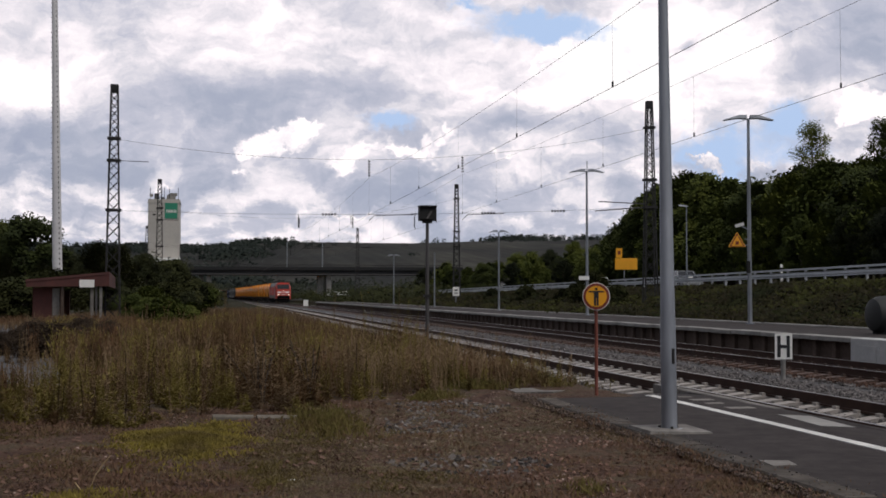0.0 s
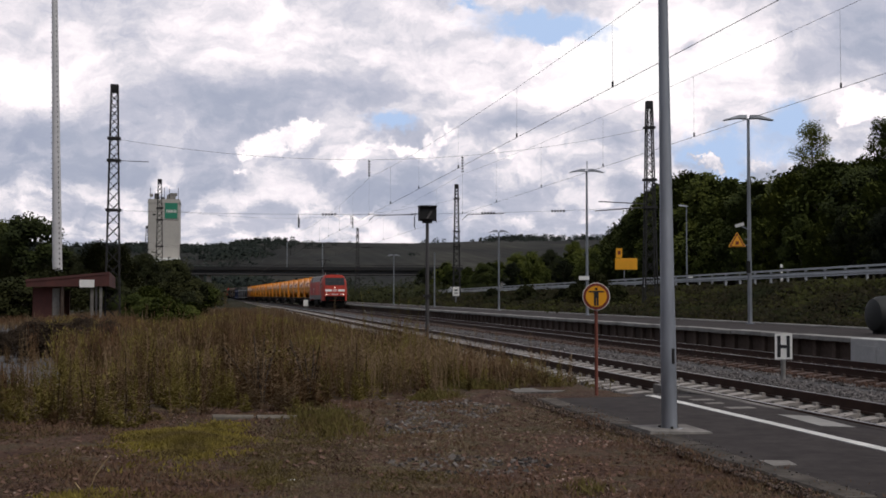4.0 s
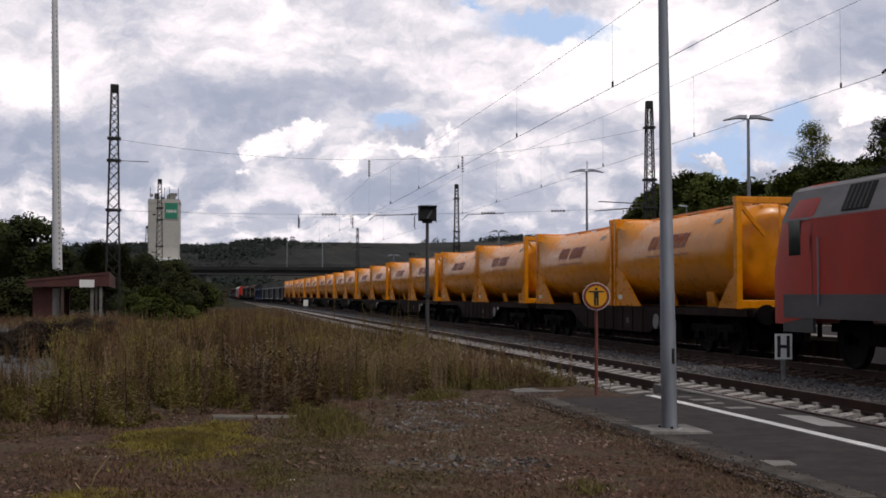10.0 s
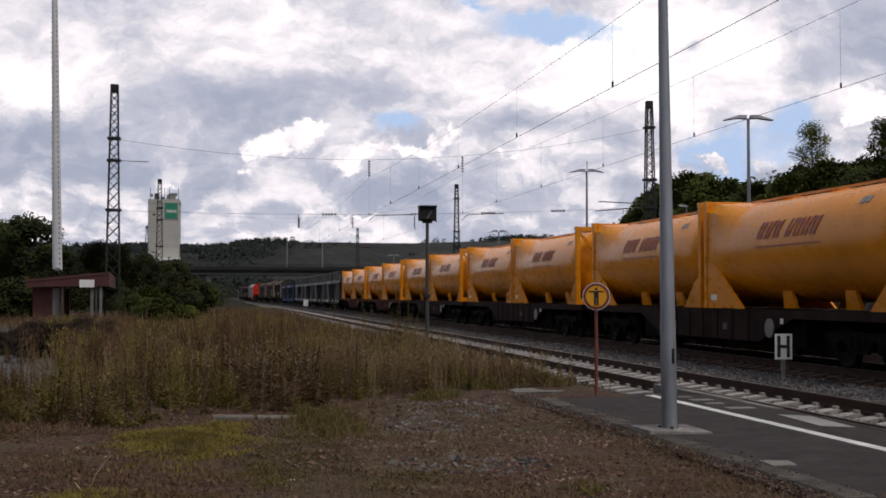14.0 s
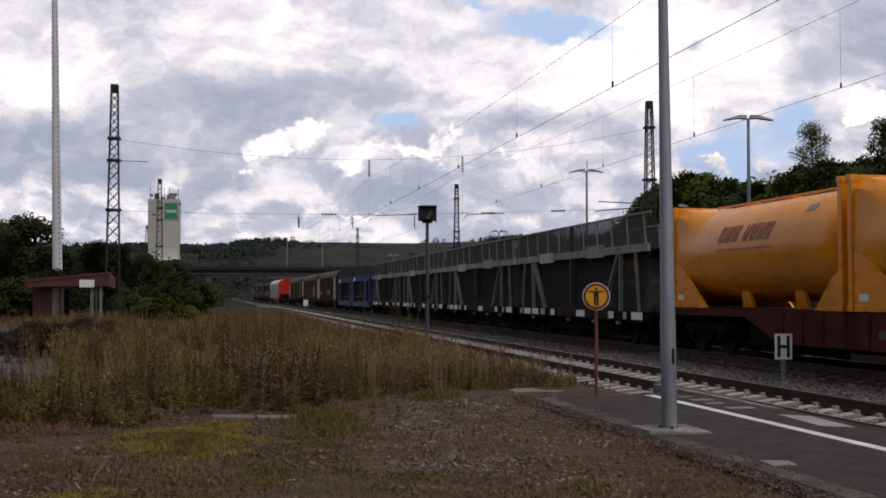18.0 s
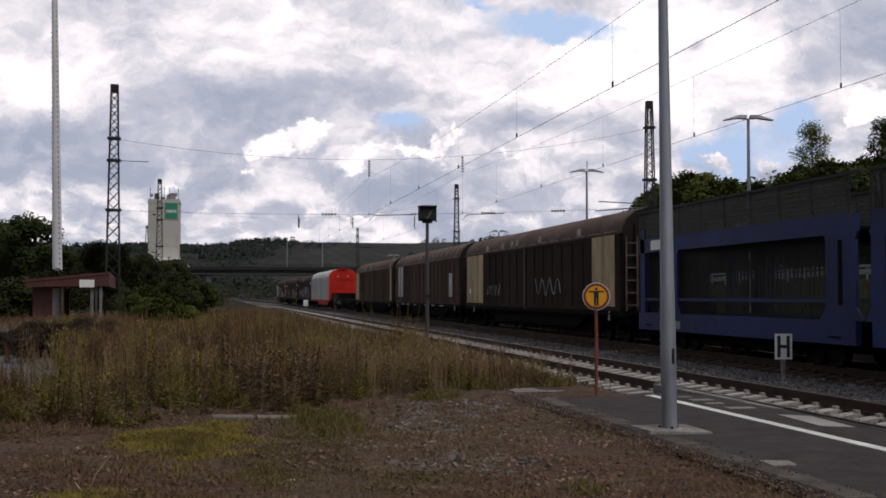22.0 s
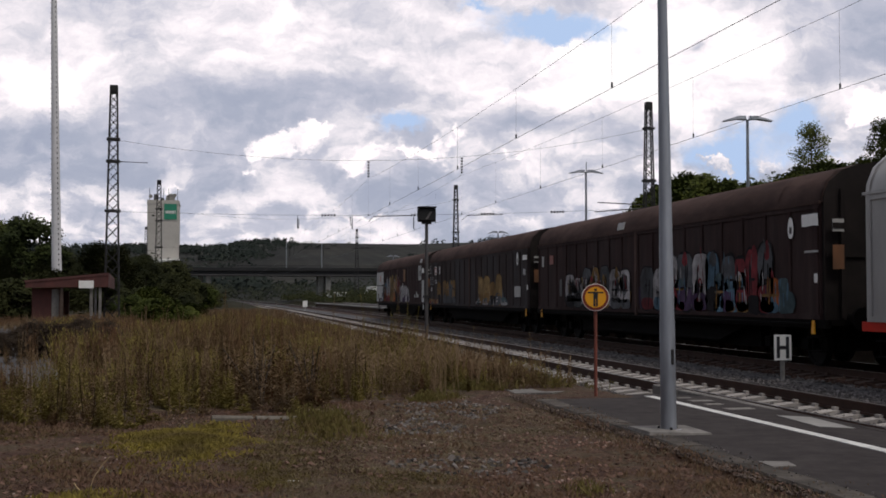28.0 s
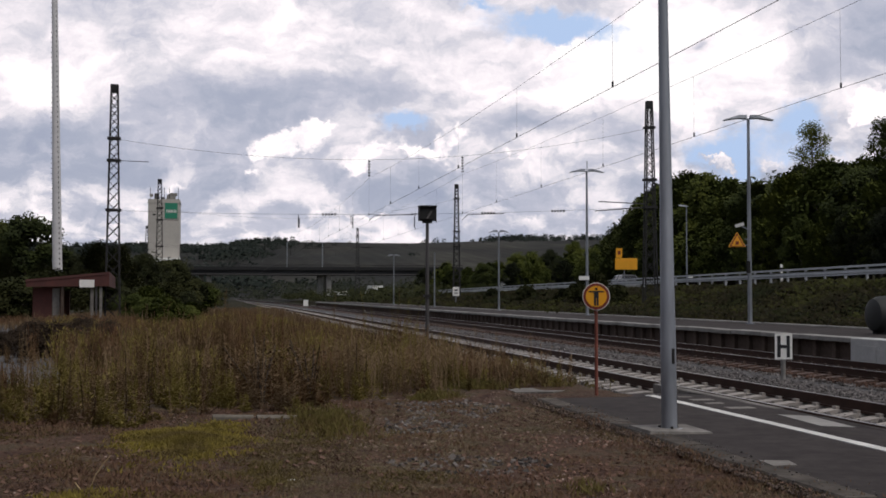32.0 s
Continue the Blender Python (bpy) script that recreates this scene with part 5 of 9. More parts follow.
def upright_weeds(kinds, n, seed):
    """Single upright plants: a stem or a few, set with pointed leaves that grow shorter towards the tip; each plant of one kind."""
    r = random.Random(seed)
    out = {k: ([], []) for k in kinds}
    names = list(kinds)
    fresh = ((-2.3, 14.2, 0.5), (-1.75, 14.9, 0.3), (-1.25, 15.3, 0.2), (-0.35, 15.0, 0.28), (0.05, 15.2, 0.22), (0.3, 14.8, 0.2), (1.6, 16.2, 0.25), (3.6, 18.4, 0.3), (-1.9, 17.2, 0.4))
    dead = ((-1.55, 14.1, 0.35), (-0.85, 14.9, 0.4), (-0.6, 15.8, 0.4), (0.9, 15.9, 0.35), (1.35, 15.7, 0.25), (-1.0, 16.4, 0.5), (2.1, 17.2, 0.25))
    near = lambda rows, x, y: max(math.exp(-((x - a) ** 2 + 0.6 * (y - b) ** 2) / (c * c)) for a, b, c in rows)
    made = 0
    while made < n:
        y = 13.2 + 13.5 * r.random() ** 1.25
        x = r.uniform(-0.21 * y - 1.0, 5.6)
        if r.random() > in_weeds(x, y) + 0.15 * (y > weed_front(x)):
            continue
        made += 1
        g, d = near(fresh, x, y), near(dead, x, y)
        tone = 0.9 * noise.noise((x * 1.1, y * 0.6, 71.37)) + 0.2 * r.gauss(0, 1) + 1.3 * g - 0.45 * d + 0.35 * smoothstep(0.3, -1.2, x) * smoothstep(17, 15, y)
        k = names[0] if tone > 0.36 else names[3] if d > 0.35 and r.random() < 0.55 else names[1] if tone > -0.1 else names[2]
        v, f = out[k]
        h0 = near_low(x, y) * low_side(x, y) * (0.54 + 0.30 * smoothstep(14.5, 19, y)) * (1 + 0.7 * noise.noise((x * 1.6, y * 1.1, 81.37))) * r.choice((0.35, 0.55, 0.75, 0.9, 1.0, 1.2)) * (1.15 if g > 0.4 else 1)
        z = ground_z(x, y) - 0.02
        bare = k == names[3]
        for _ in range(1 if bare else r.randrange(2, 5)):
            bx, by = x + 0.05 * r.gauss(0, 1), y + 0.05 * r.gauss(0, 1)
            h = h0 * r.uniform(0.7, 1.12) * (1.2 if bare else 1)
            tx, ty = bx + 0.09 * h * r.gauss(0, 1), by + 0.09 * h * r.gauss(0, 1)
            w = 0.006 if bare else 0.004
            i = len(v)
            v += [(bx - w, by, z), (bx + w, by, z), (tx + w * 0.5, ty, z + h), (tx - w * 0.5, ty, z + h)]
            f.append((i, i + 1, i + 2, i + 3))
            for _l in range(18 if bare else int(34 + 40 * h)):
                u = r.uniform(0.55, 1.0) if bare else r.random() ** 0.8
                s_ = (0.026 if bare else 0.078 * (1 - 0.70 * u)) * r.uniform(0.7, 1.3)
                a = r.uniform(0, math.tau)
                c = Vector((bx + (tx - bx) * u, by + (ty - by) * u, z + h * (0.06 + 0.94 * u)))
                d_ = Vector((math.cos(a), math.sin(a), r.uniform(0.2, 1.1))).normalized()
                e = d_.cross(Vector((-math.sin(a), math.cos(a), r.gauss(0, 0.4)))).cross(d_).normalized() * s_ * 0.14
                i = len(v)
                v += [tuple(c), tuple(c + d_ * s_ * 0.55 + e), tuple(c + d_ * s_ * 1.1 - Vector((0, 0, s_ * 0.25))), tuple(c + d_ * s_ * 0.55 - e)]
                f.append((i, i + 1, i + 2, i + 3))
    for k, (material, label) in kinds.items():
        me = bpy.data.meshes.new(k)
        me.from_pydata(out[k][0], [], out[k][1])
        me.materials.append(material)
        tagged(new(k, me), label, "weeds", kind="stuff")


def plume_grass(name, label, n, spot, height, material, seed):
    """Tall fine grass stalks, each ending in a loose feathery head."""
    r = random.Random(seed)
    v, f = [], []
    made = 0
    while made < n:
        p = spot(r)
        if p is None:
            continue
        made += 1
        x, y, _ = p
        z = ground_z(x, y) - 0.03
        for _s in range(3):
            bx, by = x + 0.06 * r.gauss(0, 1), y + 0.06 * r.gauss(0, 1)
            h = height(x, y, r) * r.uniform(0.75, 1.15)
            tx, ty = bx + 0.12 * h * r.gauss(0, 1), by + 0.12 * h * r.gauss(0, 1)
            w = 0.0022 + 0.00008 * y
            i = len(v)
            v += [(bx - w, by, z), (bx + w, by, z), (tx + w * 0.6, ty, z + h), (tx - w * 0.6, ty, z + h)]
            f.append((i, i + 1, i + 2, i + 3))
            for _l in range(9):
                u = r.uniform(0.66, 1.02)
                c = Vector((bx + (tx - bx) * u + 0.02 * r.gauss(0, 1), by + (ty - by) * u + 0.02 * r.gauss(0, 1), z + h * u))
                d = Vector((r.gauss(0, 0.5), r.gauss(0, 0.5), 1)).normalized() * 0.022
                e = Vector((1, 0, 0)).cross(d).cross(d).normalized() * 0.005
                i = len(v)
                v += [tuple(c - d), tuple(c + e), tuple(c + d), tuple(c - e)]
                f.append((i, i + 1, i + 2, i + 3))
    me = bpy.data.meshes.new(name)
    me.from_pydata(v, [], f)
    me.materials.append(material)
    return tagged(new(name, me), label, "grass", kind="stuff")


upright_weeds({"yellow_green_weeds": (GOLD, "upright yellow-green weeds on the waste ground"), "straw_weeds": (STRAW, "upright straw-brown withered weeds"),
               "rust_weeds": (RUST, "upright rust-brown seeding weeds"), "dead_stalks": (UMBER, "bare dark dead weed stalks")}, 1500, 91)
plume_grass("plume_grass", "tall orange-brown grass with feathery heads among the weeds", 900, lambda r: (lambda x, y: (x, y, 1) if r.random() < in_weeds(x, y) * (0.25 + 0.75 * smoothstep(1.0, 3.0, x)) else None)(r.uniform(-4.5, 5.9), 17 + 26 * r.random() ** 1.4), lambda x, y, r: low_side(x, y) * (0.75 + 0.3 * noise.noise((x * 0.7, y * 0.5, 5.1))), STRAW, 31)
plume_grass("edge_plumes", "sparse tall grass stalks leaning towards the track", 45, lambda r: (r.uniform(3.9, 5.5), 18.0 + 16 * r.random(), 1), lambda x, y, r: r.uniform(0.4, 0.8), STRAW, 32)
weed_plants("shoulder_weeds", "low green weeds growing in the ballast shoulder", 60, lambda r: (r.gauss(5.15, 0.35), r.uniform(17.4, 21.5), 1), lambda x, y, r: r.uniform(0.08, 0.22), OLIVE, 33, 8, 4)
weed_plants("kerb_weeds", "straggling olive weeds before the half-buried kerb", 60, lambda r: (r.gauss(1.2, 0.17), r.gauss(13.3, 0.7), 1), lambda x, y, r: r.uniform(0.05, 0.2), OLIVE, 34, 9, 4)
weed_plants("dry_tufts", "small dry tufts in the gravelly ground", 900, patch(lawn_spot, 17.37, -0.1), lambda x, y, r: r.uniform(0.02, 0.06), DRY, 24, 5, 5)
weed_plants("moss_tufts", "small yellow-green tufts in the ground", 420, moss_spot, lambda x, y, r: r.uniform(0.015, 0.04), MOSS, 25, 5, 5)
weed_plants("edge_weeds", "low straggling weeds at the edge of the gravel", 110, edge_spot, lambda x, y, r: r.uniform(0.05, 0.18), OLIVE, 23, 7, 4)


def leafy_weed():
    """One tall brown leafy plant, and a single bent dry stalk in front."""
    r = random.Random(14)
    for px_, py_, h, n in ((0.55, 15.4, 0.85, 9), (1.25, 16.2, 0.8, 7)):
        t = thing("leafy_weed", "tall withered brown weed with broad hanging leaves", "weed", pose(px_, py_, ground_z(px_, py_) - 0.02))
        for i in range(n):
            tx, ty, hh = 0.16 * r.gauss(0, 1), 0.16 * r.gauss(0, 1), h * r.uniform(0.7, 1.1)
            part("stem", S().tube([(0.05 * r.gauss(0, 1), 0, 0), (tx * 0.4, ty * 0.4, hh * 0.5), (tx, ty, hh)], 0.006, 5), M["bark"], t)
            a = S()
            for _ in range(26):
                u = r.uniform(0.3, 1.0)
                c = Vector((tx * u + 0.05 * r.gauss(0, 1), ty * u + 0.05 * r.gauss(0, 1), hh * u))
                d = Vector((r.gauss(0, 1), r.gauss(0, 1), -0.6)).normalized() * r.uniform(0.03, 0.06)
                e = d.cross(Vector((0, 0, 1))).normalized() * 0.018
                a.add([c - d * 0.2, c + d * 0.5 + e, c + d, c + d * 0.5 - e], [(0, 1, 2, 3)])
            tagged(part("leaf", a, LEAFBROWN, t), kind="stuff")
    x, y = -0.92, 9.42
    t = thing("dry_stalk", "single bent pale dry stalk in the ground", "stalk", pose(x, y, ground_z(x, y)))
    part("stem", S().tube([(0, 0, -0.02), (0.03, 0.02, 0.08), (0.09, 0.05, 0.17), (0.14, 0.06, 0.23)], 0.004, 5), M["cream"], t)
    part("leaf", S().tube([(-0.04, -0.1, -0.02), (-0.08, -0.1, 0.03), (-0.10, -0.1, 0.06)], 0.005, 4), M["cream"], t)


LEAFBROWN = leaf_mat("brown_leaves", [(0.05, 0.032, 0.02), (0.10, 0.065, 0.04), (0.17, 0.12, 0.075)], patch=3)
leafy_weed()
weed_plants("green_tuft", "small dark green tuft in the dry ground", 3, lambda r: (r.gauss(2.62, 0.02), r.gauss(8.45, 0.02), 1), lambda x, y, r: r.uniform(0.07, 0.12), OLIVE, 26, 10, 4)
SWARD = leaf_mat("grey_olive_grass", [(0.062, 0.050, 0.030), (0.105, 0.088, 0.052), (0.150, 0.126, 0.074), (0.205, 0.165, 0.108)], patch=2.0, single=0.25, lo=0.3, hi=0.9)
blades("olive_sward", "thin grey-olive grass in the gravelly ground", 60000, patch(lambda r: (r.uniform(0.4, 4.2), 7.0 + 8.2 * r.random() ** 1.15, 1), 44.37, -0.28), lambda x, y, r: 0.04, 0.0035, SWARD, 9, 1.3)
LITTER = leaf_mat("brown_litter", [(0.03, 0.018, 0.012), (0.055, 0.033, 0.022), (0.085, 0.054, 0.036), (0.12, 0.08, 0.055)], patch=1.5)
blades("brown_litter", "dark brown dead grass and litter on the ground", 65000, patch(lambda r: (r.uniform(-4.2, 1.2), 7.4 + 6.8 * r.random() ** 1.2, 1), 47.37, -0.12), lambda x, y, r: 0.035, 0.005, LITTER, 11, 1.6)
blades("short_dry_grass", "short dry grass between gravel", 105000, patch(lawn_spot, 3.37, -0.55), lambda x, y, r: 0.03 + 0.02 * noise.noise((x, y, 2.3)), 0.0032, DRY, 3, 1.5)
blades("mossy_grass", "yellow-green mossy grass patches", 34000, moss_spot, lambda x, y, r: 0.035 + 0.05 * math.exp(-((x + 0.35) ** 2 * 3 + (y - 12.2) ** 2)) + 0.03 * noise.noise((x * 3, y * 3, 1.3)), 0.0038, MOSS, 4, 1.2)
stones("pale_scraps", "a few tiny white scraps on the ground", M["white"], 7, 0.50, 0.70, 9.30, 9.34, lambda x, y: ground_z(x, y) + 0.012, 0.0045)
DIM = leaf_mat("dull_olive_moss", [(0.046, 0.032, 0.018), (0.070, 0.052, 0.022), (0.100, 0.078, 0.026), (0.130, 0.104, 0.034)], patch=1.8, single=0.2, lo=0.3, hi=0.9)
blades("dull_moss", "dull olive moss and low grass in patches", 42000, dim_moss_spot, lambda x, y, r: 0.035 + 0.02 * noise.noise((x * 3, y * 3, 7.3)), 0.0042, DIM, 14, 1.3)
stones("soil_clods", "crumbly clods of red-brown soil", mat("soil_clod", (0.125, 0.078, 0.06), 0.97, 0, 0.4, 14, 0.3, spread=0.4, islands=True, spec=0.05), 8000, -4.4, 4.3, 7.0, 15.5, lambda x, y: ground_z(x, y) - 0.016, 0.025, skip=lambda x, y: y > weed_front(x) + 0.5 or noise.noise((x * 0.9, y * 0.9, 64.37)) < -0.3, bias=1.15)
stones("ground_pebbles", "small pale and reddish pebbles in the dry ground", mat("pebble", (0.20, 0.150, 0.128), 0.95, 0, 0.3, 12, 0.2, spread=0.75, islands=True, spec=0.1), 4200, -1.5, 4.3, 7.0, 17.2, lambda x, y: ground_z(x, y) - 0.008, 0.016, skip=lambda x, y: noise.noise((x * 0.7, y * 0.7, 61.37)) < -0.12 + 0.35 * smoothstep(1.4, 0.0, x), bias=1.1)
stones("red_grit", "reddish gravel and pale chips beside the platform", mat("red_chip", (0.175, 0.108, 0.085), 0.95, 0, 0.3, 12, 0.2, spread=0.6, islands=True, spec=0.08), 1800, 2.4, 4.15, 7.0, 12.5, lambda x, y: ground_z(x, y) - 0.006, 0.016, skip=lambda x, y: noise.noise((x * 1.3, y * 0.9, 23.7)) < -0.05 + 0.25 * smoothstep(9.0, 12.0, y), bias=1.2)
stones("grey_gravel", "patches of grey crushed stone in the dry ground", mat("warm_grey_gravel", (0.125, 0.112, 0.105), 0.95, 0, 0.3, 14, 0.2, spread=0.7, islands=True, spec=0.1), 3600, 0.9, 4.0, 8.8, 17.0, lambda x, y: ground_z(x, y) - 0.008, 0.026, skip=lambda x, y: min((x - 2.9) ** 2 + 0.5 * (y - 14.9) ** 2, 1.5 * (x - 2.1) ** 2 + 1.5 * (y - 9.9) ** 2, 2 * (x - 2.2) ** 2 + (y - 13.2) ** 2) > 0.55 + 0.5 * noise.noise((x * 2, y * 2, 5.3)), bias=1.0)


def bank_spot(rnd):
    y = 30 + 120 * rnd.random() ** 1.3
    x = rnd.uniform(20.3, 28.4)
    return (x, y, 1)


def leaves_into(v, f, centre, radii, n, size, rnd, hollow=0.35, flat=0.0):
    for _ in range(n):
        d = Vector((rnd.gauss(0, 1), rnd.gauss(0, 1), rnd.gauss(0, 1))).normalized()
        q = (hollow + (1 - hollow) * rnd.random()) ** 0.6
        p = Vector(centre) + Vector((d.x * radii[0], d.y * radii[1], d.z * radii[2])) * q
        a = Vector((rnd.gauss(0, 1), rnd.gauss(0, 1), rnd.gauss(0, 0.6))).normalized()
        b = a.orthogonal().normalized()
        s = size * rnd.uniform(0.6, 1.3)
        k = len(v)
        v += [tuple(p + a * s), tuple(p + b * s * 0.6), tuple(p - a * s), tuple(p - b * s * 0.6)]
        f.append((k, k + 1, k + 2, k + 3))


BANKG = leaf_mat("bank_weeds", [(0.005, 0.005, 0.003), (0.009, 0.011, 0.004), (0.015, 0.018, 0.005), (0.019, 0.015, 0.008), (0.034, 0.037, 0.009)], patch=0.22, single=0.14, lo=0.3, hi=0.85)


def bank_growth():
    """Low tangled growth on the road bank."""
    r = random.Random(6)
    v, f = [], []
    for _ in range(2300):
        x, y, _k = bank_spot(r)
        h = (0.4 + 0.35 * noise.noise((x * 0.3, y * 0.15, 4.3)) + r.uniform(0, 0.3)) * (1 - 0.6 * smoothstep(26, 28.4, x))
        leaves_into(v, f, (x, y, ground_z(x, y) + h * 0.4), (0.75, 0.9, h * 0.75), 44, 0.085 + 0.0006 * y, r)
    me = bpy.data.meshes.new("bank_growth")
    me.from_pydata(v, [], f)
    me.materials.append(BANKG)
    tagged(new("bank_growth", me), "dark green and brown tangled growth on the road bank", "undergrowth", kind="stuff")


bank_growth()


def make_tree(seed, h, r, leaf, material, clumps=26, per=120, trunk=0.3, name="tree", label="", slim=1.0):
    rnd = random.Random(seed)
    t = thing(name, label, "tree" if name == "tree" else "shrub")
    a = S()
    a.cyl((0, 0, -0.5), (0.05 * h * rnd.uniform(-0.3, 0.3), 0, h * 0.55), trunk, trunk * 0.55, 8)
    v, f = [], []
    for i in range(clumps):
        g = rnd.uniform(0.10, 1.0) if name != "tree" else rnd.uniform(0.20, 1.0)
        wide = r * slim * math.sin(math.pi * min(0.12 + 0.86 * g, 0.97)) ** 0.7 * rnd.uniform(0.2, 0.9)
        an = rnd.uniform(0, math.tau)
        c = Vector((math.cos(an) * wide, math.sin(an) * wide, h * (0.06 + 0.88 * g)))
        rr = r * rnd.uniform(0.14, 0.34)
        if i < 14:
            st = Vector((0, 0, c.z * 0.55))
            a.cyl(st, c, trunk * 0.35, trunk * 0.1, 5)
        leaves_into(v, f, c, (rr, rr, rr * rnd.uniform(0.7, 1.15)), per, leaf, rnd, 0.15)
    part("trunk", a, M["bark"], t)
    me = bpy.data.meshes.new("crown")
    me.from_pydata(v, [], f)
    me.materials.append(material)
    part("crown", me, None, t)
    return t


DARKLEAF = leaf_mat("dark_leaves", [(0.014, 0.018, 0.008), (0.024, 0.031, 0.011), (0.037, 0.047, 0.013), (0.058, 0.066, 0.018)], patch=0.55, single=0.14, lo=0.3, hi=1.0, own=0.35)
MIDLEAF = leaf_mat("green_leaves", [(0.020, 0.026, 0.008), (0.036, 0.046, 0.011), (0.058, 0.070, 0.015), (0.090, 0.100, 0.020)], patch=0.55, single=0.14, lo=0.3, hi=1.0, own=0.35)
# bluish leaf tones: haze over the far woods put into the colour
FARLEAF = leaf_mat("hazy_far_leaves", [(0.014, 0.019, 0.018), (0.021, 0.027, 0.023), (0.030, 0.036, 0.027)], patch=0.02, single=0.3)
# darker copy of the leaf tones: shade put into the colour
SHADOWLEAF = leaf_mat("shade_darkened_leaves", [(0.010, 0.012, 0.006), (0.018, 0.021, 0.009), (0.028, 0.031, 0.011), (0.042, 0.043, 0.015)], patch=0.6, single=0.16, lo=0.3, hi=1.0, own=0.3)
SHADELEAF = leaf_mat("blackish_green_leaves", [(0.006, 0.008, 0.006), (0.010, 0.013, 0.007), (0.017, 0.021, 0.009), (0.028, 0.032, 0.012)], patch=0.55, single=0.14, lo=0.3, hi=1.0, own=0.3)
rnd = random.Random(77)
GRP = "trees along the road"
kinds = [make_tree(i, h, r, 0.15, m_, 64, 190, 0.25, "tree", lab) for i, (h, r, m_, lab) in enumerate([
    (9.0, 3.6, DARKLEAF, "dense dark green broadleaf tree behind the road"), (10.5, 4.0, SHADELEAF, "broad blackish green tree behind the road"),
    (8.0, 3.2, MIDLEAF, "green broadleaf tree behind the road"), (7.0, 3.4, MIDLEAF, "low bushy green tree behind the road")])]
SKYLINE = [(60, 11.0), (80, 11.5), (88, 11.8), (96, 11.3), (103, 12.8), (110, 13.6), (118, 12.7), (124, 10.6), (134, 8.5)]


def crest(y):
    """The top of the wood along the road."""
    for (a, za), (b, zb) in zip(SKYLINE, SKYLINE[1:]):
        if y < b:
            return za + (zb - za) * max((y - a) / (b - a), 0)
    return SKYLINE[-1][1]


def plant(k, n, x, y, s, group, used={}):
    ob = k if k.name not in used else copy_thing(k, Matrix())
    used[k.name] = 1
    ob.matrix_basis = pose(x, y, ground_z(x, y) - 0.1, 0, 0, rnd.uniform(0, 360)) @ Matrix.Diagonal((s * rnd.uniform(0.9, 1.15), s * rnd.uniform(0.9, 1.15), s, 1))
    return tagged(ob, group=group)


HEIGHTS = [9.0, 10.5, 8.0, 7.0]
for i in range(96):
    row = i % 3
    y = 44 + 86 * (i / 96) + rnd.uniform(-1.5, 1.5)
    x = (41.0, 43.6, 48.0)[row] + rnd.uniform(-0.8, 0.8)
    top = crest(y * 44 / x) * x / 44 - 1.5 * (x - 44) / 44
    want = (top - ground_z(x, y)) * (0.62, 0.98, 0.97)[row] * rnd.uniform(0.92, 1.02)
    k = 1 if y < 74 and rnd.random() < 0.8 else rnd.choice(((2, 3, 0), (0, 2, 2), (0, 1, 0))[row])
    plant(kinds[k], i, x, y, want / HEIGHTS[k], GRP)

# one thin tall tree above the wood, another by the bank
def slim_tree(seed, h, r, leaf, material, label):
    """A tall tree, widest low down and running to a thin ragged tip."""
    q = random.Random(seed)
    t = thing("tree", label, "tree")
    a, v, f = S(), [], []
    a.cyl((0, 0, -0.4), (0, 0, h * 0.95), 0.16, 0.03, 8)
    for i in range(150):
        g = q.uniform(0.45, 1.0)
        wide = r * (1.06 - g) ** 0.75 * q.uniform(0.1, 1.0)
        an = q.uniform(0, math.tau)
        c = Vector((math.cos(an) * wide, math.sin(an) * wide, h * g))
        if i % 3 == 0:
            a.cyl((0, 0, c.z - 0.5), c, 0.04, 0.012, 5)
        leaves_into(v, f, c, (0.42, 0.42, 0.55), 60, leaf, q, 0.1)
    part("trunk", a, M["bark"], t)
    me = bpy.data.meshes.new("crown")
    me.from_pydata(v, [], f)
    me.materials.append(material)
    part("crown", me, None, t)
    return t


THIN = slim_tree(31, 13.0, 4.6, 0.085, MIDLEAF, "tall slim airy tree standing above the wood")
THIN.matrix_basis = pose(46.0, 87.5, ground_z(46, 87.5), 0, 0, 20)
t2 = copy_thing(THIN, Matrix())
t2.matrix_basis = pose(46.0, 77.0, ground_z(46, 77), 0, 0, 140) @ Matrix.Diagonal((0.9, 0.9, 0.9, 1))

# woods further along the road, and behind the bridge
GRP2 = "woods beyond the platform"
for i in range(60):
    y = 150 + 150 * rnd.random()
    x = 42 + (y - 150) * 0.03 + rnd.random() * 55
    k = rnd.randrange(4)
    plant(kinds[k], i, x, y, (5.4 + 2.4 * rnd.random()) * (0.75 + 0.25 * smoothstep(140, 230, y)) / HEIGHTS[k], GRP2)

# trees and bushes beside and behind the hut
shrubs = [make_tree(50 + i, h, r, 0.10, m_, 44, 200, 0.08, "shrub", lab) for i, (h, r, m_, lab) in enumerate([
    (3.2, 2.2, SHADOWLEAF, "rounded green bush with shade-darkened leaves"), (2.4, 1.9, SHADOWLEAF, "green bush with shade-darkened leaves"), (2.6, 1.9, MIDLEAF, "fresh green bush on the waste ground")])]
GRP3 = "bushes round the hut"
SHADOWED = [make_tree(70 + i, h, r, 0.13, SHADOWLEAF, 60, 190, 0.22, "tree", "bushy tree with shade-darkened leaves behind the hut") for i, (h, r) in enumerate([(9.0, 3.6)])]
for x, y, h in ((-15.5, 92, 7.2), (-13.3, 90, 7.4), (-17.5, 86, 7.0), (-19, 96, 7.5), (-21, 90, 7.0)):
    plant(kinds[0], 0, x, y, h / 9.0, GRP3)
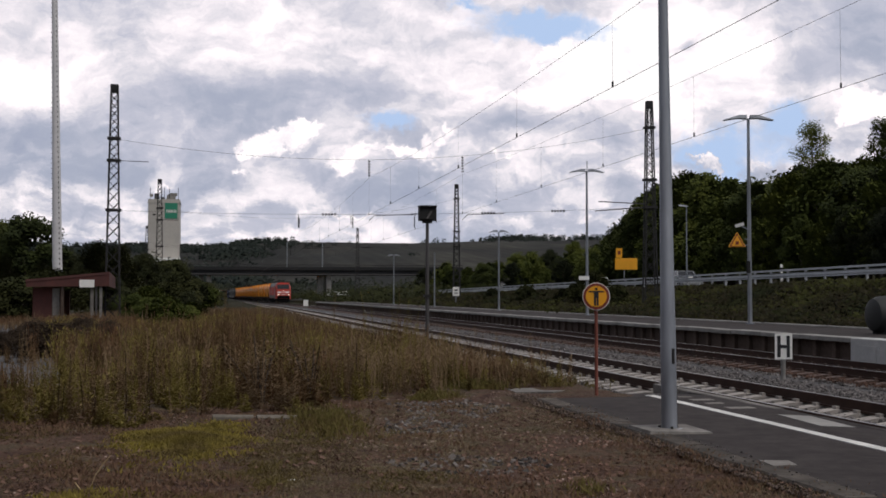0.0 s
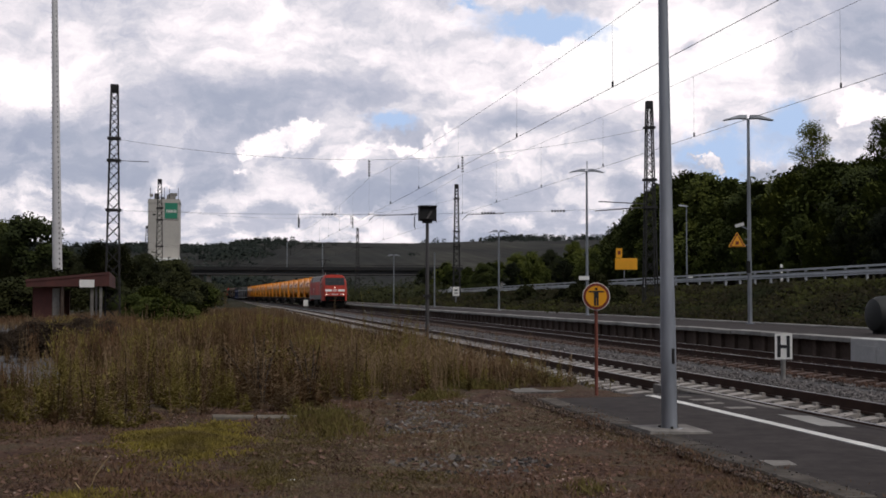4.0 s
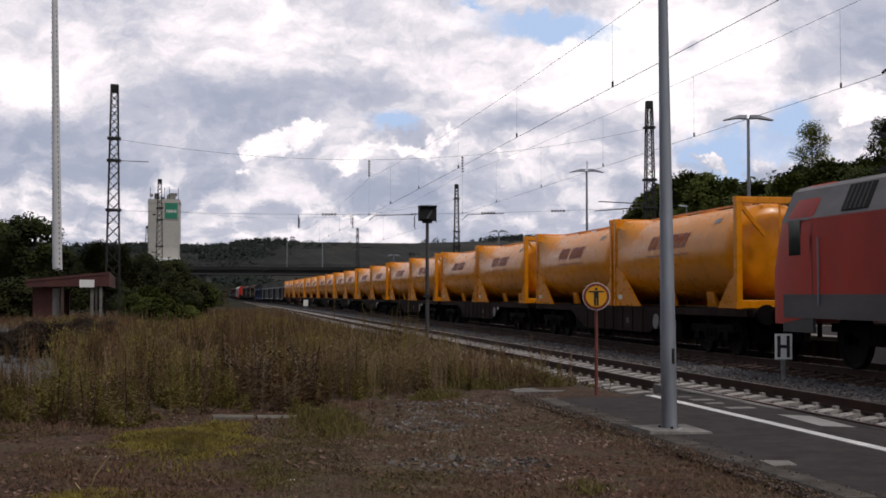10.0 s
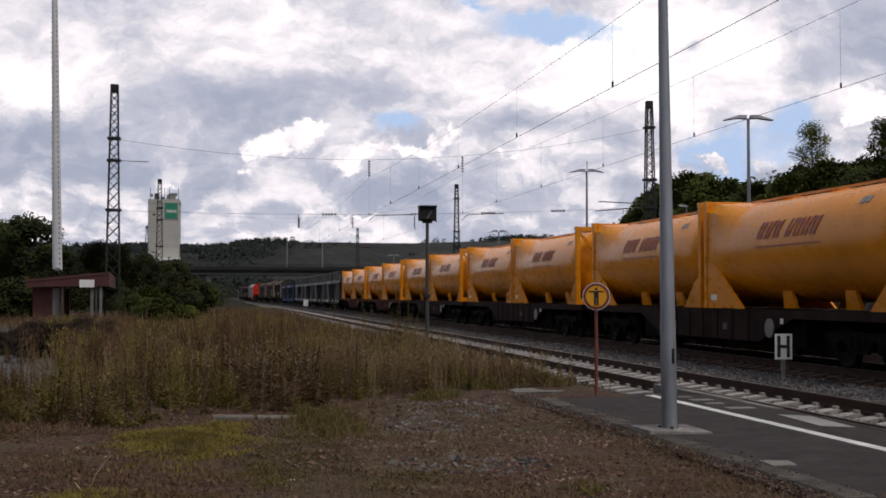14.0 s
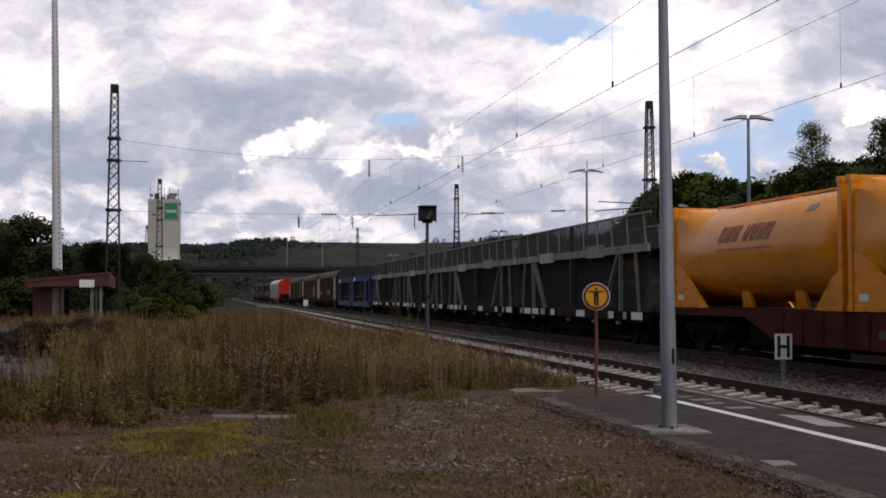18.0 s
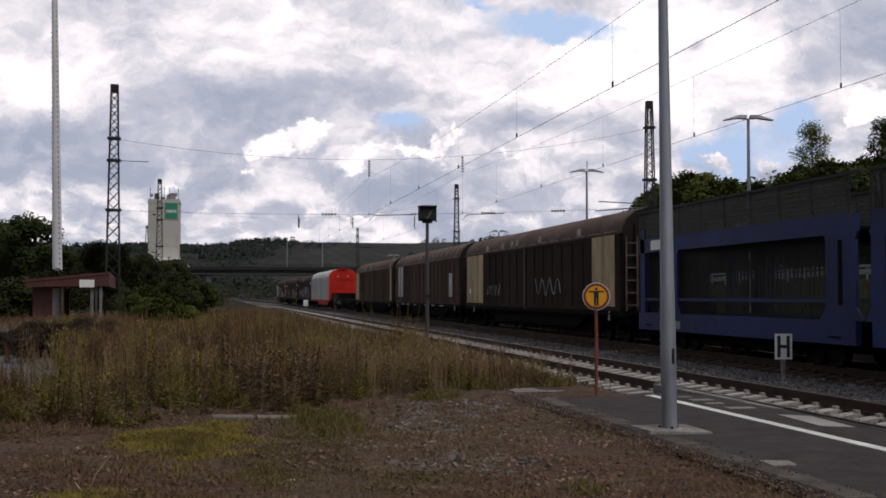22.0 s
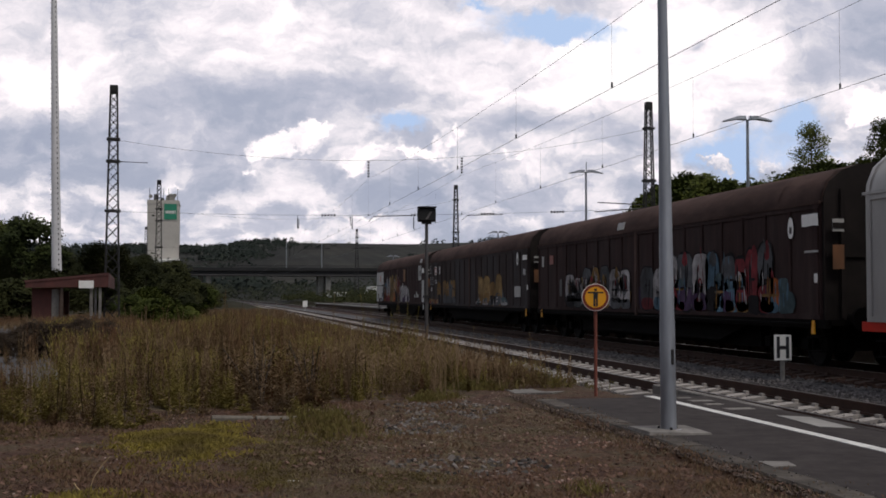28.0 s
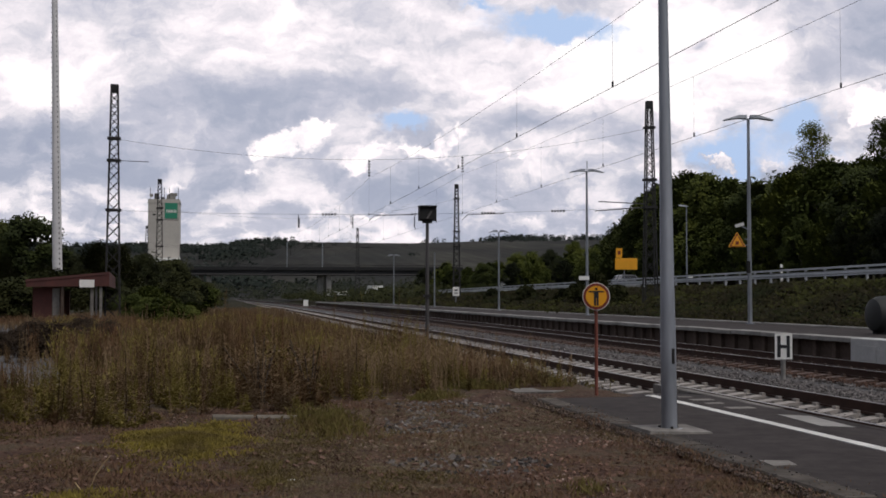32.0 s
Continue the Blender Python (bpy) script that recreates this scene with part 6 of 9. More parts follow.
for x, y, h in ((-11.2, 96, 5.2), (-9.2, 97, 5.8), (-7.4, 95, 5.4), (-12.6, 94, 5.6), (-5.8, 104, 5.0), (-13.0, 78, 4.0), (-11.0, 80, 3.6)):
    plant(SHADOWED[0], 0, x, y, h / 9.0, GRP3)
for x, y, h in ((-6.4, 108, 4.4), (-5.2, 110, 4.6), (-3.8, 108, 4.0), (-2.8, 111, 3.6), (-1.6, 112, 2.8), (-7.6, 90, 3.2), (-4.6, 84, 2.4), (-3.2, 82, 2.0), (-9.6, 74, 2.6), (-1.0, 118, 2.4), (-10.6, 70, 2.8), (-3.0, 72, 1.7), (-1.8, 76, 1.5)):
    plant(shrubs[rnd.randrange(3)], 0, x, y, h / 2.8, GRP3)
for x, y, h in ((-3.7, 72, 1.9), (-4.6, 70, 1.5), (-2.4, 66, 1.2), (-1.2, 62, 1.1)):
    plant(shrubs[2], 0, x, y, h / 2.5, GRP3)
for x, y, h in ((25.5, 80.0, 2.0), (25.2, 82.5, 1.7), (25.0, 78.0, 1.7), (25.5, 74.5, 1.5), (25.0, 85.0, 1.2), (25.0, 96.0, 1.5), (25.0, 108.0, 1.7), (24.6, 71.5, 1.0)):
    plant(shrubs[rnd.randrange(2)], 0, x, y, h / 2.8, "bushes on the road bank")
LOW = make_tree(61, 1.0, 0.95, 0.028, leaf_mat("grey_brown_twigs", [(0.022, 0.015, 0.011), (0.042, 0.030, 0.020), (0.070, 0.050, 0.028)], patch=1.5, single=0.2), 60, 260, 0.03, "shrub", "low dark brown withered bush beside the path")
blades("yellowing_grass", "yellowing green grass before the bushes", 5000, lambda r: (r.uniform(-2.2, 2.8), r.uniform(42, 62), 1), lambda x, y, r: 0.5 + 0.2 * noise.noise((x * 0.6, y * 0.3, 3.3)), 0.011, GOLD, 41)
for x, y, h in ((-2.1, 50, 1.35), (-1.3, 53, 1.0), (-3.0, 56, 1.3)):
    plant(shrubs[2], 0, x, y, h / 2.5, GRP3)
LOW.matrix_basis = pose(-3.55, 27.6, 0.08) @ Matrix.Diagonal((1.05, 0.9, 0.74, 1))
for x, y, s in ((-4.4, 30.5, 0.8), (-3.05, 28.9, 0.72), (-2.5, 29.6, 0.66), (-3.4, 31.5, 0.85), (-1.9, 30.8, 0.6), (-4.9, 28.6, 0.6), (-2.9, 33.0, 0.75)):
    o = copy_thing(LOW, Matrix())
    o.matrix_basis = pose(x, y, 0.1, 0, 0, 70 * s) @ Matrix.Diagonal((s, s, s * 0.9, 1))

# ridge woods on the far hills
def ridge_woods():
    r = random.Random(5)
    v, f = [], []
    for i in range(3600):
        x = r.uniform(-420, 1150)
        y = r.uniform(1720, 1950)
        dens = 1.6 * noise.noise((x * 0.012, 3, 1)) + 0.15
        if 110 < x < 330:
            dens -= 0.9 * smoothstep(110, 195, x)
        if x < 60:
            dens += 0.4
        if r.random() > dens + 0.35:
            continue
        z = ground_z(x, y)
        h = r.uniform(4, 11) * (1 - 0.45 * smoothstep(110, 190, x) * (x < 330))
        leaves_into(v, f, (x, y, z + h * 0.5), (h * 0.5, h * 0.5, h * 0.5), 30, 1.4, r)
    for i in range(5200):
        x, y = r.uniform(-420, 1000), r.uniform(700, 1720)
        wood = smoothstep(0.045, 0.02, x / y)
        if noise.noise((x * 0.008, y * 0.006, 12)) < 0.34 - 0.35 * wood:
            continue
        z = ground_z(x, y)
        h = r.uniform(3, 6) * (1 + 0.6 * wood)
        leaves_into(v, f, (x, y, z + h * 0.5), (h * (1.2 + wood), h * 0.8, h * 0.5), 26, 1.2 + 0.8 * wood, r)
    me = bpy.data.meshes.new("ridge_woods")
    me.from_pydata(v, [], f)
    me.materials.append(FARLEAF)
    tagged(new("ridge_woods", me), "dark woods along the ridge of the far hills", "woods", kind="stuff")


ridge_woods()


def valley_scrub():
    """Low scrub along the line under and beyond the bridge."""
    r = random.Random(9)
    v, f = [], []
    for i in range(900):
        y = r.uniform(150, 420)
        x = r.choice((r.uniform(-60, 2.5 - 0.012 * (y - 150)), r.uniform(21.5, 40), r.uniform(21.5, 70) if y > 200 else r.uniform(21.5, 29)))
        if 318 < y < 338:
            continue
        if 29 < x < 39.5 and y < 300:
            continue
        h = r.uniform(0.8, 2.6)
        leaves_into(v, f, (x, y, ground_z(x, y) + h * 0.4), (h * 0.8, h * 0.8, h * 0.6), 46, 0.26, r)
    me = bpy.data.meshes.new("valley_scrub")
    me.from_pydata(v, [], f)
    # the shade-darkened leaf copy again, for the dim ground by the bridge
    me.materials.append(SHADOWLEAF)
    tagged(new("valley_scrub", me), "shade-darkened green scrub beside the line near the bridge", "scrub", kind="stuff")
    v, f = [], []
    for i in range(420):
        y, x = r.uniform(345, 620), r.uniform(-170, 230)
        if 0 < x < 24 and y < 480:
            continue
        h = r.uniform(3.5, 8)
        leaves_into(v, f, (x, y, ground_z(x, y) + h * 0.45), (h * 0.8, h * 0.6, h * 0.55), 60, 0.6, r)
    me = bpy.data.meshes.new("valley_woods")
    me.from_pydata(v, [], f)
    me.materials.append(leaf_mat("valley_leaves", [(0.018, 0.022, 0.016), (0.030, 0.034, 0.022), (0.044, 0.048, 0.028)], patch=0.05, single=0.3))
    tagged(new("valley_woods", me), "grey-green woods in the valley behind the bridge", "woods", kind="stuff")


valley_scrub()


def far_house():
    t = thing("white_house", "small white house with a dark roof beyond the road", "house", pose(54.4, 224, ground_z(54.4, 224)) @ Matrix.Diagonal((0.62, 0.62, 0.75, 1)))
    part("wall", S().box(-1.6, 1.6, -2, 2, 0, 2.2), M["white"], t)
    part("roof", S().loft([[(-1.8, y, 2.2), (1.8, y, 2.2), (0, y, 3.6)] for y in (-2.2, 2.2)]), M["skirt"], t)


far_house()


# ---- the train: each vehicle starts at its front end (y = 0) and runs back along y ----
TRAIN = []          # (vehicle, metres behind the engine's nose)


def wheel_mesh(r):
    a = S()
    prof = [(0.0, r + 0.028), (0.03, r + 0.02), (0.04, r), (0.13, r - 0.004), (0.13, r - 0.06), (0.09, r - 0.09), (0.075, 0.16), (0.13, 0.12), (0.13, 0.0)]
    a.loft([[(u, q * math.cos(math.tau * i / 24), q * math.sin(math.tau * i / 24)) for i in range(24)] for u, q in prof])
    return a.mesh("wheel", M["wheel"], 35)


WHEELS = {0.46: wheel_mesh(0.46), 0.625: wheel_mesh(0.625), 0.36: wheel_mesh(0.36)}


def wheelset(parent, y, r=0.46):
    for s in (-1, 1):
        w = part("wheel", WHEELS[r], None, parent)
        w.matrix_basis = pose(s * 0.72, y, r) @ pose(0, 0, 0, 0, 0, 0 if s > 0 else 180)
    part("axle", S().cyl((-0.9, y, r), (0.9, y, r), 0.08, n=8), M["under"], parent)
    for s in (-1, 1):
        part("axle_box", S().box(s * 1.02 - 0.1, s * 1.02 + 0.1, y - 0.14, y + 0.14, r - 0.12, r + 0.14, 0.03), M["under"], parent)


def bogie(parent, y, base=1.8, r=0.46):
    a = S()
    for s in (-1, 1):
        a.slab([(s * 1.02, y - base / 2 - 0.45, r + 0.12), (s * 1.02, y - base / 2 + 0.35, r + 0.12), (s * 1.02, y - 0.35, r - 0.12), (s * 1.02, y + 0.35, r - 0.12), (s * 1.02, y + base / 2 - 0.35, r + 0.12),
                (s * 1.02, y + base / 2 + 0.45, r + 0.12), (s * 1.02, y + base / 2 + 0.4, r + 0.3), (s * 1.02, y - base / 2 - 0.4, r + 0.3)], (0.07 * s, 0, 0))
        for d in (-0.25, 0.0, 0.25):
            a.cyl((s * 1.06, y + d, r - 0.02), (s * 1.06, y + d, r + 0.2), 0.07, n=8)
    a.box(-1.0, 1.0, y - 0.2, y + 0.2, r - 0.05, r + 0.25)
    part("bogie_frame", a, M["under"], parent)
    for d in (-base / 2, base / 2):
        wheelset(parent, y + d, r)


def buffers(parent, y, out, z=1.04):
    for s in (-1, 1):
        part("buffer", S().cyl((s * 0.875, y, z), (s * 0.875, y + out * 0.42, z), 0.11, n=12).cyl((s * 0.875, y + out * 0.42, z), (s * 0.875, y + out * 0.50, z), 0.24, n=16), M["under"], parent, smooth=40)
    part("coupling", S().beam((0, y, z), (0, y + out * 0.4, z - 0.15), 0.12).beam((0, y + out * 0.3, z - 0.1), (0, y + out * 0.3, z - 0.5), 0.08), M["under"], parent)


def steps(parent, y, x=1.35):
    """A pair of hanging footstep frames, each two hangers and two treads."""
    for s in (-1, 1):
        a = S().beam((s * x, y - 0.2, 0.95), (s * x, y - 0.2, 0.35), 0.03).beam((s * x, y + 0.2, 0.95), (s * x, y + 0.2, 0.35), 0.03)
        a.box(s * x - 0.1, s * x + 0.1, y - 0.22, y + 0.22, 0.35, 0.38).box(s * x - 0.1, s * x + 0.1, y - 0.22, y + 0.22, 0.65, 0.68)
        part("footstep", a, M["under"], parent)


def electric_locomotive():
    t = thing("electric_locomotive", "red electric locomotive with grey roof and skirt hauling the freight train", "locomotive")
    L = 18.9
    W = 1.475

    def rake(z):
        return 0.0 if z < 2.05 else 0.62 * (z - 2.05) / 1.8

    def ring(y, w, sgn, z0, tops):
        pts = []
        for x, z in [(-w, z0), (-w, 2.05), (-w, 2.75)] + [(-a * w / W, b) for a, b in tops] + [(a * w / W, b) for a, b in reversed(tops)] + [(w, 2.75), (w, 2.05), (w, z0)]:
            pts.append((x, y + sgn * rake(z), z))
        return pts

    cab = [(1.45, 3.18), (1.20, 3.70), (1.0, 3.86), (0.4, 3.90)]
    low = [(1.475, 3.10), (1.10, 3.62), (1.02, 3.66), (0.4, 3.70)]
    secs = [ring(0.10, W * 0.80, 1, 0.92, cab), ring(0.16, W * 0.86, 1, 0.88, cab), ring(0.85, W, 1, 0.88, cab), ring(1.9, W, 0.6, 1.02, cab)]
    body = S().loft(secs + [ring(2.2, W, 0.3, 1.02, cab)])
    part("front_cab", body, M["red"], t, "bright red driver's cab", smooth=25)
    rear = [[(x, L - y, z) for x, y, z in s] for s in (secs + [ring(2.2, W, 0.3, 1.02, cab)])]
    part("rear_cab", S().loft(rear), M["red"], t, "red rear cab", smooth=25)
    mid = [(1.475, 1.06), (1.475, 3.10), (1.06, 3.10), (1.0, 1.06)]
    part("side_wall", S().loft([[(-x, y, z) for x, z in mid] for y in (2.2, L - 2.2)]), M["red"], t)
    part("side_wall", S().loft([[(x, y, z) for x, z in mid] for y in (2.2, L - 2.2)]), M["red"], t)
    roof = [(-1.477, 3.08), (-1.19, 3.74), (-1.02, 3.84), (1.02, 3.84), (1.19, 3.74), (1.477, 3.08)]
    part("roof", S().loft([[(x, y, z) for x, z in roof] for y in (2.0, L - 0.95)]), M["redroof"], t, "sloping grey machine-room roof")
    for s in (-1, 1):
        part("skirt", S().box(s * 1.452 - 0.03, s * 1.452 + 0.032, 1.0, L - 1.0, 1.02, 1.52), M["sillgrey"], t, "grey band along the sill")
        part("lower_skirt", S().box(s * 1.44 - 0.03, s * 1.44 + 0.03, 0.95, 2.3, 0.72, 1.02).box(s * 1.44 - 0.03, s * 1.44 + 0.03, L - 2.3, L - 0.95, 0.72, 1.02), M["skirt"], t)
    # roof grilles, hatches
    for y in (2.75, L - 4.45):
        for s in (-1, 1):
            k = S().slab([(s * 1.443, y, 3.16), (s * 1.443, y + 1.0, 3.16), (s * 1.21, y + 1.0, 3.69), (s * 1.21, y, 3.69)], (s * 0.02, 0, 0.015))
            part("roof_grille", k, M["black"], t, "dark ventilation grille")
            for q in range(5):
                a = y + 0.14 + 0.17 * q
                part("grille_bar", S().beam((s * 1.462, a, 3.20), (s * 1.240, a, 3.68), 0.03), M["skirt"], t)
    for y in (4.9, 7.0, 9.2, 11.4, 13.4):
        part("roof_seam", S().box(-1.1, 1.1, y, y + 0.05, 3.80, 3.87), M["skirt"], t)
    part("roof_pack", S().box(-0.7, 0.7, 6.2, 8.6, 3.80, 3.98, 0.05), M["skirt"], t)

    # front face
    def face(z, off=0.0):
        return 0.10 + rake(z) - off

    def plate(x0, x1, z0, z1, off, sgn=1):
        ring_ = [(x0, face(z0, off), z0), (x1, face(z0, off), z0), (x1, face(z1, off), z1), (x0, face(z1, off), z1)]
        if sgn < 0:
            ring_ = [(x, L - y, z) for x, y, z in ring_]
        return S().slab(ring_, (0, 0.05 * sgn, 0.0))

    for sgn, nm in ((1, "front"), (-1, "rear")):
        for s in (-1, 1):
            a, b = sorted((s * 0.04, s * 1.08))
            w = part("windscreen", plate(a, b, 2.72, 3.50, 0.012, sgn), M["screen"], t, "grey reflecting windscreen pane")
            part("sun_blind", plate(a + 0.06, b - 0.06, 3.10, 3.16, 0.02, sgn), M["black"], w)
            part("wiper", S().beam((s * 0.2, face(2.75, 0.04) if sgn > 0 else L - face(2.75, 0.04), 2.75), (s * 0.75, face(3.2, 0.04) if sgn > 0 else L - face(3.2, 0.04), 3.2), 0.025), M["black"], w)
            a, b = sorted((s * 0.36, s * 1.13))
            part("white_panel", plate(a, b, 1.94, 2.19, 0.035, sgn), M["white"], t, "pale rectangular panel on the nose")
            for x in (0.72, 0.98):
                y = face(1.62, 0.02)
                part("headlight", S().cyl((s * x, y if sgn > 0 else L - y, 1.62), (s * x, (y + 0.06) if sgn > 0 else L - y - 0.06, 1.62), 0.062, n=16), GLOW if x > 0.9 and sgn > 0 else M["white"], t, "lit headlight" if x > 0.9 and sgn > 0 else "headlight")
        y = face(2.42, 0.03)
        part("top_light", S().box(-0.06, 0.06, y if sgn > 0 else L - y - 0.05, (y + 0.05) if sgn > 0 else L - y, 2.37, 2.44), GLOW if sgn > 0 else M["white"], t, "lit third headlight")
        part("screen_surround", plate(-1.14, 1.14, 2.64, 3.55, 0.004, sgn), M["black"], t)
    lg = part("logo_plate", plate(-0.19, 0.19, 1.94, 2.20, 0.037, 1), M["white"], t, "white badge with red outline")
    part("badge_field", plate(-0.16, 0.16, 1.975, 2.165, 0.042, 1), M["red"], lg)
    part("badge_marks", S().box(-0.12, -0.02, 0.06, 0.1, 2.0, 2.13).box(0.03, 0.12, 0.06, 0.1, 2.0, 2.13), M["white"], lg)
    nb = S()
    for i in range(8):
        nb.box(-0.40 + 0.1 * i, -0.33 + 0.1 * i, face(1.6, 0.012), face(1.6, 0.0), 1.56, 1.68)
    part("number_bars", nb, M["white"], t, "row of plain pale bars")
    part("apron", S().box(-1.12, 1.12, 0.2, 0.6, 0.35, 0.95, 0.05), M["under"], t, "dark front apron")
    part("bumper_beam", S().box(-1.15, 1.15, 0.04, 0.3, 0.92, 1.42, 0.03), M["under"], t)
    part("snow_plough", S().slab([(-1.2, 0.05, 0.18), (1.2, 0.05, 0.18), (1.15, 0.2, 0.6), (-1.15, 0.2, 0.6)], (0, 0.06, 0)), M["under"], t)
    for s in (-1, 1):
        for y0, y1 in ((1.25, 1.8), (L - 1.8, L - 1.25)):
            part("cab_window", S().box(s * 1.462 - 0.018, s * 1.462 + 0.018, y0, y1, 2.35, 3.1, 0.02), M["glass"], t, "dark side window of the cab")
        for y in (2.5, L - 2.6):
            part("handrail", S().cyl((s * 1.51, y, 1.3), (s * 1.51, y, 2.7), 0.02, n=6), M["steel"], t)
        part("cab_door_seam", S().box(s * 1.477 - 0.004, s * 1.477 + 0.004, 2.28, 2.31, 1.1, 3.0).box(s * 1.477 - 0.004, s * 1.477 + 0.004, L - 2.31, L - 2.28, 1.1, 3.0), M["skirt"], t)
        part("side_badge", S().box(s * 1.48 - 0.003, s * 1.48 + 0.003, 11.35, 11.75, 2.1, 2.45).box(s * 1.48 - 0.003, s * 1.48 + 0.003, 11.3, 11.8, 1.85, 1.92), M["white"], t)
        part("mirror", S().box(s * 1.53 - 0.04, s * 1.53 + 0.04, 1.08, 1.16, 2.6, 2.85, 0.02), M["black"], t)
        part("floor_gear", S().box(s * 1.2 - 0.15, s * 1.2 + 0.15, 6.8, 12.2, 0.45, 1.02, 0.03), M["under"], t)
    bogie(t, 4.1, 2.65, 0.625), bogie(t, L - 4.1, 2.65, 0.625)
    part("transformer", S().box(-1.0, 1.0, 6.6, 12.3, 0.3, 1.06, 0.08), M["under"], t)
    buffers(t, 0.1, -1), buffers(t, L - 0.1, 1)
    steps(t, 1.6, 1.38)

    # pantographs: rear one raised
    def pantograph(y, up, d):
        lift = 0.0 if up else -0.08
        a, zt = S(), 6.05 if up else 4.06
        for s in (-1, 1):
            a.beam((s * 0.55, y - 0.8, 4.0 + lift), (s * 0.55, y + 0.8, 4.0 + lift), 0.09)
            for e in (-0.55, 0.55):
                a.cyl((s * 0.5, y + e, 3.8), (s * 0.5, y + e, 4.0 + lift), 0.08, n=8)
        a.beam((-0.55, y - 0.7, 4.02 + lift), (0.55, y - 0.7, 4.02 + lift), 0.1).beam((-0.55, y + 0.7, 4.02 + lift), (0.55, y + 0.7, 4.02 + lift), 0.1)
        kz, ky = (4.88, y + d * 1.75) if up else (3.99, y + d * 1.7)
        part("pantograph_base", a, M["darksteel"], t)
        b = S()
        b.beam((0, y - d * 0.45, 4.05 + lift), (0, ky, kz), 0.09)
        for s in (-1, 1):
            b.beam((0, ky, kz), (s * 0.30, y - d * 0.15, zt - 0.08), 0.05)
        b.beam((0.15, y - d * 0.1, 3.9), (0.1, ky, kz - 0.1), 0.03)
        part("pantograph_arm", b, M["darksteel"], t)
        c = S()
        for e in (-0.17, 0.17):
            c.tube([(-0.95, y - d * 0.15 + e, zt - 0.24), (-0.66, y - d * 0.15 + e, zt - 0.03), (0.72, y - d * 0.15 + e, zt - 0.03), (0.95, y - d * 0.15 + e, zt - 0.28)], 0.028, 6)
        c.beam((-0.4, y - d * 0.15 - 0.17, zt - 0.07), (-0.4, y - d * 0.15 + 0.17, zt - 0.07), 0.04).beam((0.4, y - d * 0.15 - 0.17, zt - 0.07), (0.4, y - d * 0.15 + 0.17, zt - 0.07), 0.04)
        part("pantograph_head", c, M["darksteel"], t)

    pantograph(14.7, True, 1), pantograph(3.3, False, 1)
    part("horn", S().cyl((0.5, 2.4, 3.98), (0.5, 2.0, 3.98), 0.05, 0.08, 8), M["steel"], t)
    part("aerial", S().cyl((-0.9, 2.3, 3.9), (-0.9, 2.3, 4.15), 0.02, n=5), M["white"], t)
    return t


GLOW = glow("headlight_glow", (1.0, 0.86, 0.7), 2.6)


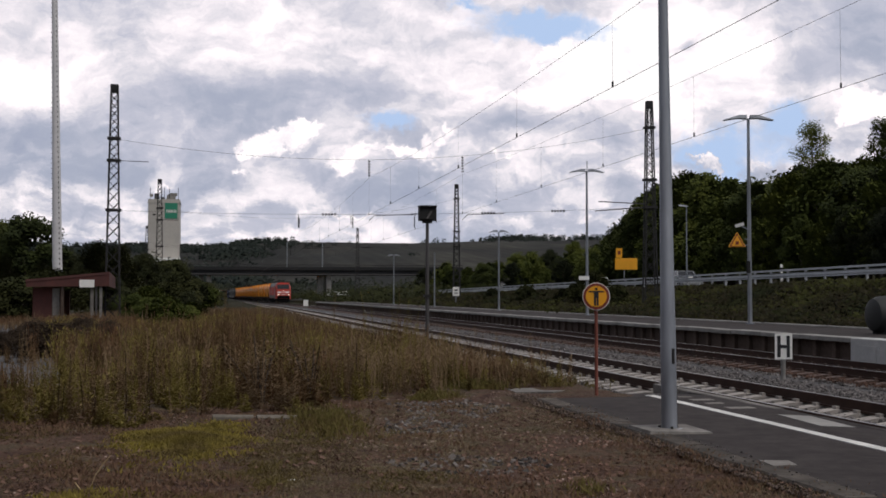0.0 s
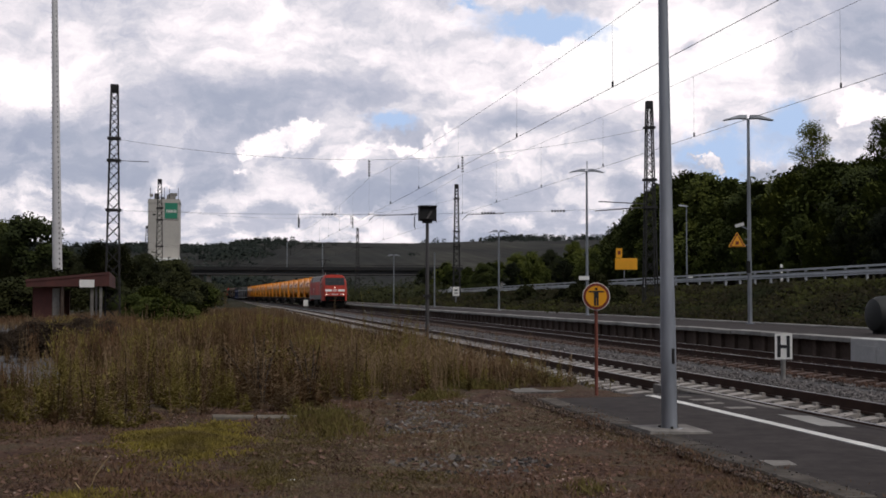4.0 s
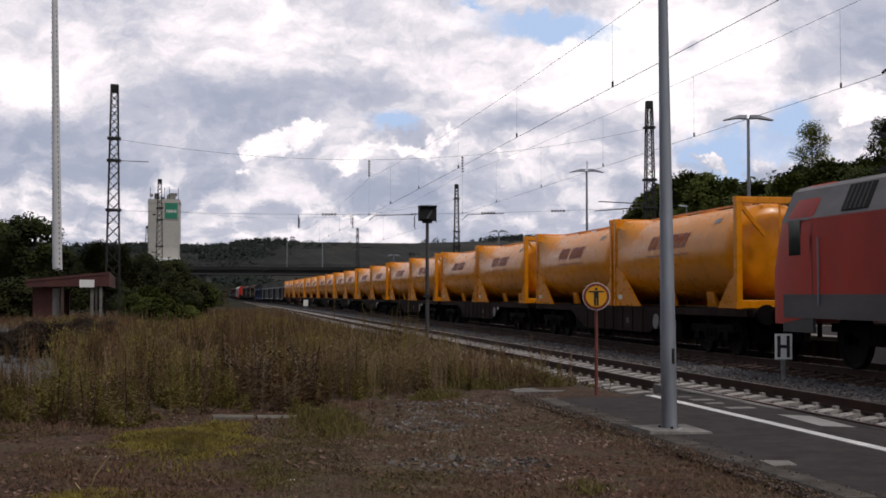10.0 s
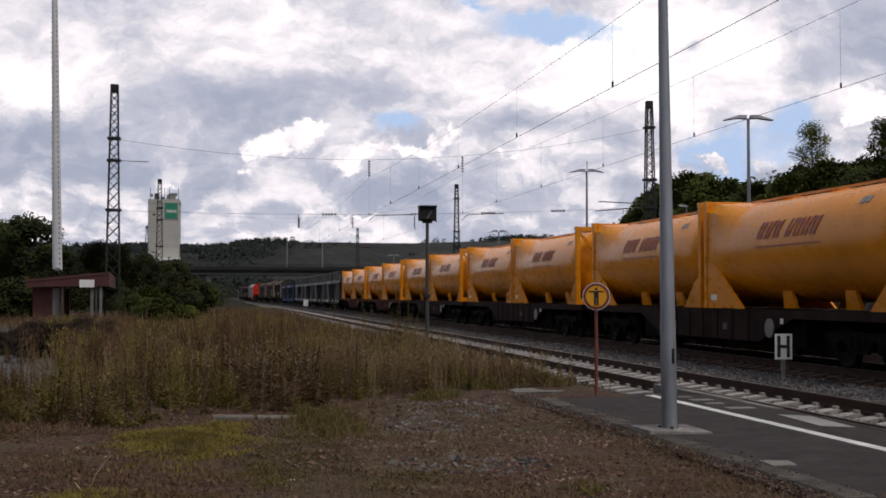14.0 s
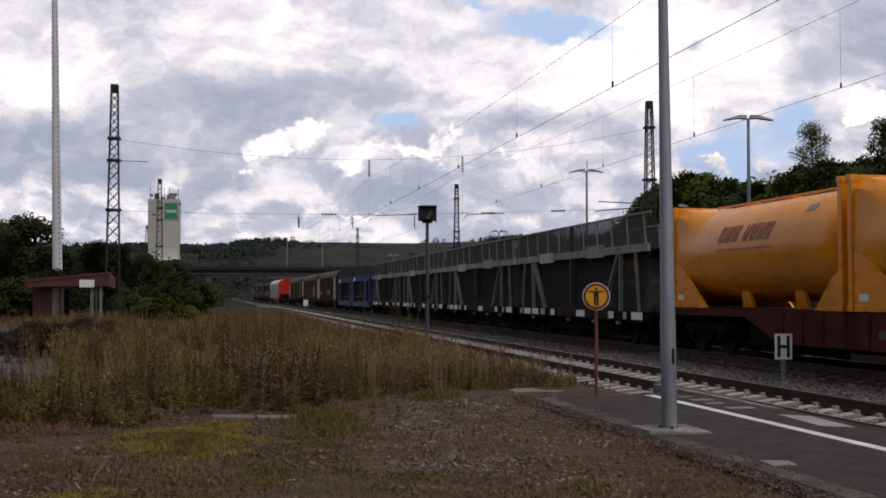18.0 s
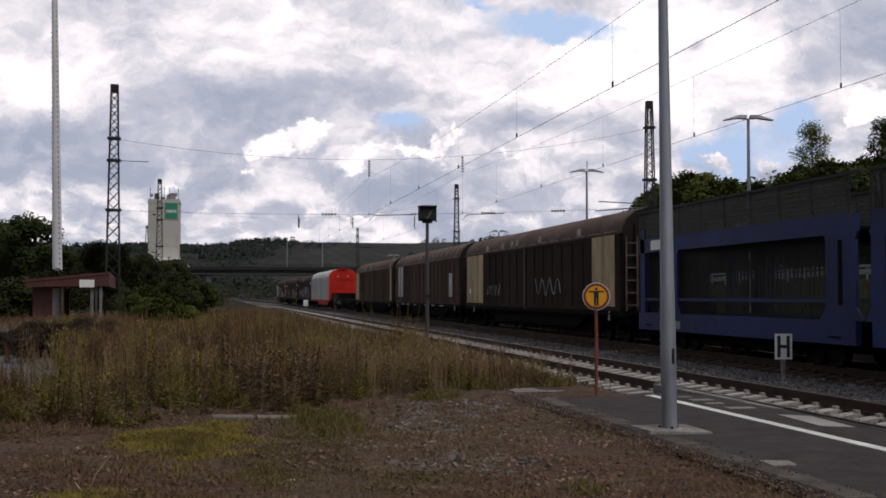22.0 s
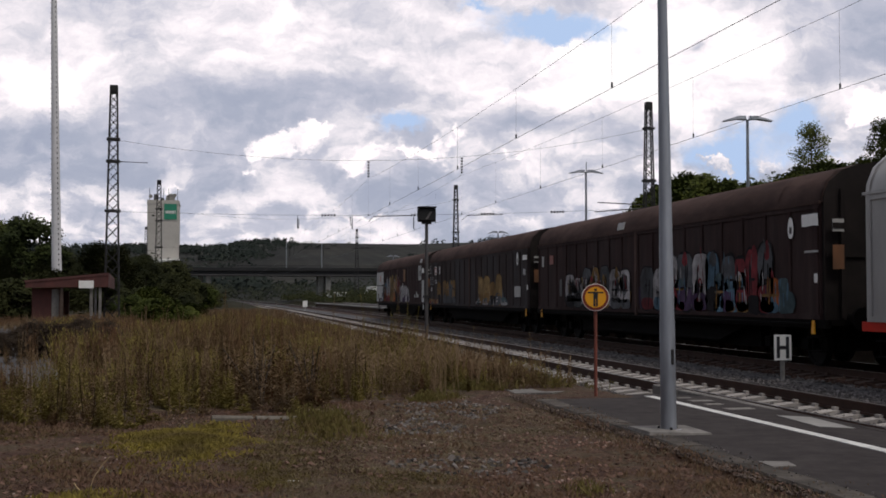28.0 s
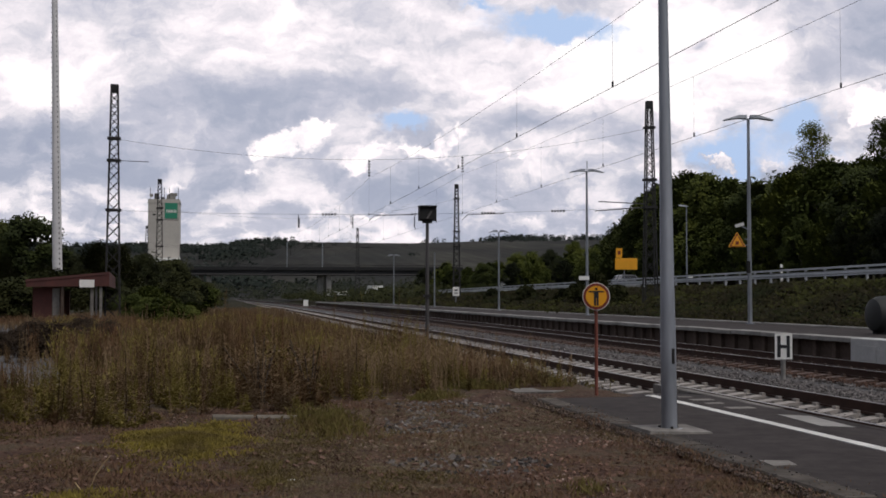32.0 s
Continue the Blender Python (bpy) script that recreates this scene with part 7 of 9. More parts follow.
def tank_container():
    """A 30-foot yellow bulk tank in its frame, front end at y = 0."""
    t = thing("tank_container", "orange-yellow cylindrical bulk tank container on a flat wagon", "tank container", group="yellow tank containers")
    L, Z, H, W = 9.2, 1.18, 2.72, 1.25
    N = 32

    def circ(y, r, zc=Z + 1.40):
        return [(r * math.cos(math.tau * (i + 0.5) / N), y, zc + r * math.sin(math.tau * (i + 0.5) / N)) for i in range(N)]

    def square(y):
        out = []
        for i in range(N):
            a = math.tau * (i + 0.5) / N
            c, s = math.cos(a), math.sin(a)
            k = 1 / max(abs(c), abs(s))
            out.append((1.20 * c * k, y, Z + 1.36 + 1.32 * s * k))
        return out

    def blend(y, k, r):
        return [tuple(a + (b - a) * k for a, b in zip(p, q)) for p, q in zip(square(y), circ(y, r))]

    part("tank", S().loft([circ(0.32, 0.4), circ(0.36, 0.85), circ(0.46, 1.10), circ(0.62, 1.21), circ(0.8, 1.235), circ(L - 1.25, 1.235), circ(L - 0.9, 1.22)]), M["yellow"], t, "orange-yellow painted tank barrel", smooth=40)
    part("end_hood", S().loft([square(L - 0.12), blend(L - 0.45, 0.15, 1.24), blend(L - 0.8, 0.5, 1.238), blend(L - 1.15, 0.85, 1.237), circ(L - 1.45, 1.237)]), M["yellow"], t, "flared end shroud", smooth=30)
    for y in (0.09, L - 0.09):
        for s in (-1, 1):
            part("corner_post", S().box(s * 1.17 - 0.08, s * 1.17 + 0.08, y - 0.085, y + 0.085, Z, Z + H, 0.015), M["yellow"], t)
        part("top_beam", S().box(-1.1, 1.1, y - 0.07, y + 0.07, Z + H - 0.16, Z + H, 0.012), M["yellow"], t)
        part("sill_beam", S().box(-1.1, 1.1, y - 0.07, y + 0.07, Z, Z + 0.2, 0.012), M["yellow"], t)
        for sx in (-1, 1):
            for z in (Z + 0.06, Z + H - 0.06):
                part("corner_casting", S().box(sx * 1.17 - 0.09, sx * 1.17 + 0.09, y - 0.095, y + 0.095, z - 0.065, z + 0.065, 0.01), M["yellow"], t)
    for s in (-1, 1):
        part("brace", S().beam((s * 1.1, 0.1, Z + H - 0.2), (s * 0.45, 0.1, Z + H - 0.95), 0.09), M["yellow"], t)
        part("saddle", S().slab([(s * 1.22, L - 0.2, Z), (s * 1.22, L - 2.3, Z), (s * 1.22, L - 1.9, Z + 0.25), (s * 1.22, L - 1.0, Z + 0.85), (s * 1.22, L - 0.2, Z + 1.25)], (-s * 0.06, 0, 0)), M["yellow"], t, "triangular saddle plate")
        part("saddle", S().slab([(s * 1.20, 0.18, Z), (s * 1.20, 1.25, Z), (s * 1.20, 0.55, Z + 0.65), (s * 1.20, 0.18, Z + 0.85)], (-s * 0.06, 0, 0)), M["yellow"], t, "triangular saddle plate")
        for y in (2.4, 5.2):
            part("belly_saddle", S().slab([(s * 0.72, y, Z + 0.02), (s * 0.72, y + 0.6, Z + 0.02), (s * 0.8, y + 0.5, Z + 0.42), (s * 0.8, y + 0.1, Z + 0.42)], (-s * 0.08, 0, 0)), M["yellow"], t)
        # lettering as plain slanted bars, two words, on the barrel's flank
        let = S()
        zc, R = Z + 1.40, 1.243

        def on(y, a):
            return Vector((s * R * math.cos(a), y, zc + R * math.sin(a)))
        for i, y in enumerate([3.0, 3.40, 3.80, 4.42, 4.80, 5.18, 5.54]):
            yy, dd = ((L - y), -1) if s < 0 else (y, 1)
            w = 0.30
            for j in range(2):
                for k in range(3):
                    a0, a1 = 0.175 + 0.115 * k, 0.175 + 0.115 * (k + 1)
                    o = 0.055
                    c0, c1 = w * (0.62 * j if (i + j) % 2 else 0.62 * j + (0.10 - 0.07 * k) * (1 - 2 * j)), w * (0.62 * j if (i + j) % 2 else 0.62 * j + (0.10 - 0.07 * (k + 1)) * (1 - 2 * j))
                    let.slab([on(yy + dd * (c0 + o * k), a0), on(yy + dd * (c0 + 0.08 + o * k), a0), on(yy + dd * (c1 + 0.08 + o * (k + 1)), a1), on(yy + dd * (c1 + o * (k + 1)), a1)], (s * 0.006, 0, 0.003))
            for k, gap in ((0, i % 3 == 0), (2, i % 2 == 0)):
                if gap:
                    a0, o = 0.175 + 0.115 * (k + 0.25), 0.055
                    let.slab([on(yy + dd * (0.06 + o * k), a0), on(yy + dd * (0.06 + 0.62 * w + o * k), a0), on(yy + dd * (0.06 + 0.62 * w + o * k), a0 + 0.06), on(yy + dd * (0.06 + o * k), a0 + 0.06)], (s * 0.004, 0, 0.002))
        tagged(part("lettering", let, M["tankred"], t, "dark red slanted bars in two words"), kind="stuff")
        ln = S()
        yy = (L - 3.0) if s < 0 else 3.0
        ln.slab([on(yy, 0.02), on(yy + (-3.1 if s < 0 else 3.1), 0.02), on(yy + (-3.1 if s < 0 else 3.1), 0.042), on(yy, 0.042)], (s * 0.006, 0, 0))
        part("line_mark", ln, M["tankred"], t)
        yy = 1.6 if s < 0 else L - 1.9
        sm = S()
        for k in range(2):
            sm.slab([on(yy + 0.22 * k, 0.66), on(yy + 0.16 + 0.22 * k, 0.66), on(yy + 0.16 + 0.22 * k, 0.80), on(yy + 0.22 * k, 0.80)], (s * 0.006, 0, 0.006))
        part("small_badge", sm, M["silver"], t)
        part("data_plate", S().box(s * 1.225 - 0.004, s * 1.225 + 0.004, L - 0.75, L - 0.4, Z + 0.2, Z + 0.34), M["white"], t, "small white data plate")
    part("walkway", S().beam((-0.28, 0.4, Z + 2.66), (-0.28, L - 0.9, Z + 2.66), 0.05).beam((0.28, 0.4, Z + 2.66), (0.28, L - 0.9, Z + 2.66), 0.05), M["yellow"], t)
    for y in (2.3, 4.6, 6.8):
        part("manhole", S().cyl((0, y, Z + 2.60), (0, y, Z + 2.70), 0.26, n=16), M["yellow"], t, smooth=40)
    part("ladder", S().beam((0.3, 0.03, Z + 0.2), (0.3, 0.03, Z + 2.6), 0.04).beam((-0.1, 0.03, Z + 0.2), (-0.1, 0.03, Z + 2.6), 0.04), M["yellow"], t)
    return t


def container_wagon(paint="rust", label="rusty brown flat container wagon with fish-belly side frames"):
    t = thing("container_wagon", label, "freight wagon", group="container wagons")
    L = 20.0
    part("deck_frame", S().box(-1.0, 1.0, 0.3, L - 0.3, 0.98, 1.16), M[paint], t)
    for s in (-1, 1):
        ring_ = [(s * 1.14, 0.4, 1.16), (s * 1.14, 0.4, 0.98), (s * 1.14, 5.2, 0.98), (s * 1.14, 6.9, 0.42), (s * 1.14, L - 6.9, 0.42), (s * 1.14, L - 5.2, 0.98), (s * 1.14, L - 0.4, 0.98), (s * 1.14, L - 0.4, 1.16)]
        part("side_frame", S().slab(ring_, (s * 0.05, 0, 0)), M[paint], t, "rusty fish-belly beam")
        rib = S().box(s * 1.2 - 0.02, s * 1.2 + 0.02, -0.04, 0.04, 0.44, 1.14).mesh("rib", M[paint])
        for y in (7.4, 8.3, 9.2, 10.1, 11.0, 11.9, 12.8):
            part("rib", rib, None, t).matrix_basis = pose(0, y, 0)
        part("side_label", S().box(s * 1.196 - 0.006, s * 1.196 + 0.006, 8.6, 8.85, 0.66, 0.82), M["carrier"], t)
        part("brake_wheel", S().cyl((s * 1.22, 6.2, 0.75), (s * 1.25, 6.2, 0.75), 0.22, n=18), M["strut"], t)
        part("lashing_tag", S().box(s * 1.2 - 0.01, s * 1.2 + 0.01, 5.6, 5.72, 0.86, 0.98), M["white"], t)
    for y in (7.5, 12.5, 10):
        part("cross_member", S().box(-1.1, 1.1, y - 0.1, y + 0.1, 0.45, 0.98), M["under"], t)
    part("brake_gear", S().cyl((-0.4, 9, 0.7), (-0.4, 10.5, 0.7), 0.25, n=12).box(0.1, 0.7, 8.5, 9.2, 0.55, 0.95), M["under"], t)
    # near-black filler boxes stand for the shade between and inside the bogies
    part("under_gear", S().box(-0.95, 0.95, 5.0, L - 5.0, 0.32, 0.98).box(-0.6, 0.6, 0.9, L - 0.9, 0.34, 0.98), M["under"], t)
    bogie(t, 2.6), bogie(t, L - 2.6)
    buffers(t, 0.35, -1), buffers(t, L - 0.35, 1)
    return t


def car_carrier(L, frame_m, name, label, style):
    """A double-deck car transporter: open sides, struts, mesh fence on the upper deck."""
    t = thing(name, label, "car transporter", group="car transporters")
    part("lower_deck", S().box(-1.25, 1.25, 0.3, L - 0.3, 0.86, 1.0), M["under"], t)
    part("upper_deck", S().box(-1.3, 1.3, 0.3, L - 0.3, 2.80, 2.86), M["under"], t)
    for s in (-1, 1):
        x = s * 1.36
        if style == "grey":
            part("sill", S().box(x - 0.06, x + 0.06, 0.2, L - 0.2, 0.72, 1.02), M["under"], t, "near-black sill")
            part("sill_panel", S().box(x + s * 0.062 - 0.004, x + s * 0.062 + 0.004, 3.6, 9.6, 0.78, 1.16), M["rust"], t, "rusty brown panel")
            part("upper_beam", S().box(x - 0.05, x + 0.05, 0.2, L - 0.2, 2.78, 3.02), M["strut"], t)
            for e, d in ((0.0, 1), (L, -1)):
                part("strut", S().beam((x, e + d * 1.30, 2.8), (x, e + d * 1.05, 1.0), 0.06, 0.08, (1, 0, 0)), M["strut"], t)
                part("strut", S().beam((x, e + d * 2.62, 2.9), (x, e + d * 2.70, 1.0), 0.08, 0.12, (1, 0, 0)), M["strut"], t)
                part("strut", S().beam((x, e + d * 2.80, 2.8), (x, e + d * 4.35, 1.0), 0.08, 0.14, (1, 0, 0)), M["strut"], t)
            part("upright", S().box(x - 0.05, x + 0.05, L / 2 - 0.1, L / 2 + 0.1, 0.9, 3.9).box(x - 0.05, x + 0.05, L / 2 - 0.45, L / 2 - 0.37, 0.9, 2.8), M["darksteel"], t)
            for y, w, m_ in ((0.6, 0.95, "white"), (2.0, 0.3, "pale"), (3.2, 0.5, "white"), (6.2, 0.95, "white"), (9.9, 0.5, "white"), (11.2, 0.6, "pale"), (12.15, 0.9, "white"), (13.3, 0.95, "white"), (14.5, 0.4, "pale")):
                part("sill_plate", S().box(x + s * 0.064 - 0.004, x + s * 0.064 + 0.004, y, y + w, 0.78, 1.0), M[m_], t, "small white plate on the sill")
            for y in (2.75, 5.2, 8.1, 12.9):
                part("tie_bracket", S().box(x + s * 0.02 - 0.05, x + s * 0.02 + 0.05, y, y + 0.22, 0.60, 0.70, 0.01), M["strut"], t)
            part("notice_plate", S().box(x + s * 0.055 - 0.006, x + s * 0.055 + 0.006, 10.0, 11.9, 2.70, 3.07), M["pale"], t, "pale notice plate")
            part("notice_plate", S().box(x + s * 0.055 - 0.006, x + s * 0.055 + 0.006, 4.1, 5.95, 2.72, 3.12), M["strut"], t, "pale notice plate")
        else:
            part("sill", S().box(x - 0.06, x + 0.06, 0.2, L - 0.2, 0.52, 1.0), frame_m, t)
            part("upper_beam", S().box(x - 0.05, x + 0.05, 0.2, L - 0.2, 2.72, 3.12), frame_m, t)
            ends = ((2.0, 3.2), (11.25, 12.4)) if style == "blue" else ((L - 12.4, L - 11.25), (L - 3.2, L - 2.0))
            for y0, y1 in ends:
                part("pillar", S().slab([(x, y0 - 0.25, 1.0), (x, y1 + 0.25, 1.0), (x, y1 + 0.02, 1.25), (x, y1, 2.6), (x, y1 + 0.1, 2.75), (x, y0 - 0.1, 2.75), (x, y0, 2.6), (x, y0 - 0.02, 1.25)], (s * 0.06, 0, 0)), frame_m, t)
                part("pillar_slot", S().box(x + s * 0.062 - 0.004, x + s * 0.062 + 0.004, (y0 + y1) / 2 - 0.08, (y0 + y1) / 2 + 0.08, 1.3, 2.6), M["under"], t)
            o = 0.5 if style == "blue" else L - 0.5
            part("end_frame", S().box(x - 0.05, x + 0.05, o - 0.18, o + 0.18, 1.0, 3.4), frame_m, t)
            part("inner_rail", S().box(x - 0.03, x + 0.03, 0.3, L - 0.3, 1.35, 1.42), frame_m, t)
            part("notice_plate", S().box(x + s * 0.055 - 0.006, x + s * 0.055 + 0.006, L - 2.6, L - 1.2, 2.78, 3.06), M["white"], t, "white notice plate")
            part("notice_plate", S().box(x + s * 0.066 - 0.006, x + s * 0.066 + 0.006, L - 3.4, L - 2.6, 0.6, 0.8), M["silver"], t)
        part("hand_rail", S().box(x - 0.03, x + 0.03, 0.03, L - 0.03, 3.88, 3.94), M["darksteel"] if style != "grey" else M["strut"], t)
        n = int(L / 1.55)
        for i in range(n + 1):
            y = 0.45 + (L - 0.9) * i / n
            part("fence_post", S().beam((x, y, 3.0), (x, y + 0.16, 3.9), 0.055), M["strut"] if style == "grey" else M["darksteel"], t)
        net = S()
        k = int(L / 0.05)
        for i in range(k):
            y = 0.45 + (L - 0.9) * i / k
            net.box(x - 0.005, x + 0.005, y, y + (0.010 if style == "grey" else 0.015), 3.02, 3.88)
        for j in range(8):
            net.box(x - 0.005, x + 0.005, 0.1, L - 0.1, 3.10 + 0.1 * j, 3.11 + 0.1 * j)
        tagged(part("mesh_fence", net, M["mesh"], t, "fine dark mesh fence"), kind="stuff")
        low = S()
        k = int(L / 0.04)
        for i in range(k):
            y = 0.45 + (L - 0.9) * i / k
            low.box(s * 1.2 - 0.004, s * 1.2 + 0.004, y, y + 0.008, 1.0, 2.8)
        tagged(part("side_screen", low, M["mesh"], t, "dark side screen"), kind="stuff")
        part("ladder", S().beam((x, L - 0.5, 0.9), (x, L - 0.5, 3.9), 0.05).beam((x, L - 0.15, 0.9), (x, L - 0.15, 3.9), 0.05), M["darksteel"], t)
    for y in (2.0, L - 2.0):
        wheelset(t, y - 0.9 if y > 5 else y, 0.46), wheelset(t, y if y > 5 else y + 0.9, 0.46)
    # dark filler closes the view beneath the deck, as shade would
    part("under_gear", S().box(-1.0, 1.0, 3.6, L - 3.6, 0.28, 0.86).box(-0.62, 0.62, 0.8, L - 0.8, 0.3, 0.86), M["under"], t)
    buffers(t, 0.35, -1), buffers(t, L - 0.35, 1)
    steps(t, 1.0), steps(t, L - 1.0)
    return t


def sliding_van(L, wall, roofm, label, ends, cream=(), underframe="under", name="sliding_wall_van", strips=None, redend=False, strip_w=0.28, hoop=None, W=1.42, rise=0.0, ladder=False):
    """A sliding-wall van with a barrel roof and ribbed side doors."""
    t = thing(name, label, "goods van", group="sliding-wall vans")
    arc = [(W, 3.42), (W * 0.985, 3.6 + 0.2 * rise), (W * 0.90, 3.86 + 0.5 * rise), (W * 0.70, 4.09 + 0.8 * rise), (W * 0.42, 4.22 + rise), (W * 0.14, 4.27 + rise)]
    full = [(-a, b) for a, b in arc] + [(a, b) for a, b in reversed(arc)]
    part("roof", S().loft([[(x, y, z) for x, z in full] + [(W - 0.1, y, 3.38), (-W + 0.1, y, 3.38)] for y in (0.45, L - 0.45)]), roofm, t, smooth=35)
    for y in [0.5, L / 2 - 0.06, L - 0.62] + [0.56 + (L - 1.12) * k / 12 for k in range(1, 12) if k != 6]:
        part("roof_hoop", S().loft([[(x * 1.012, yy, z * 1.004) for x, z in full] for yy in (y, y + (0.12 if y in (0.5, L / 2 - 0.06, L - 0.62) else 0.05))], caps=False, closed=False), hoop or roofm, t, smooth=35)
    for s in (-1, 1):
        for i in range(2):
            y0, y1 = 0.5 + i * (L / 2 - 0.5), L / 2 + i * (L / 2 - 0.5) - 0.05
            d = part("sliding_wall", S().box(s * (W - 0.02) - 0.04, s * (W - 0.02) + 0.04, y0, y1, 1.02, 3.42), wall, t)
            ribm = S().box(s * (W + 0.035) - 0.018, s * (W + 0.035) + 0.018, -0.05, 0.05, 1.1, 3.36).mesh("rib", wall)
            for k in range(10):
                part("rib", ribm, None, d).matrix_basis = pose(0, y0 + 0.1 + (y1 - y0 - 0.2) * k / 9, 0)
            rib = S().box(s * (W + 0.03) - 0.02, s * (W + 0.03) + 0.02, y0, y1, 3.30, 3.40)
            part("lower_edge", S().box(s * (W + 0.03) - 0.02, s * (W + 0.03) + 0.02, y0, y1, 1.02, 1.12), wall, d)
            part("upper_edge", rib, wall, d)
        part("centre_post", S().box(s * (W + 0.02) - 0.05, s * (W + 0.02) + 0.05, L / 2 - 0.07, L / 2 + 0.07, 0.95, 3.45), roofm if not redend else wall, t)
        part("eaves_rail", S().box(s * (W + 0.04) - 0.03, s * (W + 0.04) + 0.03, 0.45, L - 0.45, 3.40, 3.46), roofm, t)
        part("sill", S().box(s * (W - 0.04) - 0.06, s * (W - 0.04) + 0.06, 0.3, L - 0.3, 0.84, 1.02), M[underframe], t)
        for y, w, z0, z1 in cream:
            part("door_panel", S().box(s * (W + 0.055) - 0.004, s * (W + 0.055) + 0.004, y, y + w, z0, z1), ends, t, "pale dirty panel")
        part("truss", S().slab([(s * 1.1, 4.6, 0.84), (s * 1.1, 6.2, 0.4), (s * 1.1, L - 6.2, 0.4), (s * 1.1, L - 4.6, 0.84)], (s * 0.06, 0, 0)), M[underframe], t)
        part("locking_bar", S().cyl((s * 1.5, 0.8, 0.93), (s * 1.5, L - 0.8, 0.93), 0.025, n=6), M["under"], t)
    for y, sg in ((0.45, -1), (L - 0.45, 1)):
        endm = M["signred"] if redend and y < 1 else wall if redend else M["soot"]
        part("end_wall", S().loft([[(x * 0.985, yy, z) for x, z in full] + [(W * 0.985, yy, 1.02), (-W * 0.985, yy, 1.02)] for yy in (y - 0.04, y + 0.04)]), endm, t, "bright red end wall" if redend and y < 1 else "", smooth=30)
        bar = S().box(-0.05, 0.05, min(y, y + sg * 0.1), max(y, y + sg * 0.1), 1.05, 3.7).mesh("end_rib", endm)
        for x in (-1.0, -0.35, 0.35, 1.0):
            part("end_rib", bar, None, t).matrix_basis = pose(x, 0, 0)
        part("end_beam", S().box(-1.35, 1.35, min(y, y + sg * 0.08), max(y, y + sg * 0.08), 2.3, 2.42), endm, t)
        if redend:
            part("end_arch", S().loft([[(x * k, y + sg * 0.06, 1.6 + (z - 1.6) * k) for x, z in full] for k in (0.80, 0.76)], caps=False, closed=False), endm, t, "pressed arch in the end wall", smooth=30)
            part("end_beam", S().box(-1.2, 1.2, min(y, y + sg * 0.10), max(y, y + sg * 0.10), 3.25, 3.35), endm, t)
            part("end_cap", S().box(-0.5, 0.5, min(y, y + sg * 0.2), max(y, y + sg * 0.2), 4.24 + rise, 4.32 + rise), endm, t)
            for x in (-0.55, 0.55):
                part("end_mark", S().box(x - 0.08, x + 0.08, min(y, y + sg * 0.055), max(y, y + sg * 0.055), 3.5, 3.62), M["pale"], t)
    part("floor", S().box(-1.36, 1.36, 0.3, L - 0.3, 0.9, 1.02), M["under"], t)
    for y in (0.33, L - 0.33) if ladder else ():
        a = S().beam((-1.33, y, 1.0), (-1.33, y, 3.3), 0.04).beam((-0.98, y, 1.0), (-0.98, y, 3.3), 0.04)
        for k in range(6):
            a.beam((-1.33, y, 1.2 + 0.38 * k), (-0.98, y, 1.2 + 0.38 * k), 0.035)
        part("end_ladder", a, roofm, t, "narrow steel ladder on the end wall")
    if strips:
        n = 15
        for k in range(n):
            y = 0.9 + (L - 1.8) * (k + 0.5) / n
            for s in (-1, 1):
                a = S()
                for (xa, za), (xb, zb) in zip(arc[1:4], arc[2:5]):
                    a.slab([(s * xa * 1.004, y, za), (s * xa * 1.004, y + strip_w, za), (s * xb * 1.004, y + strip_w + 0.06, zb), (s * xb * 1.004, y + 0.06, zb)], (s * 0.012, 0, 0.012))
                part("roof_strip", a, strips, t, "pale curved roof strip")
    for y in (2.7, L - 2.7):
        wheelset(t, y - 0.9, 0.46), wheelset(t, y + 0.9, 0.46)
    # dark filler in place of the shade below the van floor
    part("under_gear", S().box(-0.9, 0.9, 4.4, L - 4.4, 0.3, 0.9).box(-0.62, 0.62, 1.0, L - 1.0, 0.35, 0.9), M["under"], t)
    buffers(t, 0.3, -1), buffers(t, L - 0.3, 1)
    steps(t, 0.8), steps(t, L - 0.8)
    return t


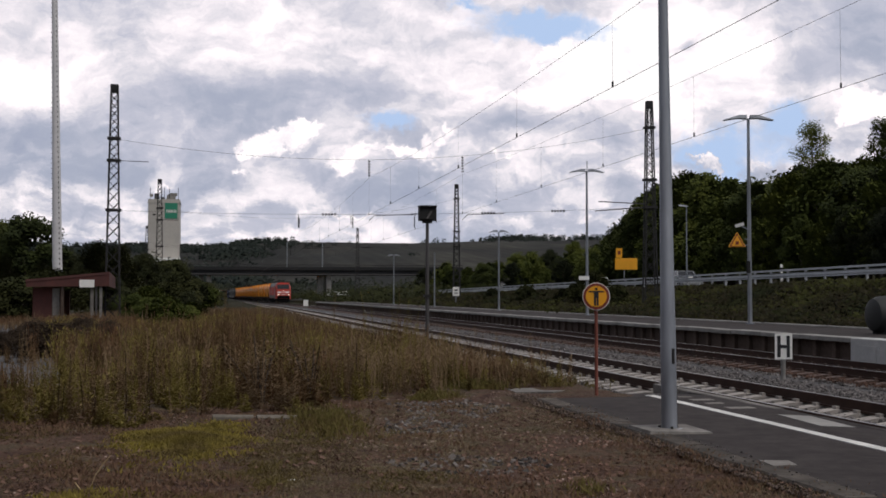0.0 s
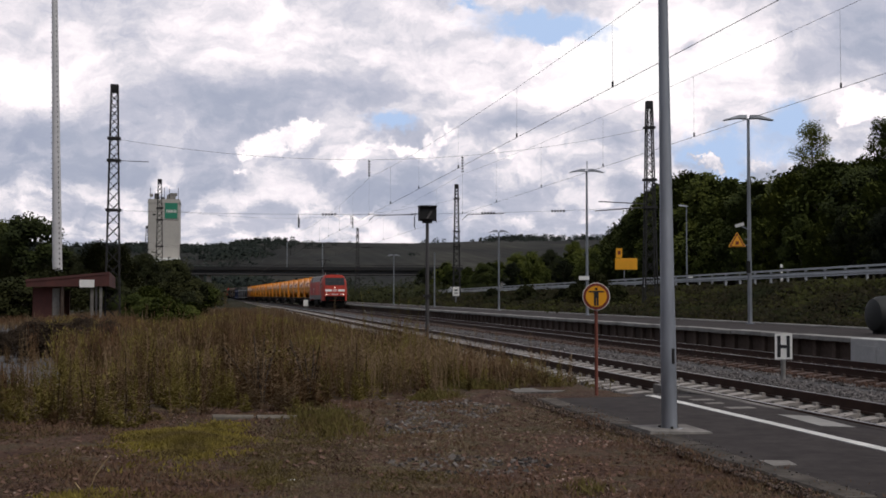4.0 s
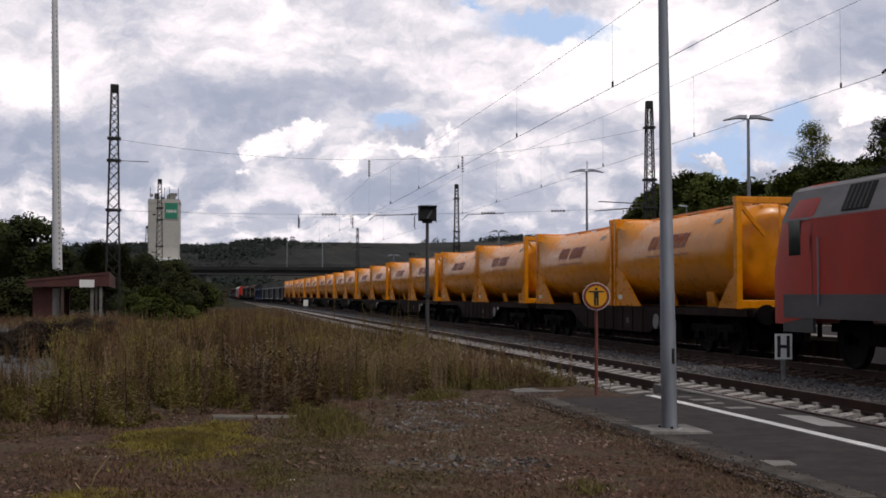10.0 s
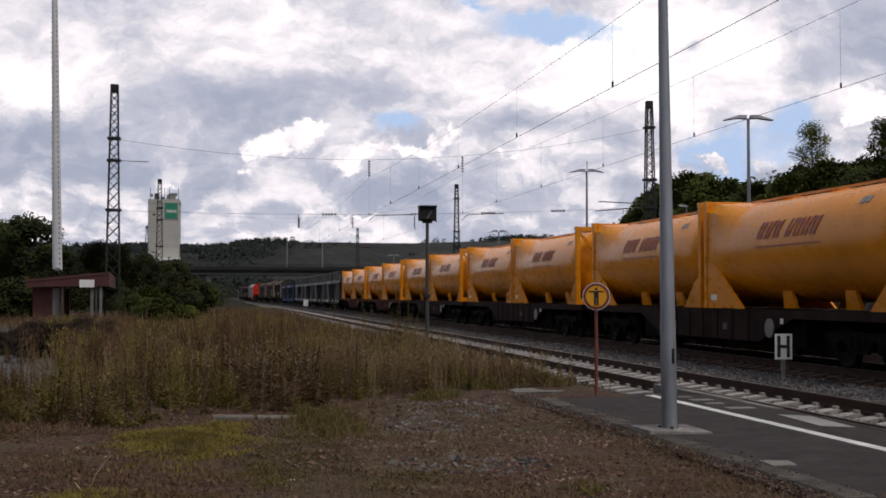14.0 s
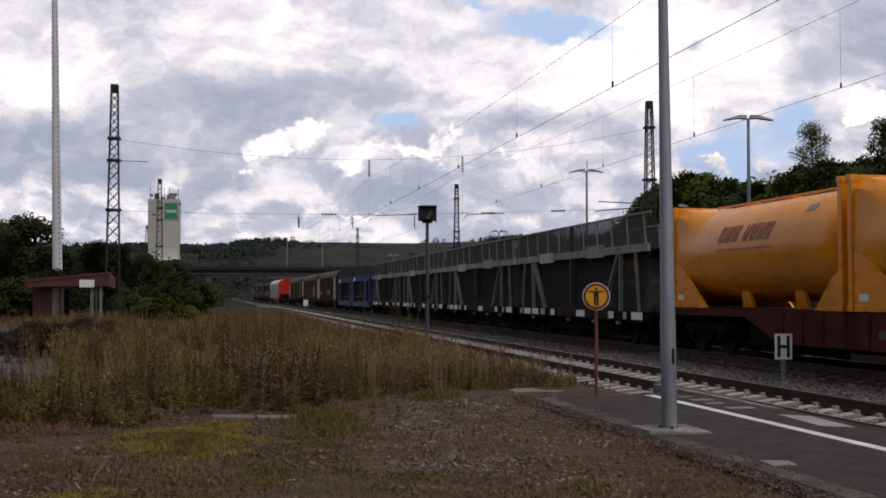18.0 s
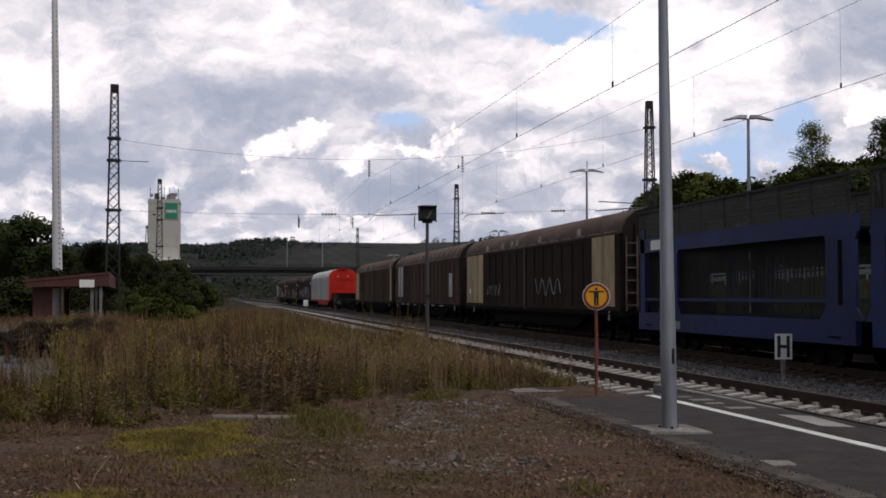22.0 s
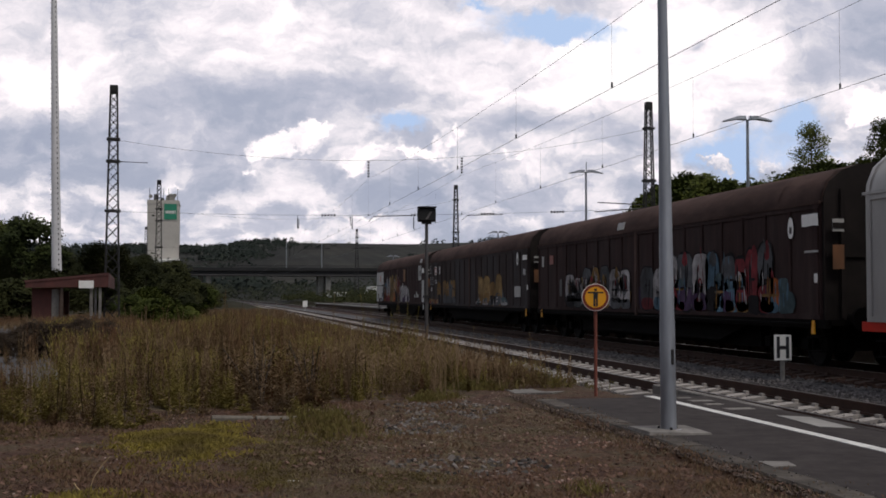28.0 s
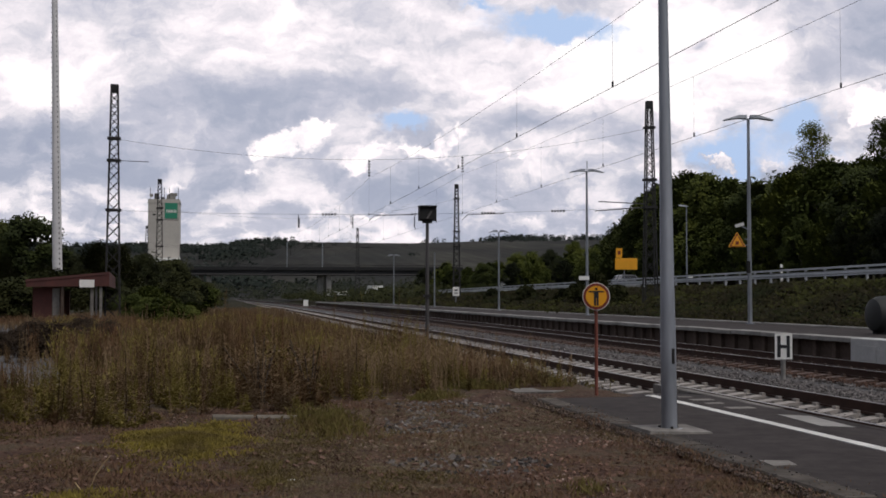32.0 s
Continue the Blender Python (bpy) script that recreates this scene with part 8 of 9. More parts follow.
def flat_wagon(L):
    t = thing("flat_wagon", "empty low flat wagon with dark stanchions and short side boards", "freight wagon")
    part("deck", S().box(-1.3, 1.3, 0.3, L - 0.3, 0.95, 1.15), M["under"], t)
    part("end_board", S().box(-1.3, 1.3, 0.32, 0.42, 1.15, 1.75), M["under"], t)
    part("end_board", S().box(-1.3, 1.3, L - 0.42, L - 0.32, 1.15, 1.75), M["under"], t)
    for s in (-1, 1):
        part("side_beam", S().box(s * 1.33 - 0.05, s * 1.33 + 0.05, 0.3, L - 0.3, 0.8, 1.18), M["under"], t)
        part("side_board", S().box(s * 1.33 - 0.03, s * 1.33 + 0.03, L - 8, L - 0.5, 1.18, 1.55), M["rust"], t)
        for i in range(8):
            part("stanchion", S().box(s * 1.39 - 0.03, s * 1.39 + 0.03, 1.5 + i * (L - 3) / 7 - 0.05, 1.5 + i * (L - 3) / 7 + 0.05, 0.85, 1.5), M["under"], t)
        for i in range(5):
            part("ring", S().cyl((s * 1.42, 3 + i * 4, 0.72), (s * 1.45, 3 + i * 4, 0.72), 0.16, n=12), M["under"], t)
    for y in (13.1, 15.2):
        part("locker", S().box(-1.42, -1.1, y, y + 1.0, 0.58, 0.95, 0.02), M["skirt"], t, "grey steel locker")
    # dark filler block for the shade under the deck
    part("under_gear", S().box(-0.9, 0.9, 5.0, L - 5.0, 0.3, 0.95), M["under"], t)
    bogie(t, 2.7), bogie(t, L - 2.7)
    buffers(t, 0.35, -1), buffers(t, L - 0.35, 1)
    return t


def sprayed_blob(a, y, z, w, h, x, r, square=2.6, taper=0.0, skew=0.0):
    """One flat, unevenly rounded patch of sprayed paint, w wide and h high, lying in the plane x of a flank."""
    ring = []
    for k in range(18):
        t = math.tau * k / 18
        c, q = math.cos(t), math.sin(t)
        c, q = math.copysign(abs(c) ** (2 / square), c), math.copysign(abs(q) ** (2 / square), q)
        c, q = c * r.uniform(0.88, 1.06), q * r.uniform(0.94, 1.04)
        ring.append((x, y - c * w / 2 * (1 - taper * q) + skew * q * h / 2, min(max(z + q * h / 2, 1.05), 3.36)))
    return a.slab(ring, (0.0004, 0, 0))


def graffiti(van, L, seed, y0, y1, tones, low, z0=1.12, z1=2.6, n=10, gap=0.0, edge=None, wild=0.5):
    """Sprayed shapes on the van's flank, unreadable: chunky rounded forms with dark rims, holes, glints and splashes at the foot."""
    r = random.Random(seed)
    step = (y1 - y0) / n
    for i in range(n):
        if gap and r.random() < gap:
            continue
        hue, foot = tones[(i * 2 + seed) % len(tones)], low[(i + seed) % len(low)]
        w = step * r.uniform(0.8, 1.15)
        top = z0 + (z1 - z0) * r.uniform(0.72, 1.0)
        h = top - z0
        y, z = y0 + step * (i + 0.5), z0 + h / 2
        tp, sk = r.uniform(-0.1, 0.18), r.uniform(-0.1, 0.1)
        part("painted_splash", sprayed_blob(S(), y + r.uniform(-0.2, 0.2), z0 + h * 0.3, w * 1.4, h * 0.6, -1.4762, r, 2.4), foot, van, "ragged sprayed patch")
        if edge:
            part("painted_rim", sprayed_blob(S(), y, z, w * 1.12 + 0.05, h + 0.06, -1.4772, r, 3.4, tp, sk), edge, van, "dark sprayed rim")
        part("painted_form", sprayed_blob(S(), y, z, w * 1.08, h * 0.97, -1.4782, r, 3.6, tp, sk), hue, van, "chunky sprayed form")
        low_h = h * r.uniform(0.25, 0.45)
        part("painted_foot", sprayed_blob(S(), y + w * r.uniform(-0.1, 0.1), z0 + low_h * 0.5, w * 1.05, low_h, -1.4790, r, 3.0), low[r.randrange(len(low))], van, "lower part sprayed in another tone")
        if r.random() < wild:
            part("painted_cap", sprayed_blob(S(), y + w * r.uniform(-0.3, 0.3), top - h * 0.12, w * r.uniform(0.3, 0.6), h * r.uniform(0.2, 0.4), -1.4796, r, 2.2, 0.4), tones[r.randrange(len(tones))], van)
        for k in range(r.choice((1, 2, 2))):
            slit = sprayed_blob(S(), y + w * r.uniform(-0.38, 0.38), z0 + h * r.uniform(0.35, 0.6), r.uniform(0.05, 0.10), h * r.uniform(0.4, 0.75), -1.4803 - 0.0005 * k, r, 2.4, 0, r.uniform(-0.15, 0.15))
            part("painted_slit", slit, edge or low[r.randrange(len(low))], van)
        part("painted_bar", sprayed_blob(S(), y, z0 + h * r.uniform(0.3, 0.7), w * r.uniform(0.4, 0.9), 0.07, -1.4816, r, 2.4, 0, 0), edge or foot, van)
        a = S()
        for k in range(3):
            sprayed_blob(a, y + w * r.uniform(-0.5, 0.5), z0 + h * r.uniform(0.3, 0.98), r.uniform(0.03, 0.06), r.uniform(0.12, 0.5), -1.4822 - 0.0006 * k, r, 2.0, 0, r.uniform(-0.3, 0.3))
        part("painted_glint", a, tones[r.randrange(len(tones))], van)


def drop_mark(van, y, z, r, lift=0.0):
    """A white drop-shaped stencil."""
    ring_ = [(-1.485 - lift, y + 0.62 * r * math.cos(a), z + r * math.sin(a) * (1.25 if math.sin(a) > 0 else 1.0)) for a in (math.tau * i / 14 for i in range(14))]
    p = part("drop_mark", S().slab(ring_, (0.006, 0, 0)), M["white"], van, "white drop-shaped stencil")
    part("drop_core", S().box(-1.488 - lift, -1.485 - lift, y - 0.25 * r, y + 0.25 * r, z - 0.45 * r, z + 0.25 * r), M["skirt"], p)


def marks(van, rows, lift=0.0):
    """Plates, panels and stencilled patches on the van's flank."""
    for y, w, z, h, m_ in rows:
        r = random.Random(int(1000 * (y + z)))
        j = min(0.012, 0.08 * min(w, h))
        ring = []
        for k in range(20):
            u = k % 5 / 5
            a, b = ((u, 0), (1, u), (1 - u, 1), (0, 1 - u))[k // 5]
            chip = 2.2 if r.random() < 0.15 else 1.0
            ring.append((-1.484 - lift, y + w * a + chip * j * r.uniform(-0.3, 1) * (1 - 2 * a) * (a in (0, 1)), z + h * b + chip * j * r.uniform(-0.3, 1) * (1 - 2 * b) * (b in (0, 1))))
        part("plate", S().slab(ring, (0.008, 0, 0)), M[m_], van)


def build_train():
    loco = electric_locomotive()
    TRAIN.append((loco, 0.0))
    wag, tank = container_wagon(), tank_container()
    ruddy = container_wagon("redrust", "red-oxide flat container wagon with fish-belly side frames")
    for k in range(9):
        w = wag if k == 0 else ruddy if k == 7 else copy_thing(ruddy if k == 8 else wag, Matrix())
        TRAIN.append((w, 20.1 + 20.4 * k))
        for j in range(2):
            c = tank if k == 0 and j == 0 else copy_thing(tank, Matrix())
            TRAIN.append((c, 20.8 + 20.4 * k + 9.4 * j))
    grey = car_carrier(15.72, M["carrier"], "car_transporter", "empty double-deck car transporter with grey struts and mesh sides", "grey")
    for i, q in enumerate((203.9, 219.7, 235.5, 251.2)):
        TRAIN.append((grey if i == 0 else copy_thing(grey, Matrix()), q))
    blue = car_carrier(12.6, M["blue"], "car_transporter", "empty double-deck car transporter with a dark blue steel frame", "blue")
    TRAIN.append((blue, 268.4))
    TRAIN.append((car_carrier(12.6, M["blue"], "car_transporter", "empty double-deck car transporter with a dark blue steel frame", "blue_turned"), 281.2))
    tag = [mat("spray_" + n, c, 0.8, 0, 0.5, 4, 0.7, spec=0.12) for n, c in (("white", (0.36, 0.34, 0.34)), ("grey", (0.085, 0.088, 0.095)), ("red", (0.17, 0.026, 0.032)), ("teal", (0.07, 0.105, 0.115)), ("ochre", (0.20, 0.115, 0.04)), ("violet", (0.065, 0.038, 0.08)), ("orange", (0.30, 0.085, 0.025)), ("black", (0.012, 0.010, 0.012)), ("blue", (0.09, 0.16, 0.22)), ("sand", (0.27, 0.175, 0.07)))]
    VAN_A = sliding_van(24.3, M["vansooty"], M["vanroof"], "weathered brown sliding-wall van with cream end panels", M["cream"], ((1.0, 1.12, 1.15, 3.38), (2.18, 1.12, 1.15, 3.38), (19.75, 1.15, 1.15, 3.38), (20.98, 1.15, 1.15, 3.38), (22.2, 1.15, 1.15, 3.38)), hoop=M["hoop"], ladder=True)
    VAN_B = sliding_van(23.2, M["vanbrown"], M["vanroof"], "weathered brown sliding-wall van with narrow white panels", M["pale"], ((2.3, 0.9, 1.43, 2.66), (20.4, 0.85, 1.40, 3.38), (19.2, 0.92, 1.40, 3.38)), strips=M["skylight"], strip_w=0.07, hoop=M["hoop"])
    VAN_C = sliding_van(23.2, M["vanbrown"], M["vanroof"], "weathered brown sliding-wall van with pale end panels", M["cream"], ((0.5, 0.75, 1.15, 3.40), (19.95, 1.15, 1.15, 3.40), (21.2, 1.2, 1.15, 3.40)), hoop=M["hoop"])
    marks(VAN_B, [(21.35, 0.95, 1.44, 0.9, "brick"), (20.6, 0.3, 1.5, 0.22, "white")], 0.03)
    drop_mark(VAN_B, 19.62, 2.28, 0.2, 0.03)
    drop_mark(VAN_B, 2.75, 2.2, 0.15, 0.03)
    marks(VAN_A, [(22.3, 0.3, 1.58, 0.24, "white")], 0.03)
    r = random.Random(12)
    wave = [(-1.485, 10.5 - 0.11 * k, 1.82 + 0.30 * math.cos(0.66 * k) + 0.05 * math.sin(1.7 * k)) for k in range(33)]
    part("scrawl", S().tube(wave, 0.018, 4), tag[0], VAN_A, "white sprayed zigzag line")
    for y0 in (16.3, 17.0, 17.7, 18.3):
        loop = [(-1.485, y0 + 0.2 * math.cos(0.42 * k) + 0.018 * k + 0.05 * math.sin(1.3 * k + y0), 1.72 + 0.2 * math.sin(0.42 * k + 0.3 * y0) + 0.06 * math.cos(1.1 * k + 2 * y0)) for k in range(24)]
        part("scrawl", S().tube(loop, 0.014, 4), tag[0], VAN_A, "white scrawled loop")
    for van, ys in ((VAN_A, (4.7, 9.8, 13.4, 14.3, 15.9, 18.9)), (VAN_C, (1.2, 11.9, 16.0))):
        for y in ys:
            part("roof_label", S().slab([(-1.425, y, 3.52), (-1.425, y + 0.4, 3.52), (-1.36, y + 0.55, 3.76), (-1.36, y + 0.15, 3.76)], (-0.02, 0, 0.01)), M["skylight"], van)
    for van in (VAN_A, VAN_B, VAN_C):
        for k in range(14):
            part("roof_dash", S().box(-1.475, -1.44, 1.0 + 1.58 * k, 2.1 + 1.58 * k, 3.47, 3.50), M["skylight"], van)
        for y in (1.45, 21.6):
            part("pull_handle", S().slab([(-1.50, y, 0.72), (-1.50, y + 0.14, 0.72), (-1.50, y + 0.10, 1.0), (-1.50, y + 0.04, 1.0)], (0.02, 0, 0)), M["pale"], van, "small pale pull handle")
    for y in (4.6, 7.2, 9.6, 13.5, 16.2, 18.4):
        part("edge_dash", S().box(-1.53, -1.50, y, y + 1.1, 0.91, 0.95), M["pale"], VAN_B, "white stripe on the locking bar")
    TRAIN.extend([(VAN_A, 294.6), (VAN_B, 319.5), (VAN_C, 343.6)])
    TRAIN.append((flat_wagon(23.6), 367.2))
    SILVER = sliding_van(23.6, M["offwhite"], M["offwhite"], "dull white sliding-wall van with a bright red end and red underframe", M["silver"], (), "signred", strips=M["white"], redend=True, W=1.54, rise=0.12)
    badge = part("red_plate", S().box(-1.605, -1.595, 19.3, 20.2, 2.1, 2.72), M["signred"], SILVER, "small red square badge")
    part("badge_marks", S().box(-1.608, -1.605, 19.42, 19.68, 2.22, 2.60).box(-1.608, -1.605, 19.80, 20.06, 2.22, 2.60), M["pale"], badge)
    TRAIN.append((SILVER, 390.8))
    W_, G_, R_, T_, O_, V_, N_, K_, B_, A_ = tag
    VAN_D = sliding_van(22.9, M["vandark"], M["vanroofdark"], "dark sooty van covered in colourful sprayed graffiti", M["silver"], ())
    graffiti(VAN_D, 22.9, 3, 11.9, 18.6, [W_, G_, G_, W_, O_], [G_, K_, K_, O_], z1=2.5, n=7, edge=K_)
    graffiti(VAN_D, 22.9, 23, 12.2, 18.4, [W_, G_, K_, W_, R_, A_], [K_, W_, G_], z0=1.3, z1=2.2, n=13, gap=0.25, wild=0.9)
    graffiti(VAN_D, 22.9, 6, 6.2, 11.0, [W_, R_, G_, R_, W_, G_], [V_, K_, R_, B_, G_], z1=2.7, n=5, edge=K_)
    graffiti(VAN_D, 22.9, 7, 4.5, 6.3, [B_, G_, R_], [V_, R_, K_], z1=2.95, n=2, edge=K_)
    graffiti(VAN_D, 22.9, 2, 2.7, 4.5, [R_, R_, G_], [R_, V_, K_], z1=2.75, n=3, edge=K_)
    graffiti(VAN_D, 22.9, 27, 2.6, 9.6, [T_, G_, R_, B_, W_], [V_, R_, B_, O_], z0=1.12, z1=2.2, n=11, gap=0.35, wild=0.9)
    graffiti(VAN_D, 22.9, 9, 1.8, 2.8, [T_, B_, N_], [T_, O_, B_], z0=1.12, z1=2.1, n=2)
    drop_mark(VAN_D, 1.7, 2.93, 0.21)
    marks(VAN_D, [(0.5, 0.7, 2.95, 0.26, "white"), (0.5, 0.6, 2.40, 0.05, "pale"), (0.55, 0.14, 1.77, 0.2, "white"), (20.2, 0.5, 2.66, 0.34, "signbrown"), (21.5, 0.25, 2.6, 0.4, "pale"), (19.1, 0.3, 1.5, 0.6, "skirt")])
    VAN_E = sliding_van(23.4, M["vangrey"], M["vanroofdark"], "dark sooty van with ochre graffiti and white plates", M["silver"], ())
    graffiti(VAN_E, 23.4, 8, 4.9, 9.7, [A_, O_, A_], [O_, K_, G_], z1=2.45, n=4, edge=O_)
    graffiti(VAN_E, 23.4, 13, 4.0, 10.0, [W_, T_], [K_, G_, W_], z0=1.1, z1=1.5, n=5)
    graffiti(VAN_E, 23.4, 11, 15.2, 20.2, [O_, G_, O_], [K_, G_, K_], z1=2.4, n=6, gap=0.2)
    graffiti(VAN_E, 23.4, 17, 19.9, 22.8, [O_, R_, A_], [O_, R_, G_], z0=1.08, z1=1.36, n=5, wild=0.9)
    drop_mark(VAN_E, 2.15, 3.0, 0.24)
    drop_mark(VAN_E, 19.56, 2.9, 0.2)
    marks(VAN_E, [(1.65, 1.0, 1.46, 0.45, "pale"), (0.6, 0.7, 2.95, 0.2, "white"), (0.85, 0.4, 2.35, 0.25, "pale"), (0.5, 0.14, 1.75, 0.2, "white"), (20.5, 0.6, 2.68, 0.46, "white"), (20.4, 0.62, 2.2, 0.12, "silver"), (20.46, 0.5, 2.35, 0.07, "silver"), (20.7, 0.2, 2.23, 0.06, "vandark"), (22.0, 0.14, 1.8, 0.2, "white")])
    marks(VAN_E, [(20.54, 0.52, 2.72, 0.38, "signbrown")], 0.004)
    marks(VAN_E, [(20.62, 0.14, 2.8, 0.22, "white"), (20.82, 0.14, 2.8, 0.22, "white")], 0.008)
    for z in (3.18, 3.05, 2.92, 2.79, 2.52, 2.40, 2.28, 2.16):
        marks(VAN_E, [(22.34, 0.12, z, 0.06, "pale"), (22.2, 0.1, z + 0.01, 0.05, "silver")] + ([(21.7, 0.11, z, 0.055, "silver"), (21.56, 0.08, z, 0.05, "pale")] if z < 2.6 else []))
    VAN_F = sliding_van(22.2, M["vandark"], M["vanroofdark"], "dark van at the train's end with orange, blue and white graffiti", M["silver"], ())
    graffiti(VAN_F, 22.2, 5, 14.6, 17.9, [B_, W_, T_, B_], [N_, N_, R_, N_], z1=2.95, n=5, edge=K_)
    graffiti(VAN_F, 22.2, 8, 11.4, 14.8, [A_, O_, A_, W_], [O_, N_, K_], z1=3.05, n=4, edge=K_)
    graffiti(VAN_F, 22.2, 9, 10.1, 11.4, [V_, R_], [K_, R_], z1=2.9, n=2, edge=W_)
    graffiti(VAN_F, 22.2, 4, 6.3, 9.8, [W_, W_], [W_, W_, V_], z1=2.3, n=5, edge=K_)
    graffiti(VAN_F, 22.2, 14, 11.6, 17.8, [W_, A_, N_, B_], [N_, O_, R_], z0=1.4, z1=2.7, n=12, gap=0.35, wild=0.9)
    marks(VAN_F, [(1.5, 1.05, 2.46, 0.9, "pale"), (0.55, 0.75, 2.88, 0.28, "white"), (0.5, 0.85, 1.15, 1.3, "pale"), (7.8, 0.7, 2.45, 0.8, "rustpanel"), (3.8, 0.3, 1.42, 0.17, "pale"), (3.1, 0.34, 1.42, 0.36, "pale"), (2.56, 0.38, 1.42, 0.2, "pale"),
                  (20.28, 1.45, 2.30, 0.98, "pale"), (20.28, 1.45, 1.12, 1.14, "pale"), (18.96, 1.28, 2.30, 0.98, "pale"), (18.96, 1.28, 1.36, 0.90, "pale"), (18.05, 0.87, 2.34, 0.94, "pale")])
    marks(VAN_F, [(18.3, 0.42, 1.75, 0.5, "pale"), (18.4, 0.2, 1.4, 0.42, "silver"), (18.25, 0.55, 1.2, 0.26, "silver"), (18.95, 0.22, 1.1, 0.2, "silver"), (19.55, 0.22, 1.12, 0.18, "pale"), (20.1, 0.55, 1.08, 0.22, "vandark"), (20.9, 0.42, 2.82, 0.05, "silver"), (20.95, 0.3, 2.66, 0.05, "silver"), (20.85, 0.5, 2.05, 0.05, "silver"), (19.4, 0.62, 2.55, 0.5, "badge"), (20.45, 0.5, 1.3, 0.4, "soot"), (1.75, 0.35, 2.7, 0.35, "skirt")], 0.006)
    marks(VAN_F, [(19.44, 0.54, 2.59, 0.42, "pale")], 0.010)
    marks(VAN_F, [(19.49, 0.2, 2.64, 0.32, "badge"), (19.73, 0.2, 2.64, 0.32, "badge")], 0.014)
    marks(VAN_F, [(19.55, 0.08, 2.72, 0.16, "pale"), (19.79, 0.08, 2.72, 0.16, "pale")], 0.018)
    drop_mark(VAN_F, 18.48, 2.8, 0.2, 0.006)
    for van, ln in ((VAN_D, 22.9), (VAN_E, 23.4), (VAN_F, 22.2)):
        for y, z0, h, m_ in ((0.30, 2.82, 0.26, "pale"), (0.30, 2.05, 0.50, "rustpanel"), (0.29, 2.88, 0.12, "soot")):
            part("end_plate", S().box(-1.27, -1.02, y - 0.01, y, z0, z0 + h), M[m_], van)
        for y, m_ in ((0.65, "signyellow" if van is not VAN_F else "white"), (ln - 1.2, "signyellow" if van is not VAN_F else "skylight")):
            part("pull_handle", S().slab([(-1.50, y, 0.72), (-1.50, y + 0.16, 0.72), (-1.50, y + 0.12, 1.0), (-1.50, y + 0.04, 1.0)], (0.02, 0, 0)), M[m_], van, "small bright pull handle")
    for van, y in ((VAN_D, 12.6), (VAN_F, 1.6)):
        part("roof_label", S().slab([(-1.425, y, 3.52), (-1.425, y + 0.6, 3.52), (-1.37, y + 0.6, 3.74), (-1.37, y, 3.74)], (-0.02, 0, 0.01)), M["pale"], van)
    TRAIN.extend([(VAN_D, 415.4), (VAN_E, 438.8), (VAN_F, 462.9)])


build_train()


# ---- road traffic ----
def small_car(label, paint):
    """A hatchback, nose towards -y."""
    t = thing("car", label, "car", group="passing cars")
    W = 0.86
    prof = [(0.0, 0.45), (0.05, 0.62), (0.9, 0.88), (1.6, 1.38), (2.6, 1.46), (3.5, 1.30), (4.1, 0.92), (4.2, 0.45)]
    low = [(0.0, 0.30)] + prof[:3] + [(3.85, 0.92), (4.15, 0.85), (4.2, 0.30)]
    part("body", S().slab([(-W, y, z) for y, z in low], (2 * W, 0, 0)), paint, t)
    part("cabin", S().loft([[(-W + 0.02, 0.95, 0.86), (-W + 0.02, 3.9, 0.9), (-0.62, 3.45, 1.32), (-0.6, 2.6, 1.44), (-0.62, 1.65, 1.38)], [(W - 0.02, 0.95, 0.86), (W - 0.02, 3.9, 0.9), (0.62, 3.45, 1.32), (0.6, 2.6, 1.44), (0.62, 1.65, 1.38)]]), M["glass"], t, "dark glazed cabin")
    part("roof", S().loft([[(x, y, z) for x, z in ((-0.64, 1.37), (0.64, 1.37), (0.52, 1.48), (-0.52, 1.48))] for y in (1.7, 3.3)]), paint, t)
    for s in (-1, 1):
        for y, u in ((0.98, 1.66), (2.35, 2.4), (3.72, 3.4)):
            part("pillar", S().beam((s * (W - 0.01), y, 0.86), (s * 0.61, u, 1.42), 0.09), paint, t)
    for s in (-1, 1):
        for y in (0.8, 3.35):
            w = part("wheel", S().cyl((s * (W - 0.15), y, 0.31), (s * (W + 0.01), y, 0.31), 0.31, n=18), M["black"], t, smooth=40)
            part("rim", S().cyl((s * (W + 0.01), y, 0.31), (s * (W + 0.02), y, 0.31), 0.19, n=14), M["steel"], w)
        part("headlight", S().box(s * 0.62 - 0.15, s * 0.62 + 0.15, -0.02, 0.08, 0.58, 0.72), M["white"], t)
    return t


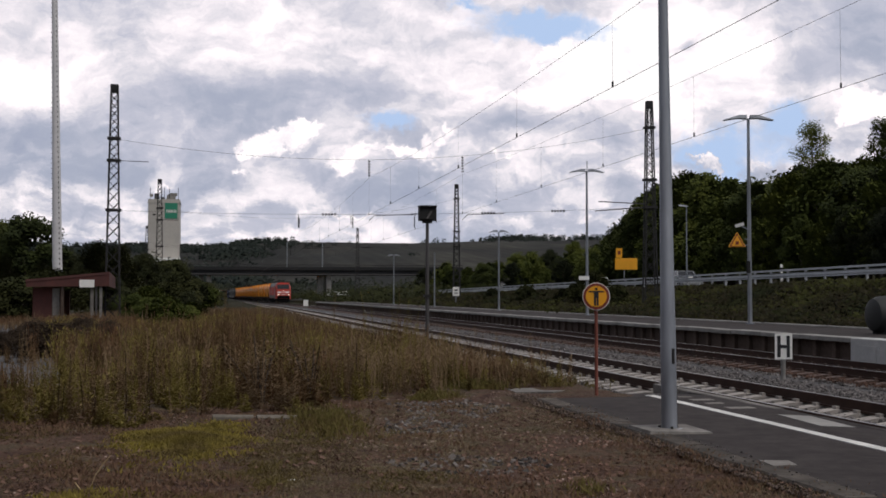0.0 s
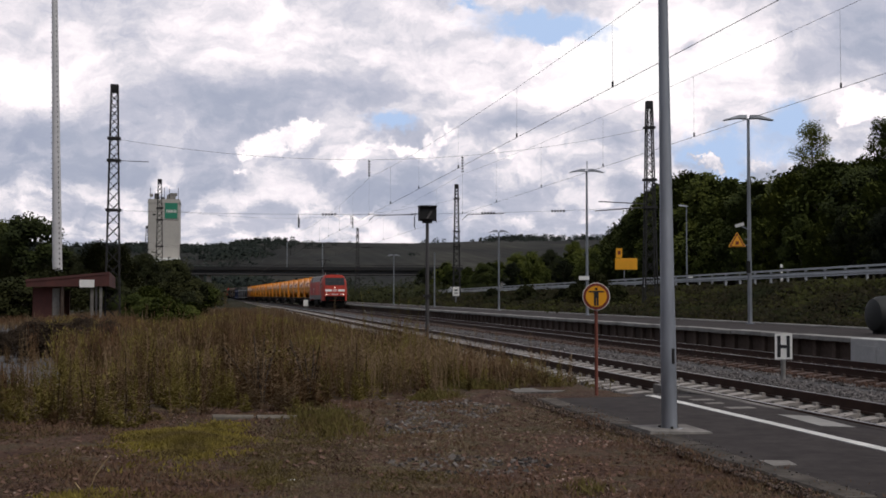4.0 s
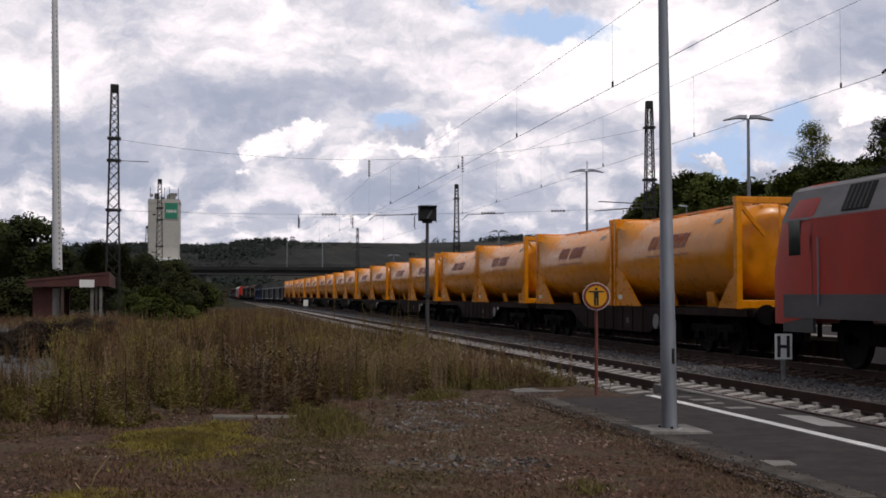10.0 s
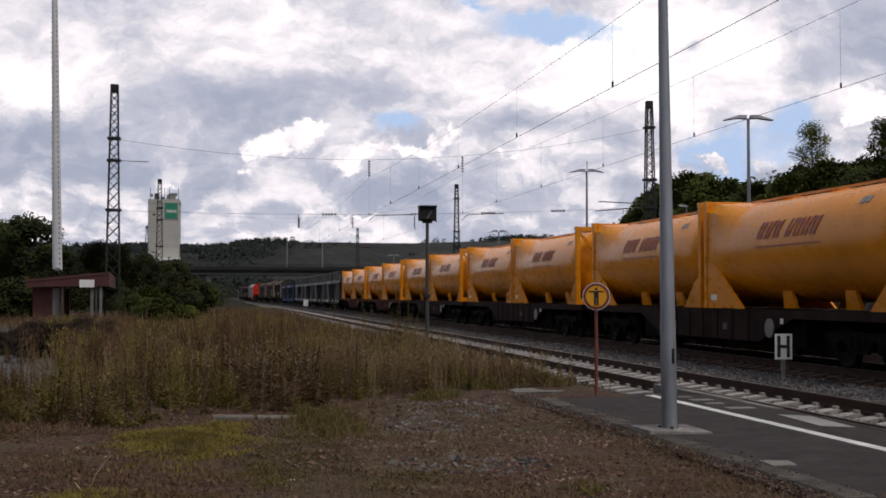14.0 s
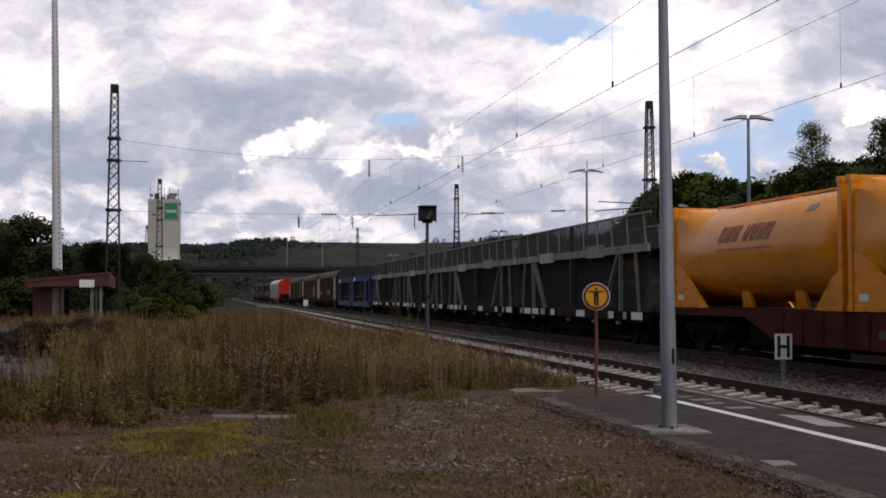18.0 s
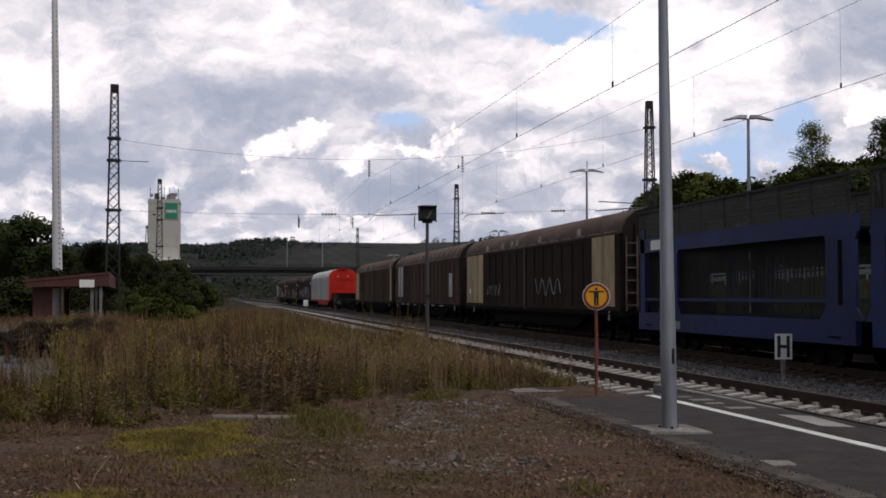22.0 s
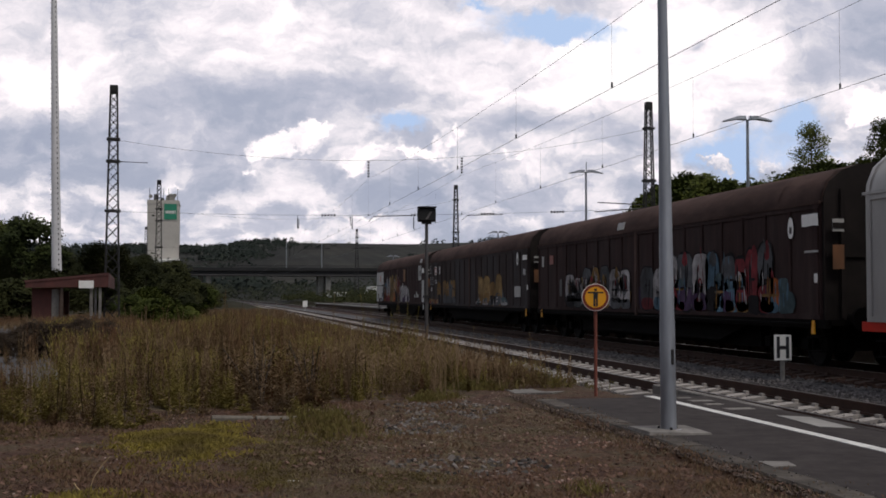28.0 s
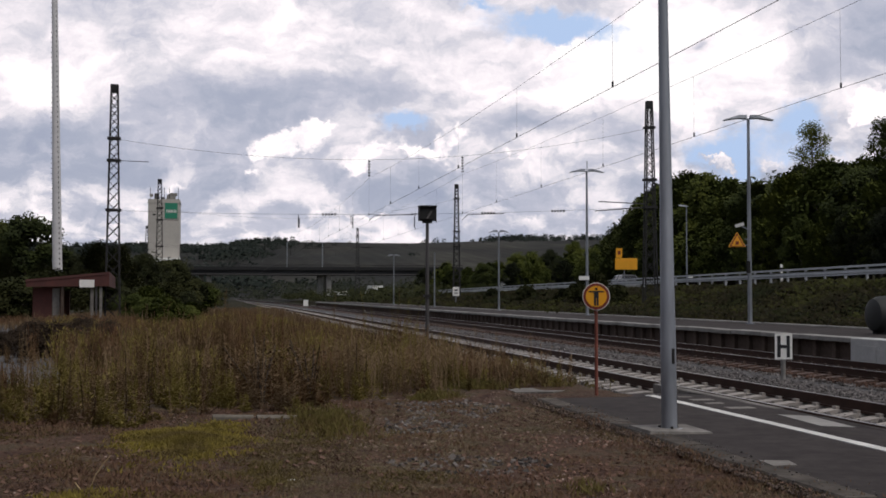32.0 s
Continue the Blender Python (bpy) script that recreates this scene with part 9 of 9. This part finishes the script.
def lorry():
    """A box lorry with trailer, nose towards +y."""
    t = thing("lorry", "white box lorry with a trailer driving on the road", "lorry")
    part("cab", S().slab([(-1.22, 0.0, 0.5), (-1.22, 0.0, 1.6), (-1.22, -0.25, 2.9), (-1.22, -1.9, 3.0), (-1.22, -1.9, 0.5)], (2.44, 0, 0)), M["white"], t)
    part("roof_deflector", S().slab([(-1.1, -0.6, 2.95), (-1.1, -1.5, 3.35), (-1.1, -1.9, 3.35), (-1.1, -1.9, 2.95)], (2.2, 0, 0)), M["white"], t)
    part("windscreen", S().slab([(-1.1, 0.02, 1.7), (1.1, 0.02, 1.7), (1.1, -0.2, 2.75), (-1.1, -0.2, 2.75)], (0, 0.02, 0)), M["glass"], t)
    part("side_window", S().box(-1.235, -1.215, -1.15, -0.35, 1.75, 2.6), M["glass"], t)
    part("mirror", S().box(-1.4, -1.3, -0.15, -0.05, 1.8, 2.5), M["black"], t)
    part("cargo_box", S().box(-1.25, 1.25, -9.6, -2.6, 1.0, 3.95, 0.04), M["white"], t)
    part("rear_cargo_box", S().box(-1.25, 1.25, -16.0, -9.75, 0.95, 3.95, 0.04), M["white"], t)
    # near-black sheet painted in for the shade between cab and box
    part("rear_wall", S().box(-1.1, 1.1, -2.62, -2.58, 1.0, 2.9), M["under"], t)
    part("chassis", S().box(-1.0, 1.0, -16.0, -0.3, 0.55, 1.0), M["under"], t)
    part("lettering", S().box(-1.262, -1.25, -8.6, -7.6, 2.7, 3.0), M["silver"], t)
    for y in (-1.0, -5.8, -7.0, -12.0, -13.3):
        for s in (-1, 1):
            w = part("wheel", S().cyl((s * 0.9, y, 0.5), (s * 1.2, y, 0.5), 0.5, n=18), M["black"], t, smooth=40)
            part("rim", S().cyl((s * 1.2, y, 0.5), (s * 1.21, y, 0.5), 0.28, n=14), M["steel"], w)
    t.scale = (1, 0.72, 0.70)
    return t


SILVER_CAR = small_car("silver hatchback driving on the road behind the platform", M["silver"])
WHITE_CAR = small_car("white hatchback driving away on the road behind the platform", M["white"])
LATE_CAR = small_car("silver hatchback driving away on the road", M["silver"])
BRIDGE_CAR = small_car("white car crossing the road bridge", M["white"])
LORRY = lorry()
ORANGE_CAR = small_car("orange-yellow car parked beside the road near the bridge", M["signyellow"])
ORANGE_CAR.matrix_basis = pose(37.8, 296, ground_z(37.8, 296))
PARKED = small_car("white car parked beside the road near the bridge", M["white"])
PARKED.matrix_basis = pose(31.2, 300, ground_z(31.2, 300), 0, 0, 60)
PARKED_TOO = small_car("white car parked beside the road near the bridge", M["white"])
PARKED_TOO.matrix_basis = pose(34.2, 299, ground_z(34.2, 299), 0, 0, 80)


# ---- what moves ----
def motions():
    speed, nose_at_9 = 22.2, 28.7
    beats = [0.0, 1 / 30] + [2.0 * i for i in range(1, 16)] + [32 - 1 / 30, 32.0]
    for ob, q in TRAIN:
        rows = []
        for t in beats:
            y = nose_at_9 + speed * (9 - t) + q
            rows.append((t, pose(TRACK[1] + bend(y), y, 0, 0, 0, math.degrees((bend(y) - bend(y + 18)) / 18))))
        walk(ob, rows)

    def drive(ob, x, y0, v, t0, turn=0, low=-55.0, high=298.0):
        """Drives along the road; before and after that it stands at the road's ends, out of sight."""
        ends = sorted(t0 + (e - y0) / v for e in (low, high))
        rows = []
        for t in sorted(set(beats) | {round(e, 3) for e in ends if 0 < e < 32}):
            y = min(max(y0 + v * (t - t0), low), high)
            tilt = math.degrees(-0.0065) if 0 < y < 230 else 0
            rows.append((t, pose(x, y, road_z(y) + 0.05 * (x - 29.6) / 10.6, -tilt if turn else tilt, 0, turn)))
        walk(ob, rows)

    def ramp_z(x):
        if x > 64:
            return 8.4 - (x - 64) * 2.4 / 46 if x < 110 else 6 - (x - 110) * 3 / 90
        if x < -40:
            return 8.4 - (-40 - x) * 2.4 / 70 if x > -110 else 6 - (-110 - x) * 3 / 90
        return 8.4

    drive(SILVER_CAR, 36.3, 70.4, -17.8, 1.0)
    drive(LATE_CAR, 36.5, 107.0, 15.0, 32.0, 180)
    drive(LORRY, 37.9, 77.6, 11.9, 8.0)
    drive(WHITE_CAR, 36.8, 134.0, 18.0, 1.0, 180)
    rows = []
    for t in sorted(set(beats) | {8.5, 14.19, 17.16, 23.87, 28.39, 31.5}):
        x = min(max(20 - 15.5 * (t - 20), -160), 195)
        rows.append((t, pose(x, 328, ramp_z(x), 0, 0, -90)))
    walk(BRIDGE_CAR, rows)
    drift = 34.0
    centre = EYE + AHEAD * FAR
    walk(SKY, [(t, Matrix.Translation(centre + RIGHT * (drift * t / 32)) @ SKY_TURN) for t in beats])


motions()
